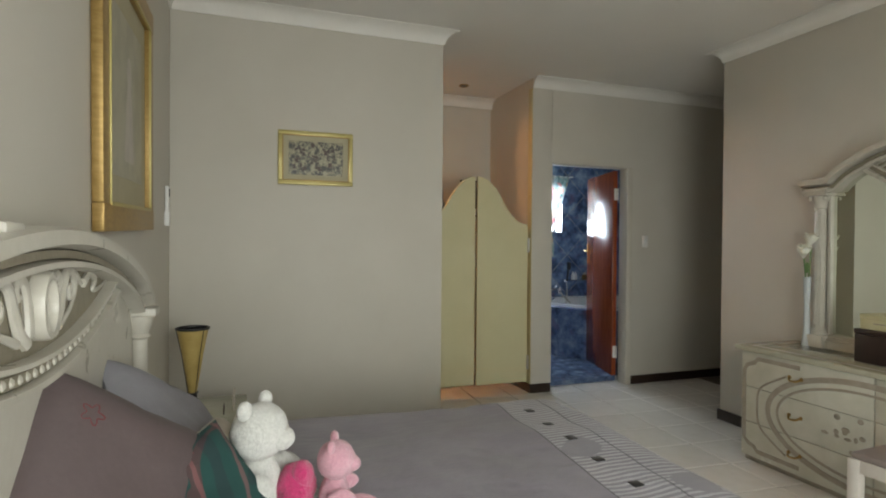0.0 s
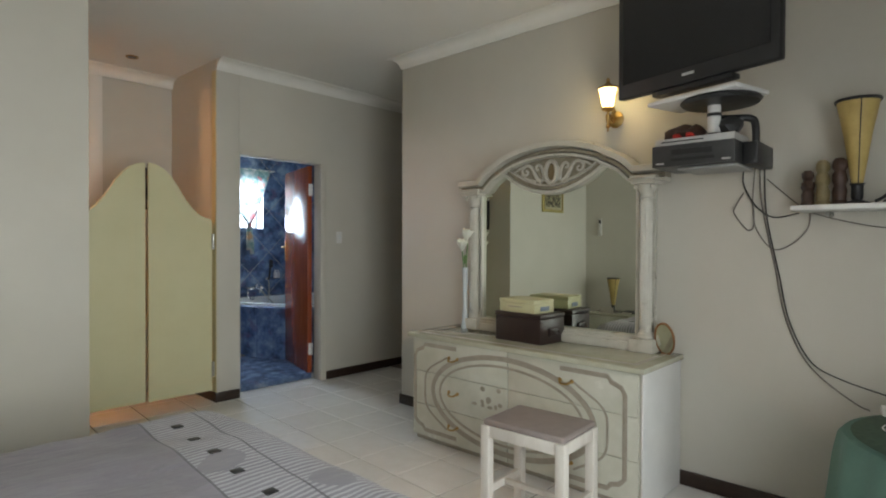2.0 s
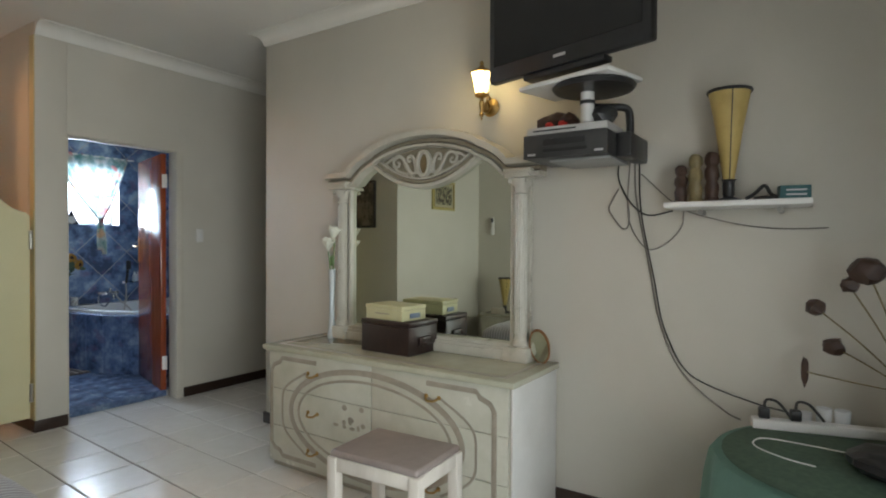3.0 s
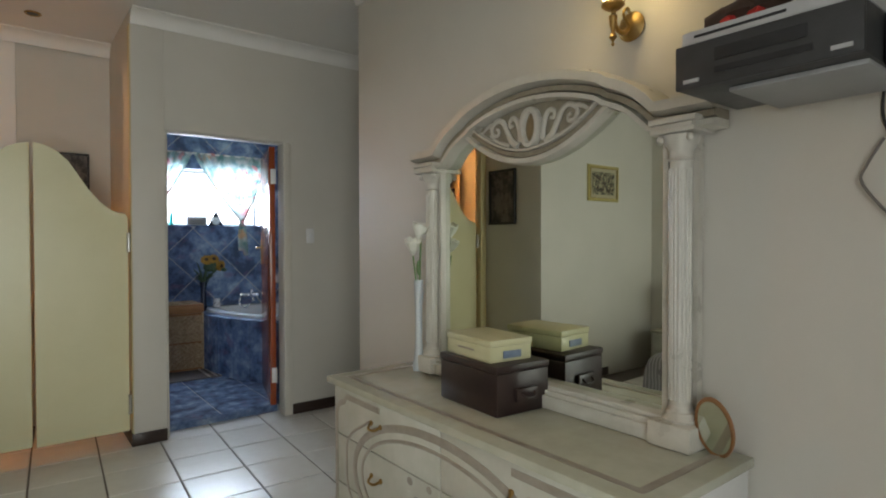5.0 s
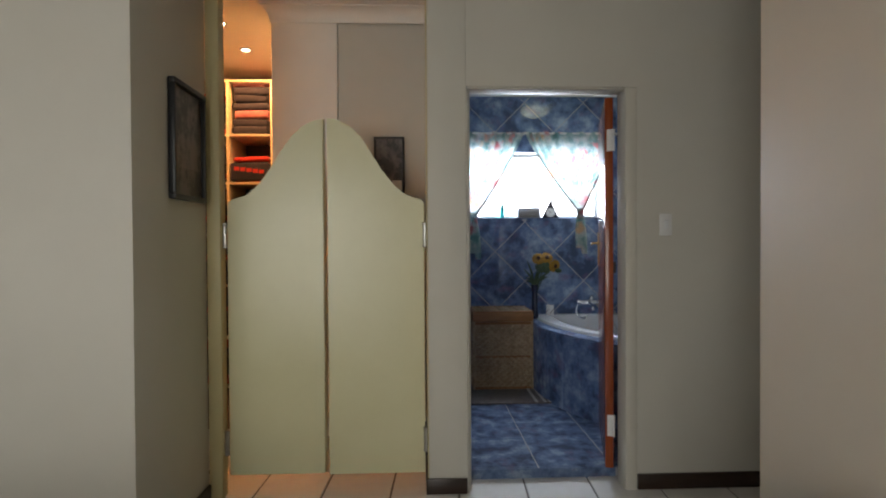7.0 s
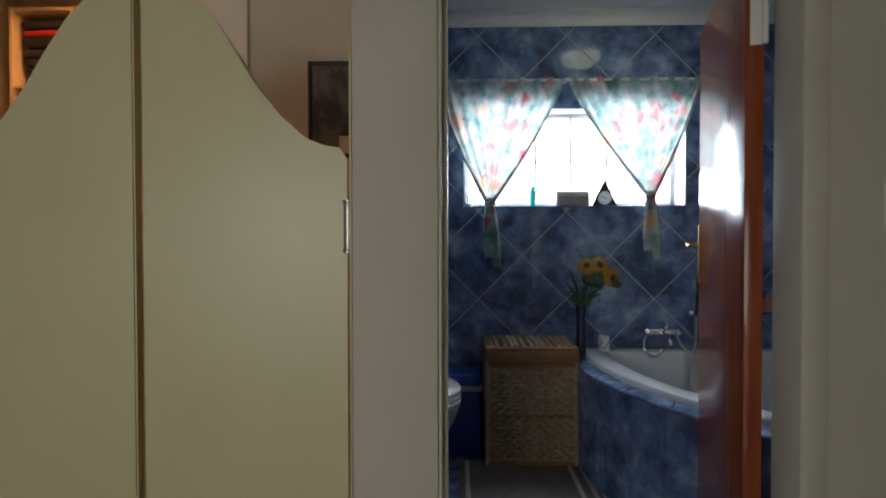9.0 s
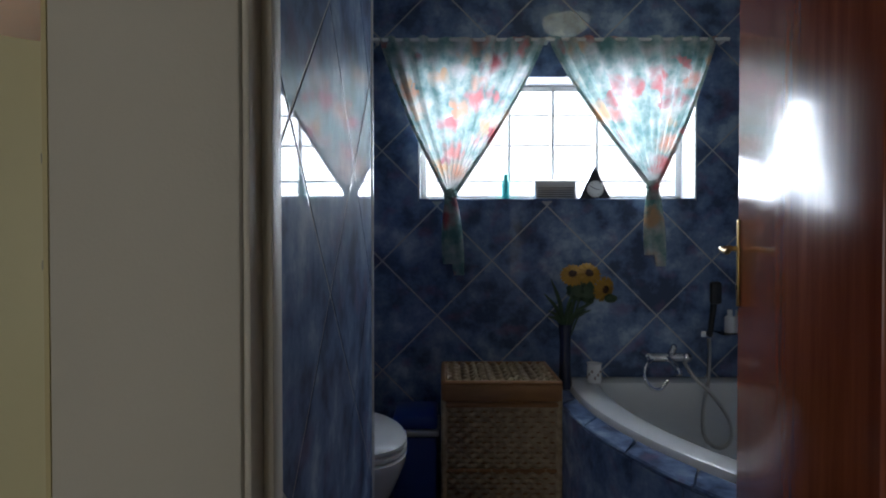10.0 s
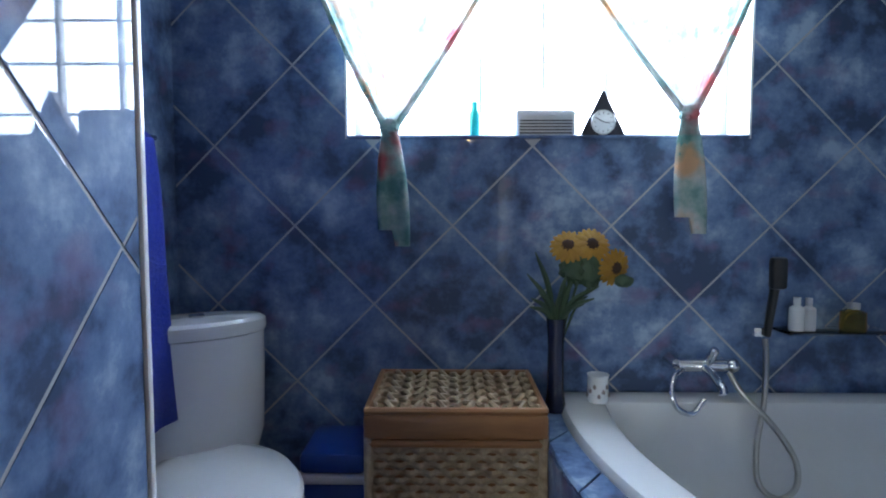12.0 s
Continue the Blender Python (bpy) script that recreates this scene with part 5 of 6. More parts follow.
carving(2.87, 0.67, 1.475, 0.155, 0.027, M_FIG1, "dark carved wooden statue on the shelf")
carving(2.87, 0.615, 1.475, 0.195, 0.031, M_FIG2, "bronze brown carved wooden statue on the shelf")
carving(2.87, 0.555, 1.475, 0.20, 0.030, M_FIG1, "dark brown carved wooden statue on the shelf")
cone_lamp(2.88, 0.495, 1.475, 0.44, "gold cone lamp with black rim on the shelf")
sb = thing("small_box", "teal card box on the shelf", "box", tf=pose(2.87, 0.275, 1.475, 0, 0, 12))
part("carton", b_box(-0.03, 0.03, -0.05, 0.05, 0.0, 0.052, 0.002), M_TEAL, sb)
for z in (0.015, 0.032):
    part("print_bar", b_box(-0.0315, -0.0302, -0.035, 0.03, z, z + 0.006), M_STRIPE, sb)
b = b_tube(curve([(2.86, 0.43, 1.485), (2.83, 0.40, 1.50), (2.85, 0.37, 1.53), (2.87, 0.35, 1.50), (2.84, 0.33, 1.485), (2.82, 0.36, 1.483), (2.85, 0.40, 1.483), (2.88, 0.36, 1.49)], 6), 0.007, 8)
tagged(part("cable_coil", b, M_CABLE), "black coiled cable on the shelf", "cable")

# ---- cables on the wall ----
XW = 2.988
for r, mt, lab, pts in (
        (0.0035, M_CABLE, "black cable hanging from the recorder to the shelf", ((XW, 0.93, 1.69), (XW, 0.93, 1.60), (XW - 0.01, 0.88, 1.50), (XW - 0.02, 0.80, 1.435), (XW - 0.02, 0.72, 1.45))),
        (0.0035, M_CABLEG, "grey cable looped below the recorder", ((XW, 0.93, 1.56), (XW - 0.01, 0.96, 1.50), (XW - 0.01, 0.97, 1.46), (XW - 0.01, 0.93, 1.39), (XW, 0.91, 1.375), (XW, 0.89, 1.40), (XW, 0.89, 1.50), (XW, 0.92, 1.57))),
        (0.0038, M_CABLEG, "grey cable falling down the wall to the table", ((XW, 0.86, 1.69), (XW, 0.85, 1.5), (XW, 0.82, 1.2), (XW, 0.78, 0.98), (XW, 0.71, 0.80), (XW - 0.02, 0.62, 0.70), (XW - 0.04, 0.50, 0.62), (XW - 0.04, 0.45, 0.60))),
        (0.0032, M_CABLE, "black cable falling down the wall to the table", ((XW, 0.84, 1.69), (XW, 0.83, 1.45), (XW, 0.80, 1.15), (XW, 0.76, 0.95), (XW, 0.68, 0.78), (XW - 0.02, 0.58, 0.72), (XW - 0.06, 0.40, 0.68), (XW - 0.10, 0.30, 0.675))),
        (0.0032, M_CABLEG, "grey cable looped from the bracket to the shelf", ((XW, 0.88, 1.69), (XW, 0.89, 1.50), (XW, 0.88, 1.38), (XW, 0.82, 1.285), (XW, 0.75, 1.31), (XW, 0.69, 1.38), (XW, 0.68, 1.45))),
        (0.0028, M_CABLEG, "thin brown cable sagging along the wall", ((XW, 0.83, 1.62), (XW, 0.70, 1.47), (XW, 0.55, 1.41), (XW, 0.38, 1.375), (XW, 0.22, 1.37), (3.02, 0.05, 1.385), (3.04, -0.2, 1.43)))):
    pts = [(x, y + (0.028 * min(max((z - 1.2) / 0.25, 0), 1) if y > 0.78 else 0.0), z) for x, y, z in pts]
    tagged(part("cable", b_tube(curve(pts, 7), r, 8), mt), lab, "cable", "cables on the wall")

# ---- round table ----
TX, TY, TZ, TR = 2.52, 0.06, 0.635, 0.43
rt = thing("round_table", "round side table under a cloth", "table", (TX, TY, 0.0))
part("tabletop", b_lathe([(0.0, 0.0), (TR - 0.01, 0.0), (TR - 0.005, 0.01), (TR - 0.01, 0.02), (0.0, 0.02)], (TX, TY, TZ - 0.028), 40), M_HWOOD, rt)
part("pedestal", b_lathe([(0.0, 0.0), (0.2, 0.0), (0.2, 0.03), (0.045, 0.58), (0.0, 0.60)], (TX, TY, 0.0), 20), M_HWOOD, rt)
rings = []
for r, z, w in ((0.0, 0.0, 0), (0.2, 0.0, 0), (0.40, 0.0, 0), (0.428, -0.004, 0), (0.44, -0.02, 0.2), (0.45, -0.10, 0.5), (0.46, -0.25, 0.8), (0.475, -0.40, 1.0), (0.487, -0.54, 1.2)):
    rings.append([(TX + (max(r, 0.001) + w * 0.022 * math.sin(13 * a + 0.8 * math.sin(3 * a))) * math.cos(a), TY + (max(r, 0.001) + w * 0.022 * math.sin(13 * a + 0.8 * math.sin(3 * a))) * math.sin(a), TZ + z) for a in [2 * math.pi * k / 120 for k in range(120)]])
tagged(part("tablecloth", b_rings(rings, True, False), M_GREENC), "sea green cloth draped over the round table", "tablecloth")
tagged(part("table_runner", b_lathe([(0.0, 0.001), (0.40, 0.001), (0.405, 0.003), (0.40, 0.004), (0.0, 0.004)], (TX, TY, TZ), 40), M_GREENL), "dark green lace overlay on the tablecloth", "overlay")
ps = thing("power_strip", "white plastic power strip on the table", "power strip", tf=pose(2.775, 0.28, TZ + 0.004, 0, 0, -76))
part("body", b_box(-0.12, 0.30, -0.025, 0.025, 0.0, 0.035, 0.006), M_WHITE, ps)
for x in (-0.08, 0.02):
    pg2 = part("plug", b_box(x - 0.018, x + 0.018, -0.016, 0.016, 0.035, 0.075, 0.006), M_BLACK, ps, "black plug")
    part("plug_cord", b_tube(curve([(x, 0, 0.07), (x + 0.01, 0.01, 0.10), (x + 0.05, 0.02, 0.09), (x + 0.09, 0.0, 0.04)], 5), 0.005, 6), M_CABLE, pg2)
for k, (y, h) in enumerate(((0.235, 0.05), (0.175, 0.075), (0.12, 0.075))):
    cu = thing("cup", "small white cup standing on the table", "cup", (2.84, y, TZ + 0.04), "white cups")
    part("bowl", b_lathe([(0.0, 0.0), (0.022, 0.0), (0.026, h), (0.023, h), (0.019, 0.006), (0.0, 0.006)], (2.86, y, TZ + 0.005), 18), M_CERAMIC, cu)
tagged(part("black_bag", b_ball((2.45, 0.0, TZ + 0.045), (0.12, 0.13, 0.045), None, 3, 0.3), M_BLACK), "soft black pouch on the table", "pouch")
tagged(part("charger_cable", b_tube(curve([(2.42, 0.20, TZ + 0.007), (2.44, 0.27, TZ + 0.007), (2.50, 0.355, TZ + 0.007), (2.56, 0.375, TZ + 0.007), (2.62, 0.34, TZ + 0.007), (2.62, 0.20, TZ + 0.007), (2.60, 0.05, TZ + 0.007)], 8), 0.0022, 6), M_WHITE), "white charger cable on the table", "cable")
fv = thing("dried_flowers", "dried seed pods in a dark vase on the table", "dried flowers", (2.70, -0.06, TZ))
part("vase", b_lathe([(0.0, 0.0), (0.05, 0.0), (0.07, 0.08), (0.05, 0.2), (0.03, 0.24), (0.035, 0.26), (0.0, 0.25)], (2.70, -0.06, TZ + 0.004), 18), M_FIG1, fv)
for k, (x, y, z, r) in enumerate(((2.80, 0.205, 1.085, 0.034), (2.80, 0.15, 0.95, 0.036), (2.78, 0.11, 1.17, 0.030), (2.76, 0.06, 1.22, 0.055), (2.86, 0.235, 0.84, 0.012))):
    s2 = part("stem", b_tube(curve([(2.70, -0.06, TZ + 0.2), (2.70 + (x - 2.70) * 0.4, -0.06 + (y + 0.06) * 0.5, TZ + 0.2 + 0.55 * (z - TZ - 0.2)), (x, y, z)], 5), 0.003, 6), M_FIG2, fv)
    part("seed_pod", b_ball((x, y, z), (r, r, r * (0.9 if k < 4 else 4.5)), None, 2, 0.4), M_FIG1, s2)
# open glazed leaf of the garden door, seen edge on
gd = thing("door_3", "open white painted glazed garden door leaf", "door", (1.64, -0.33, 0.0), kind="structure")
for y in (-0.72, 0.005):
    part("stile", b_box(1.62, 1.66, y, y + 0.075, 0.02, 2.12, 0.004), M_WHITE, gd)
for z in (0.02, 1.0, 2.03):
    part("rail", b_box(1.62, 1.66, -0.645, 0.005, z, z + 0.09, 0.004), M_WHITE, gd)
for z in (0.11, 1.09):
    part("pane", b_box(1.637, 1.643, -0.645, 0.005, z, z + (0.89 if z < 1 else 0.94)), M_GLASS, gd).visible_shadow = False
part("bolt", b_box(1.61, 1.67, 0.02, 0.07, 2.12, 2.16, 0.003), M_BLACK, gd)


# ---- closet: shelving and folded clothes ----
cs = thing("closet_shelving", "pale melamine closet shelving full of folded clothes", "shelving", (0.4, 6.6, 0.0))
for x in (-0.31, 0.045, 0.40, 0.755, 1.015):
    part("upright", b_box(x - 0.009, x + 0.009, 6.40, 6.86, 0.0, 2.61, 0.002), M_WOODL, cs)
levels = (0.10, 0.50, 0.93, 1.35, 1.767, 2.159, 2.60)
for z in levels:
    for x0, x1 in ((-0.30, 0.036), (0.054, 0.391), (0.409, 0.746), (0.764, 1.006)):
        part("shelf", b_box(x0, x1, 6.402, 6.86, z - 0.009, z + 0.009, 0.002), M_WOODL, cs)
# dark wood colour here stands for the shade behind the stacks
part("back", b_box(-0.31, 1.02, 6.862, 6.872, 0.0, 2.61), M_DARKW, cs)


def clothes_stack(x0, x1, z, n, mats, seed):
    random.seed(seed)
    t = thing("clothes_stack", "stack of folded clothes on the closet shelf", "clothes", ((x0 + x1) / 2, 6.55, z), "folded clothes")
    zz = z + 0.0095
    for k in range(n):
        h = random.uniform(0.035, 0.07)
        j = random.uniform(0, 0.02)
        b = b_box(x0 + j, x1 - random.uniform(0, 0.02), 6.43 + random.uniform(0, 0.03), 6.82, zz, zz + h, min(h * 0.45, 0.024), seg=3)
        for v in b.verts:
            v.co.z += 0.014 * noise.noise(Vector((v.co.x * 12, v.co.y * 12, k + seed)))
        part("garment", b, mats[(k + seed) % len(mats)], t)
        zz += h + 0.001
    return t


sets = ((M_NAVYC, M_NAVYC, M_REDC, M_NAVYC), (M_NAVYC, M_PINKC, M_NAVYC, M_NAVYC), (M_REDC, M_NAVYC, M_NAVYC, M_NAVYC, M_NAVYC))
for ci, (x0, x1) in enumerate(((0.065, 0.38), (0.42, 0.735), (0.775, 0.995), (-0.285, 0.025))):
    for li, z in enumerate(levels[:-1]):
        gap = levels[li + 1] - z
        clothes_stack(x0, x1, z, int(gap / 0.060) - (li + ci) % 2, sets[2 if ci != 1 else (li % 2)], 10 * ci + li)
lg = thing("printed_shirt", "navy folded shirt with a red band of print", "shirt", (0.58, 6.42, 1.78))
part("cloth", b_box(0.42, 0.735, 6.408, 6.43, 1.79, 1.93, 0.008), M_NAVYC, lg)
for k in range(5):
    part("print_bar", b_box(0.45 + 0.05 * k, 0.49 + 0.05 * k, 6.404, 6.408, 1.872 - 0.006 * k, 1.902 - 0.006 * k), M_REDC, lg)


def downlight(x, y, lit, z=CE):
    t = thing("ceiling_spot", "small round recessed ceiling spot, lit" if lit else "small round recessed ceiling spot, unlit", "ceiling spot", (x, y, z), "recessed spots")
    part("ring", b_lathe([(0.030, -0.001), (0.045, -0.001), (0.046, -0.006), (0.040, -0.010), (0.031, -0.006)], (x, y, z), 22), M_BRASS if not lit else M_WHITE, t)
    part("lens", b_lathe([(0.0, -0.004), (0.030, -0.004), (0.030, -0.007), (0.0, -0.008)], (x, y, z), 18), M_SPOT if lit else M_GREYP, t)


downlight(0.63, 5.60, True)
downlight(0.64, 6.12, True)
downlight(1.53, 4.94, False)


# ---- bathroom ----
cg = thing("ceiling_globe", "round opal glass ceiling light, lit", "ceiling light", (3.10, 5.87, CB))
part("base", b_lathe([(0.0, 0.0), (0.12, 0.0), (0.12, -0.02), (0.0, -0.02)], (3.10, 5.87, CB - 0.001), 28), M_WHITE, cg)
part("bowl", b_lathe([(0.13, -0.02), (0.135, -0.035), (0.12, -0.07), (0.08, -0.095), (0.0, -0.105)], (3.10, 5.87, CB), 28), M_GLOBE, cg)

# toilet, set across the corner
tl = thing("toilet", "white ceramic close-coupled toilet with closed lid", "toilet", tf=pose(1.868, 6.345, 0.08, 0, 0, 33))
part("cistern", b_lathe([(0.0, 0.43), (0.165, 0.43), (0.185, 0.50), (0.19, 0.70), (0.19, 0.80), (0.0, 0.80)], (0, 0, 0), 32, None, None, 1.0, 0.55), M_CERAMIC, tl)
lid = part("cistern_lid", b_lathe([(0.0, 0.803), (0.194, 0.803), (0.198, 0.815), (0.196, 0.838), (0.18, 0.848), (0.0, 0.852)], (0, 0, 0), 32, None, None, 1.0, 0.56), M_CERAMIC, tl)
part("flush_button", b_lathe([(0.0, 0.848), (0.022, 0.848), (0.022, 0.858), (0.0, 0.859)], (0, 0, 0), 16), M_CHROME, lid)
rings = []
for z, cy, rx, ry in ((0.01, -0.22, 0.11, 0.22), (0.06, -0.22, 0.105, 0.21), (0.2, -0.24, 0.12, 0.23), (0.32, -0.27, 0.165, 0.27), (0.40, -0.29, 0.185, 0.29), (0.425, -0.29, 0.188, 0.292)):
    rings.append([(rx * math.cos(a), cy + ry * math.sin(a), z) for a in [2 * math.pi * k / 36 for k in range(36)]])
part("bowl", b_rings(rings), M_CERAMIC, tl)


def egg(z, s, lift=0.0):
    return [(0.195 * s * math.cos(a), -0.30 + 0.265 * s * math.sin(a) + (0.015 if math.sin(a) > 0 else 0), z) for a in [2 * math.pi * k / 40 for k in range(40)]]


part("seat", b_rings([egg(0.428, 0.98), egg(0.432, 1.0), egg(0.447, 1.0), egg(0.45, 0.98)]), M_CERAMIC, tl)
part("lid", b_rings([egg(0.453, 0.98), egg(0.457, 1.0), egg(0.470, 1.0), egg(0.482, 0.95), egg(0.488, 0.80), egg(0.490, 0.4), egg(0.490, 0.01)]), M_CERAMIC, tl)

# blue bin
bn = thing("waste_bin", "blue plastic bin with a pale rim band", "bin", (2.27, 6.40, BF))
part("tub", b_box(2.17, 2.36, 6.30, 6.53, BF, 0.455, 0.015), M_BIN, bn)
part("rim", b_box(2.163, 2.367, 6.293, 6.537, 0.456, 0.482, 0.008), M_STRIPE, bn, "pale rim band")
part("lid", b_box(2.17, 2.36, 6.30, 6.53, 0.483, 0.545, 0.015), M_BIN, bn)

# towel on a rail of the alcove wall
tw = thing("towel_rail", "chrome towel rail on the alcove wall", "towel rail", (1.78, 6.02, 1.44))
part("bar", b_tube([(1.785, 5.76, 1.44), (1.785, 6.30, 1.44)], 0.008, 10), M_CHROME, tw)
for y in (5.78, 6.285):
    part("stub", b_tube([(1.7145, y, 1.44), (1.785, y, 1.44)], 0.007, 10), M_CHROME, tw)
rings = []
for k in range(31):
    a = k / 30
    y = 5.82 + 0.43 * a
    row = []
    for z, x in ((0.92, 1.742), (1.1, 1.744), (1.3, 1.752), (1.42, 1.762), (1.455, 1.785), (1.43, 1.812), (1.3, 1.826), (1.1, 1.836), (0.9, 1.848), (0.70, 1.862)):
        fold = 0.010 * math.sin(11 * a + 2.5 * z) * (1.46 - z)
        row.append((x + (fold if x > 1.785 else 0), y - 0.03 * (1.46 - z) * a, z - (0.03 * a if z < 0.8 else 0)))
    rings.append(row)
twl = tagged(part("towel", b_rings(rings, False, False), M_TOWEL), "royal blue terry towel over the rail", "towel")
sol = twl.modifiers.new("thickness", "SOLIDIFY")
sol.thickness = 0.016

# wicker laundry hamper
HX0, HX1, HY0, HY1, HT = 2.388, 2.850, 6.185, 6.538, 0.712
hp = thing("laundry_hamper", "woven wicker laundry hamper with wooden rim", "hamper", (2.63, 6.4, BF))
part("lining", b_box(HX0 + 0.012, HX1 - 0.012, HY0 + 0.012, HY1 - 0.012, BF + 0.02, HT - 0.02), M_HWOOD, hp)
for x in (HX0, HX1):
    for y in (HY0, HY1):
        part("corner_post", b_tube([(x, y, BF), (x, y, HT - 0.02)], 0.013, 8), M_WICKER, hp)
for z, r in ((BF + 0.02, 0.011), (0.36, 0.008), (HT - 0.085, 0.012)):
    part("hoop", b_tube([(HX0, HY0, z), (HX1, HY0, z)], r, 8), M_HWOOD, hp)
    part("hoop", b_tube([(HX0, HY0, z), (HX0, HY1, z)], r, 8), M_HWOOD, hp)
    part("hoop", b_tube([(HX1, HY0, z), (HX1, HY1, z)], r, 8), M_HWOOD, hp)


def weave(a0, a1, z0, z1, fix, along, nz, ns, sign):
    """Horizontal canes that pass before and behind upright stakes."""
    b = bmesh.new()
    for j in range(nz):
        z = z0 + (z1 - z0) * (j + 0.5) / nz
        top_r, bot_r = [], []
        n = ns * 4
        for k in range(n + 1):
            u = a0 + (a1 - a0) * k / n
            o = fix + sign * 0.0085 * math.cos(math.pi * k / 4 + (j % 2) * math.pi)
            zz = z + 0.001 * math.sin(k * 1.7 + j)
            h = 0.485 * (z1 - z0) / nz
            pts = [(u, o - sign * 0.002, zz - h), (u, o + sign * 0.003, zz), (u, o - sign * 0.002, zz + h)]
            pts = [(p[0], p[1], p[2]) if along == "x" else (p[1], p[0], p[2]) for p in pts]
            top_r.append([b.verts.new(p) for p in pts])
        for r0, r1 in zip(top_r, top_r[1:]):
            for q in range(2):
                b.faces.new((r0[q], r1[q], r1[q + 1], r0[q + 1]))
    return b


part("front_weave", weave(HX0, HX1, BF + 0.03, HT - 0.095, HY0 + 0.002, "x", 24, 17, -1), M_WICKER, hp, kind="stuff")
part("side_weave", weave(HY0, HY1, BF + 0.03, HT - 0.095, HX1 - 0.002, "y", 24, 12, 1), M_WICKER, hp, kind="stuff")
part("side_weave", weave(HY0, HY1, BF + 0.03, HT - 0.095, HX0 + 0.002, "y", 24, 12, -1), M_WICKER, hp, kind="stuff")
hl = part("lid", b_box(HX0 - 0.012, HX1 + 0.012, HY0 - 0.014, HY1 + 0.012, HT - 0.072, HT - 0.004, 0.010), M_HWOOD, hp, "wooden rimmed woven lid")
b = None
for k in range(13):
    x = HX0 + 0.02 + (HX1 - HX0 - 0.04) * k / 12
    rows = [(x + 0.011 * math.sin(math.pi * j * 0.5 + k * math.pi * 0.5), HY0 + 0.012 + (HY1 - HY0 - 0.024) * j / 22, HT + 0.004 + 0.006 * math.cos(math.pi * j * 0.5 + k * math.pi)) for j in range(23)]
    b = b_tube(rows, 0.0085, 6, b)
part("lid_weave", b, M_WICKER, hl, kind="stuff")
for y in (HY0 - 0.002, HY1 + 0.002):
    part("lid_rim", b_tube([(HX0 - 0.008, y, HT + 0.002), (HX1 + 0.008, y, HT + 0.002)], 0.011, 8), M_HWOOD, hl)
for x in (HX0 - 0.002, HX1 + 0.002):
    part("lid_rim", b_tube([(x, HY0, HT + 0.002), (x, HY1, HT + 0.002)], 0.011, 8), M_HWOOD, hl)

# corner bath
TC = (4.54, 6.30)
TL = (4.54, 6.225)


def bath_outline(R, back, right, n=40, c=TC):
    """The front curve from the window wall to the side wall, then the two walls."""
    a0 = math.pi - math.asin((back - c[1]) / R)
    a1 = math.pi + math.acos((c[0] - right) / R) if right < c[0] else 1.5 * math.pi
    pts = [(c[0] + R * math.cos(a0 + (a1 - a0) * k / n), c[1] + R * math.sin(a0 + (a1 - a0) * k / n)) for k in range(n + 1)]
    return pts + [(right, pts[-1][1] + (back - pts[-1][1]) * k / 6) for k in range(1, 6)] + [(right + (pts[0][0] - right) * k / 8, back) for k in range(0, 8)]


bt = thing("corner_bath", "white acrylic corner bath with a blue tiled surround", "bath", (3.6, 6.0, BF))
o1 = bath_outline(1.672, 6.558, 4.448, 40, TL)
part("surround", b_rings([[(x, y, BF - 0.05) for x, y in o1], [(x, y, 0.618) for x, y in o1], [(x, y, 0.618) for x, y in bath_outline(1.595, 6.55, 4.44)]], True, False), M_BLUE, bt, "blue tiled curved surround")
o2 = bath_outline(1.60, 6.557, 4.446)
cx, cy = 3.78, 5.92


def shrink(pts, s, dy=0.0):
    return [(cx + (x - cx) * s, cy + dy + (y - cy) * s) for x, y in pts]


rings = []
for s, z in ((1.0, 0.600), (1.0, 0.636), (0.992, 0.648), (0.975, 0.652), (0.87, 0.650), (0.85, 0.644), (0.835, 0.62), (0.80, 0.50), (0.74, 0.34), (0.66, 0.25), (0.5, 0.225), (0.02, 0.22)):
    rings.append([(x, y, z) for x, y in shrink(o2, s)])
part("shell", b_rings(rings, True, False), M_ACRYL, bt, "white acrylic bath shell")
part("grab_rail", b_tube(curve([(3.62, 5.62, 0.50), (3.66, 5.60, 0.53), (3.95, 5.52, 0.53), (3.99, 5.50, 0.50)], 6), 0.01, 8), M_CHROME, bt)
# tiles of the ledge and of the curved front
for k in range(10):
    a0, a1 = math.radians(186 + 9 * k - 14), math.radians(186 + 9 * (k + 1) - 14.3)
    rr = []
    for j in range(5):
        a = a0 + (a1 - a0) * j / 4
        rr.append([(c[0] + r * math.cos(a), c[1] + r * math.sin(a), z) for c, r, z in ((TC, 1.605, 0.619), (TC, 1.605, 0.628), (TL, 1.672, 0.628), (TL, 1.678, 0.622), (TL, 1.678, 0.619))])
    if max(q[1] for ring in rr for q in ring) < 6.555:
        part("ledge_tile", b_rings(rr), M_BLUEF, bt)
for k in range(13):
    a0, a1 = math.radians(172 + 7 * k), math.radians(172 + 7 * (k + 1) - 0.25)
    rr = []
    for j in range(4):
        a = a0 + (a1 - a0) * j / 3
        rr.append([(TL[0] + r * math.cos(a), TL[1] + r * math.sin(a), z) for r, z in ((1.672, BF + 0.003), (1.679, BF + 0.003), (1.679, 0.612), (1.672, 0.612))])
    if max(q[1] for ring in rr for q in ring) < 6.55:
        part("front_tile", b_rings(rr), M_BLUE, bt)

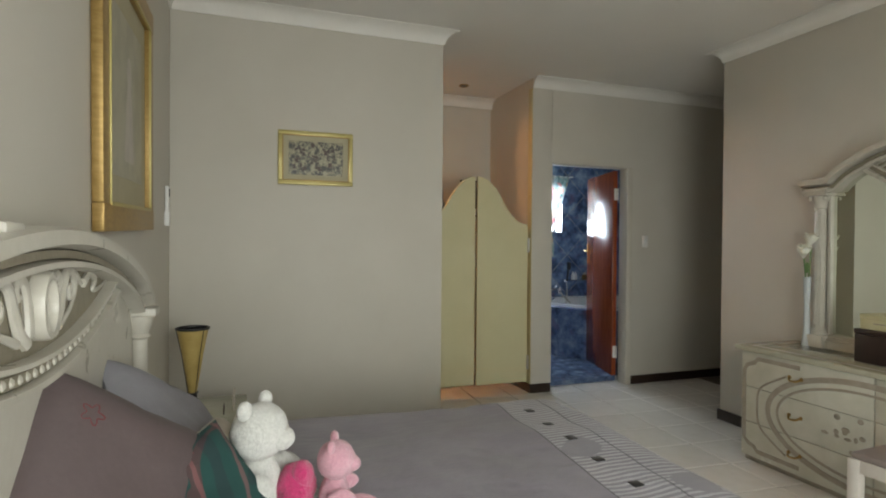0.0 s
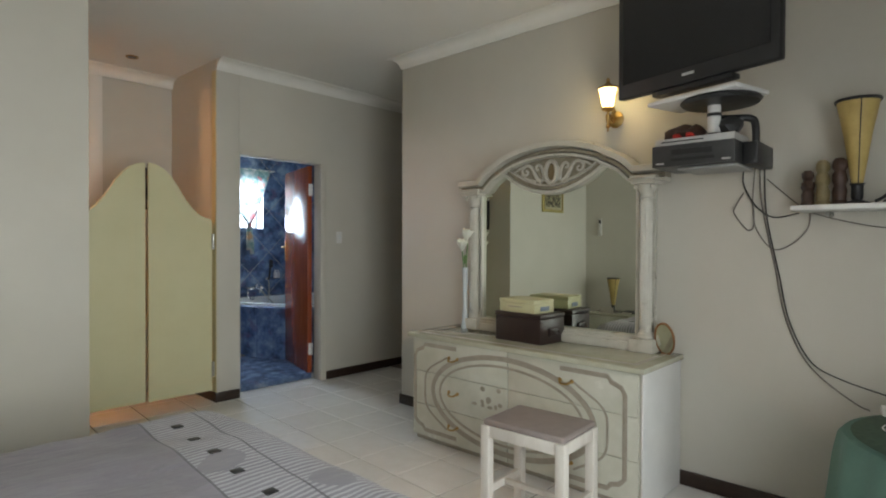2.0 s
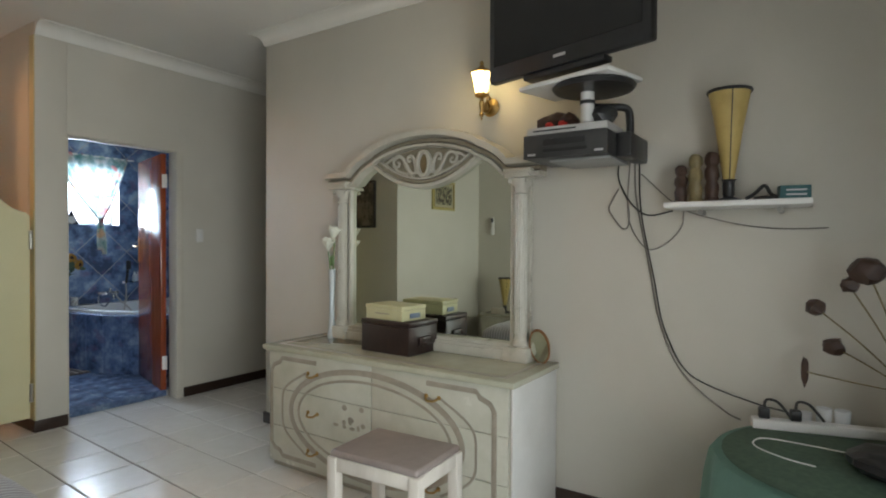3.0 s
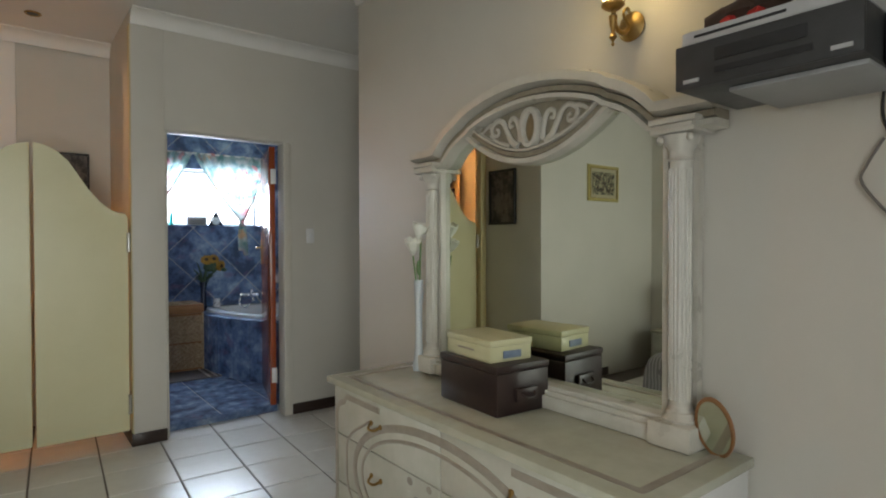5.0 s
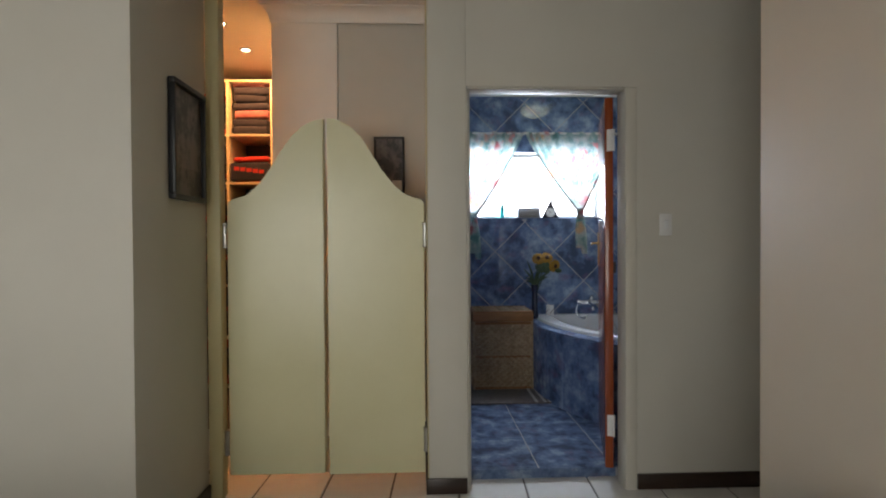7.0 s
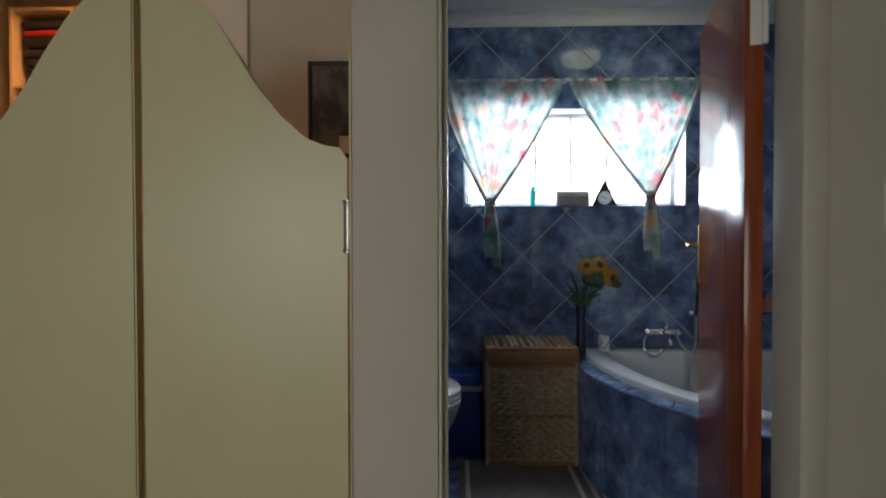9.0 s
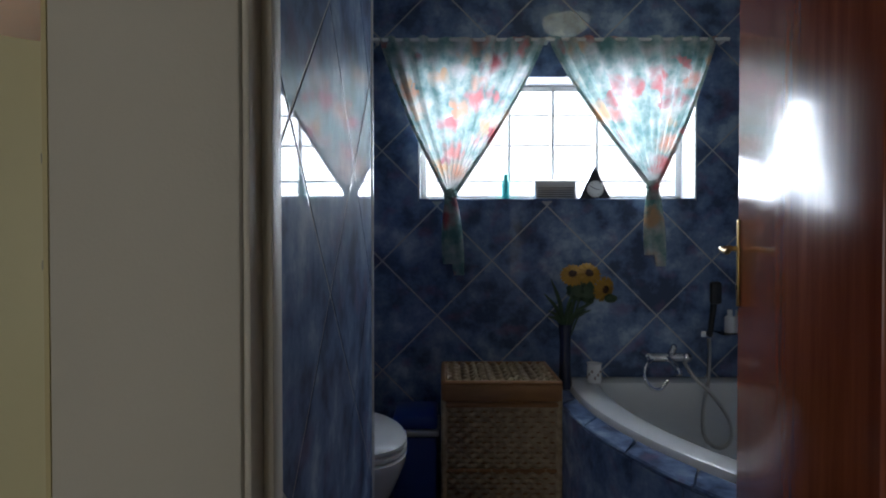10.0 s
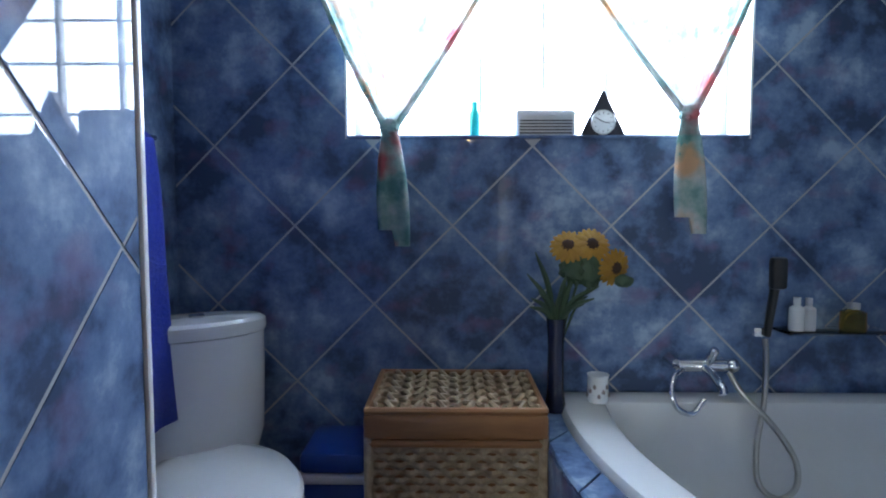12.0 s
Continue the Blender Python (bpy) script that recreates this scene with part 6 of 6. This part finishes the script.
# mixer tap, hand shower, hose
tp = thing("bath_mixer", "chrome wall-mounted bath mixer with hose", "tap", (3.41, 6.5, 0.76))
part("body", b_tube([(3.32, 6.495, 0.755), (3.47, 6.495, 0.755)], 0.021, 14), M_CHROME, tp)
for x in (3.325, 3.465):
    part("rosette", b_tube([(x, 6.556, 0.755), (x, 6.50, 0.755)], [0.03, 0.018], 16), M_CHROME, tp)
part("lever", b_tube(curve([(3.415, 6.49, 0.765), (3.42, 6.475, 0.79), (3.425, 6.465, 0.815)], 5), [0.016] * 5 + [0.014] * 5 + [0.009], 10), M_CHROME, tp)
part("spout", b_tube(curve([(3.40, 6.475, 0.75), (3.40, 6.43, 0.745), (3.40, 6.37, 0.725), (3.40, 6.355, 0.705)], 5), 0.014, 10), M_CHROME, tp)
part("handle_cap", b_ball((3.49, 6.49, 0.755), (0.025, 0.024, 0.024), None, 2), M_CHROME, tp)
part("loop", b_tube(curve([(3.33, 6.48, 0.745), (3.295, 6.45, 0.73), (3.275, 6.42, 0.69), (3.29, 6.41, 0.645), (3.34, 6.42, 0.625), (3.385, 6.44, 0.66)], 6), 0.009, 10), M_CHROME, tp)
part("hose", b_tube(curve([(3.47, 6.47, 0.74), (3.50, 6.44, 0.68), (3.57, 6.40, 0.60), (3.63, 6.38, 0.50), (3.63, 6.37, 0.42), (3.58, 6.37, 0.385), (3.52, 6.37, 0.43), (3.52, 6.39, 0.53), (3.56, 6.43, 0.66), (3.585, 6.47, 0.78), (3.59, 6.49, 0.84)], 8), 0.0085, 10), M_STEEL, tp, "ribbed steel shower hose")
hs = thing("hand_shower", "dark hand shower in a chrome wall holder", "hand shower", (3.6, 6.5, 0.87))
part("holder", b_box(3.555, 3.61, 6.49, 6.556, 0.845, 0.875, 0.005), M_CHROME, hs)
part("handle", b_tube([(3.592, 6.485, 0.85), (3.602, 6.47, 1.0), (3.604, 6.462, 1.085)], [0.011, 0.014, 0.018], 12), M_BLACK, hs)
part("head", b_box(3.58, 3.628, 6.44, 6.475, 1.0, 1.10, 0.012), M_BLACK, hs)
gs = thing("glass_shelf", "clear glass bath shelf with chrome brackets", "shelf", (3.86, 6.5, 0.865))
part("plate", b_box(3.64, 4.10, 6.44, 6.555, 0.860, 0.867, 0.002), M_GLASS, gs)
for x in (3.68, 4.05):
    part("bracket", b_box(x, x + 0.02, 6.51, 6.557, 0.848, 0.860, 0.003), M_CHROME, gs)
for x, mt, r, h, lab in ((3.685, M_CERAMIC, 0.022, 0.09, "white plastic bottle on the glass shelf"), (3.722, M_STRIPE, 0.020, 0.088, "pale plastic bottle on the glass shelf"), (3.86, M_AMBER, 0.035, 0.075, "amber bath oil bottle on the glass shelf"), (4.0, M_PINKB, 0.025, 0.09, "pink bottle on the glass shelf")):
    bo = thing("bottle", lab, "bottle", (x, 6.49, 0.868), "bath bottles")
    part("glass", b_lathe([(0.0, 0.0), (r, 0.0), (r * 1.04, 0.01), (r, h * 0.78), (r * 0.4, h * 0.88), (r * 0.4, h * 0.92), (0.0, h * 0.92)], (x, 6.49, 0.868), 18), mt, bo)
    part("cap", b_lathe([(0.0, h * 0.90), (r * 0.5, h * 0.90), (r * 0.5, h * 1.15), (0.0, h * 1.16)], (x, 6.49, 0.868), 14), M_SILVER if mt is M_AMBER else mt, bo)

# sunflowers, mug
sf = thing("sunflower_vase", "navy vase of yellow silk sunflowers", "vase", (2.925, 6.43, 0.628))
part("vase", b_lathe([(0.0, 0.0), (0.032, 0.0), (0.034, 0.01), (0.026, 0.06), (0.024, 0.2), (0.030, 0.285), (0.026, 0.285), (0.02, 0.2), (0.0, 0.05)], (2.925, 6.43, 0.630), 20), M_NAVY, sf)
random.seed(3)
for k, (x, z, y, tx, tz) in enumerate(((2.96, 1.135, 6.44, -15, 35), (3.03, 1.14, 6.43, 5, 30), (3.095, 1.07, 6.41, 25, -8), (2.99, 1.06, 6.45, 0, 0))):
    st = part("stem", b_tube(curve([(2.925, 6.43, 0.80), (2.94 + (x - 2.94) * 0.4, 6.435, 0.98), (x, y + 0.02, z - 0.01)], 6), 0.004, 6), M_LEAF, sf)
    m = pose(x, y, z, 90 - tz, 0, tx) @ Matrix.Diagonal((0.88, 0.88, 0.88, 1))
    if k < 3:
        b = None
        for j in range(20):
            a = 2 * math.pi * j / 20
            q = Matrix.Rotation(a, 4, "Z") @ pose(0.042, 0, -0.004 * (j % 2), 0, 12 + 10 * random.random(), 0)
            b = b_ball((0, 0, 0), (0.026, 0.010, 0.0025), b, 2, 0.0, m @ q)
        part("petals", b, M_PETAL, st)
        part("flower_heart", b_ball((0, 0, 0.002), (0.025, 0.025, 0.010), None, 2, 0.0, m), M_SEED, st)
    else:
        part("bud", b_ball((x, y, z), (0.05, 0.04, 0.045), None, 3, 0.35), M_LEAF, st)
for k in range(14):
    a = random.uniform(-2.2, 2.2)
    h = random.uniform(0.92, 1.12)
    dx = random.uniform(-0.09, 0.11)
    pts = curve([(2.925, 6.43, 0.88), (2.925 + dx * 0.4, 6.43 - 0.01 * a, 0.5 * (0.88 + h) + 0.02), (2.925 + dx, 6.43 - 0.03 * a, h)], 4)
    part("leaf", b_tube(pts, [0.002 + 0.007 * math.sin(math.pi * j / (len(pts) - 1)) for j in range(len(pts))], 5), M_LEAF, sf)
b = b_ball((3.02, 6.42, 1.06), (0.035, 0.02, 0.05), None, 3, 0.4)
b_ball((3.12, 6.41, 1.03), (0.028, 0.016, 0.02), b, 2, 0.3)
part("leaves", b, M_LEAF, sf)
mg = thing("tumbler", "white ceramic tumbler with brown pattern on the bath rim", "tumbler", (3.06, 6.45, 0.652))
part("cup", b_lathe([(0.0, 0.0), (0.030, 0.0), (0.033, 0.01), (0.031, 0.075), (0.034, 0.085), (0.030, 0.085), (0.027, 0.012), (0.0, 0.01)], (3.06, 6.45, 0.652), 20), M_CERAMIC, mg)
for k in range(7):
    a = math.radians(190 + 24 * k)
    part("pattern_dot", b_ball((3.06 + 0.0325 * math.cos(a), 6.45 + 0.0325 * math.sin(a), 0.690 + 0.014 * ((k % 3) - 1)), (0.006, 0.006, 0.008), None, 1), M_SEAT, mg)

# rug
rg = thing("bath_rug", "grey brown bath rug with pale stripes", "rug", (2.6, 6.05, BF))
b = b_box(2.24, 3.02, 5.80, 6.24, BF + 0.001, BF + 0.013, 0.004)
part("rug_body", b, M_RUG, rg)
for x in (2.27, 2.80, 2.86, 2.90):
    part("stripe", b_box(x, x + 0.022, 5.802, 6.238, BF + 0.0125, BF + 0.0155, 0.001), M_RUGW, rg)

# window sill things
rd = thing("radio", "silver grey radio with ribbed front on the sill", "radio", (2.918, 6.63, 1.481))
part("case", b_box(2.815, 3.015, 6.60, 6.66, 1.481, 1.575, 0.016, seg=3), M_SILVER, rd)
for k in range(5):
    part("rib", b_box(2.83, 3.0, 6.597, 6.60, 1.492 + 0.010 * k, 1.496 + 0.010 * k), M_GREYP, rd)
part("scale_plate", b_box(2.84, 2.99, 6.597, 6.6, 1.55, 1.56), M_STRIPE, rd)
ck = thing("mantel_clock", "black triangular clock with white round dial", "clock", (3.10, 6.63, 1.481))
mx = Matrix(((0, 1, 0, 0), (1, 0, 0, 0), (0, 0, 1, 0), (0, 0, 0, 1)))
b = b_plate([(3.025, 1.481), (3.178, 1.481), (3.1015, 1.638)], 6.60, 6.645, None, mx)
bmesh.ops.bevel(b, geom=b.edges[:], offset=0.004, segments=2, affect="EDGES")
part("case", b, M_CLOCK, ck)
dl = part("dial", b_lathe([(0.0, 0.0), (0.036, 0.0), (0.036, 0.004), (0.0, 0.005)], (0, 0, 0), 26, None, pose(3.1015, 6.600, 1.528, 90)), M_CERAMIC, ck, "white dial")
part("dial_rim", b_tube([(3.1015 + 0.037 * math.cos(a), 6.597, 1.528 + 0.037 * math.sin(a)) for a in [2 * math.pi * k / 28 for k in range(29)]], 0.003, 6), M_SILVER, ck)
for a, l in ((2.6, 0.028), (-0.15, 0.020)):
    part("hand_pointer", b_tube([(3.1015, 6.594, 1.528), (3.1015 + l * math.cos(a), 6.594, 1.528 + l * math.sin(a))], 0.0016, 5), M_BLACK, dl)
for k in range(12):
    a = 2 * math.pi * k / 12
    part("hour_mark", b_box(-0.001, 0.001, 6.5935, 6.595, 0.027, 0.032, 0, None, Matrix.Translation((3.1015, 0, 1.528)) @ Matrix.Rotation(a, 4, "Y")), M_BLACK, dl)
sbt = thing("soap_bottle", "turquoise plastic bottle on the window sill", "bottle", (2.685, 6.66, 1.481))
part("body", b_lathe([(0.0, 0.0), (0.020, 0.0), (0.022, 0.08), (0.012, 0.10), (0.012, 0.125), (0.0, 0.126)], (2.685, 6.66, 1.481), 16), M_GREENB, sbt)
rod = thing("curtain_rod", "white painted curtain rod above the bathroom window", "curtain rod", (2.86, 6.5, 2.2))
part("rod", b_tube([(2.06, 6.50, 2.196), (3.68, 6.50, 2.196)], 0.008, 10), M_WHITE, rod)
for x in (2.08, 2.857, 3.66):
    part("bracket", b_box(x - 0.008, x + 0.008, 6.495, 6.557, 2.19, 2.206, 0.002), M_WHITE, rod)


def tied_curtain(x0, x1, xk, zk, flip):
    """A café curtain gathered into a knot, with its tail below."""
    t = thing("curtain", "thin floral curtain tied in a knot", "curtain", ((x0 + x1) / 2, 6.5, 2.2), "bathroom curtains")
    n, rows = 60, []
    zt = 2.205
    for j in range(31):
        q = j / 30
        z = zt + (zk - zt) * q
        e = q ** 1.12
        a = x0 + (xk - 0.022 - x0) * e + (-0.010) * math.sin(math.pi * q)
        c = x1 + (xk + 0.022 - x1) * e + 0.010 * math.sin(math.pi * q)
        row = []
        for i in range(n + 1):
            u = i / n
            amp = 0.014 * (1 - 0.3 * q)
            y = 6.494 + amp * math.sin(2 * math.pi * (9 * u + 0.4 * math.sin(6 * u + 2 * q)) + flip) * (0.5 + 0.5 * min(1, 4 * u * (1 - u) + 0.4)) - 0.012 * q
            zz = z + 0.006 * math.sin(31 * u + flip) * (j < 2) - 0.035 * math.sin(math.pi * u) * q * (1 - q)
            row.append((a + (c - a) * u, y, zz))
        rows.append(row)
    pan = part("panel", b_rings(rows, False, False), M_CURT, t)
    for i in (0, n):
        part("hem", b_tube([r[i] for r in rows], [0.005 + 0.006 * k / 30 for k in range(31)], 7), M_CURT, pan, "rolled hem")
    part("knot", b_ball((xk, 6.475, zk - 0.012), (0.030, 0.026, 0.026), None, 3, 0.35), M_CURT, t)
    for s, l, w in ((-1, 0.30, 0.017), (1, 0.35, 0.019)):
        rr = []
        for j in range(12):
            q = j / 11
            z = zk - 0.025 - l * q
            cxx = xk + s * (0.006 + 0.020 * q) + 0.012 * q
            ww = 0.014 + w * math.sin(math.pi * min(q * 0.75 + 0.1, 1))
            rr.append([(cxx + ww * math.cos(b_), 6.474 + 0.012 * math.sin(b_) + 0.004 * math.sin(3 * b_ + s), z) for b_ in [2 * math.pi * k / 18 for k in range(18)]])
        part("tail", b_rings(rr), M_CURT, t)
    return t


tied_curtain(2.10, 2.845, 2.418, 1.505, 0.0)
tied_curtain(2.865, 3.62, 3.328, 1.545, 1.3)


# ---- tiles, laid last ----
def clip_rect(poly, u0, u1, v0, v1):
    for axis, lim, keep_less in ((0, u0, False), (0, u1, True), (1, v0, False), (1, v1, True)):
        out = []
        for k in range(len(poly)):
            p, q = poly[k - 1], poly[k]
            pi, qi = (p[axis] <= lim) == keep_less or p[axis] == lim, (q[axis] <= lim) == keep_less or q[axis] == lim
            if pi != qi:
                s = (lim - p[axis]) / (q[axis] - p[axis])
                out.append((p[0] + s * (q[0] - p[0]), p[1] + s * (q[1] - p[1])))
            if qi:
                out.append(q)
        poly = out
        if len(poly) < 3:
            return []
    return poly


def diagonal_tiles(rects, u_at, v_at, half, gap, put, parent):
    """Square tiles set on their corners, clipped to rectangles of a wall."""
    for (u0, u1, v0, v1) in rects:
        for i in range(-14, 15):
            for j in range(-14, 15):
                if (i + j) % 2:
                    continue
                cu, cv = u_at + i * half, v_at + j * half
                if cu + half < u0 or cu - half > u1 or cv + half < v0 or cv - half > v1:
                    continue
                h = half - gap
                poly = clip_rect([(cu, cv - h), (cu + h, cv), (cu, cv + h), (cu - h, cv)], u0, u1, v0, v1)
                if len(poly) < 3:
                    continue
                area = 0.5 * abs(sum(poly[k - 1][0] * poly[k][1] - poly[k][0] * poly[k - 1][1] for k in range(len(poly))))
                if area < 0.0008:
                    continue
                bm = bmesh.new()
                mid = (sum(p[0] for p in poly) / len(poly), sum(p[1] for p in poly) / len(poly))
                lo = [bm.verts.new(put(*p, 0.0)) for p in poly]
                mi = [bm.verts.new(put(*p, 0.0085)) for p in poly]
                hi = [bm.verts.new(put(p[0] + (mid[0] - p[0]) * 0.012, p[1] + (mid[1] - p[1]) * 0.012, 0.010)) for p in poly]
                n = len(poly)
                for a, c in ((lo, mi), (mi, hi)):
                    for k in range(n):
                        bm.faces.new((a[k - 1], a[k], c[k], c[k - 1]))
                bm.faces.new(hi)
                part("tile", bm, M_BLUE, parent, smooth=False)


tiles_n = structure("wall_tiles_north", b_box(1.716, 1.72, 6.5619, 6.57, 0.0, 0.05), M_BGROUT, "blue cloudy wall tiles set diagonally")
diagonal_tiles([(1.714, 2.269, BF, CB), (3.557, 4.45, BF, CB), (2.269, 3.557, BF, 1.47), (2.269, 3.557, 2.045, CB)], 2.355 + 0.2562, 0.935, 0.2562, 0.0048, lambda u, v, d: (u, 6.5620 - 0.15 * d, v), tiles_n)
tiles_p = structure("wall_tiles_partition", b_box(2.1800, 2.1887, 4.62, 4.63, 0.0, 0.05), M_BGROUT, "blue cloudy partition tiles set diagonally")
diagonal_tiles([(4.616, 5.480, BF, CB)], 5.187 + 0.2562, 1.447, 0.2562, 0.0045, lambda u, v, d: (2.1905 + 0.15 * d, u, v), tiles_p)


def tile_mesh(name, w, h, mat, bev=0.004, th=0.010):
    b = b_box(-w / 2, w / 2, -h / 2, h / 2, -th, 0.0)
    bmesh.ops.bevel(b, geom=[e for e in b.edges if all(v.co.z > -0.001 for v in e.verts)], offset=bev, segments=1, affect="EDGES")
    me = bpy.data.meshes.new(name)
    b.to_mesh(me)
    b.free()
    me.materials.append(mat)
    return me


random.seed(11)
fl = bpy.data.objects["floor"]
S, ROT = 0.337, radians(-3.2)
me = tile_mesh("floor_tile", S - 0.0085, S - 0.0085, M_TILE, 0.003)
ca, sa = math.cos(ROT), math.sin(ROT)
for i in range(-13, 10):
    for j in range(-17, 9):
        u, v = (i + 0.5) * S, (j + 0.5) * S
        x, y = 2.462 + ca * u - sa * v, 4.095 + sa * u + ca * v
        room = -0.80 < x < 3.15 and -0.80 < y < 3.45
        passage = 0.9 < x < 3.9 and 3.45 <= y < 4.78
        closet = 0.2 < x < 2.05 and 4.78 <= y < 5.40
        if not (room or passage or closet) or (-0.5 < x < 0.8 and 0.8 < y < 2.2) or (2.2 < x < 3.0 and y > 4.9):
            continue
        ob = new("tile", me)
        ob.matrix_basis = pose(x, y, FZ + random.uniform(-0.0004, 0.0004), random.uniform(-0.06, 0.06), random.uniform(-0.06, 0.06), math.degrees(ROT))
        ob.parent = fl
me = tile_mesh("bath_floor_tile", 0.394, 0.394, M_BLUEF)
flb = bpy.data.objects["floor_bath"]
for i in range(7):
    for j in range(5):
        x, y = 2.0 + 0.4 * i - 0.02, 4.893 + 0.4 * j
        if x < 4.4 and (x > 2.1 or y > 5.6):
            ob = new("tile", me)
            ob.matrix_basis = pose(x, y, BF)
            ob.parent = flb
me = tile_mesh("step_tile", 0.394, 0.028, M_BLUEF)
for i in range(1, 4):
    ob = new("tile", me)
    ob.matrix_basis = pose(2.0 + 0.4 * i - 0.02, 4.679, BF)
    ob.parent = flb
part("step_riser", b_box(2.196, 2.985, 4.655, 4.6645, 0.0, BF - 0.002), M_BLUEF, flb)
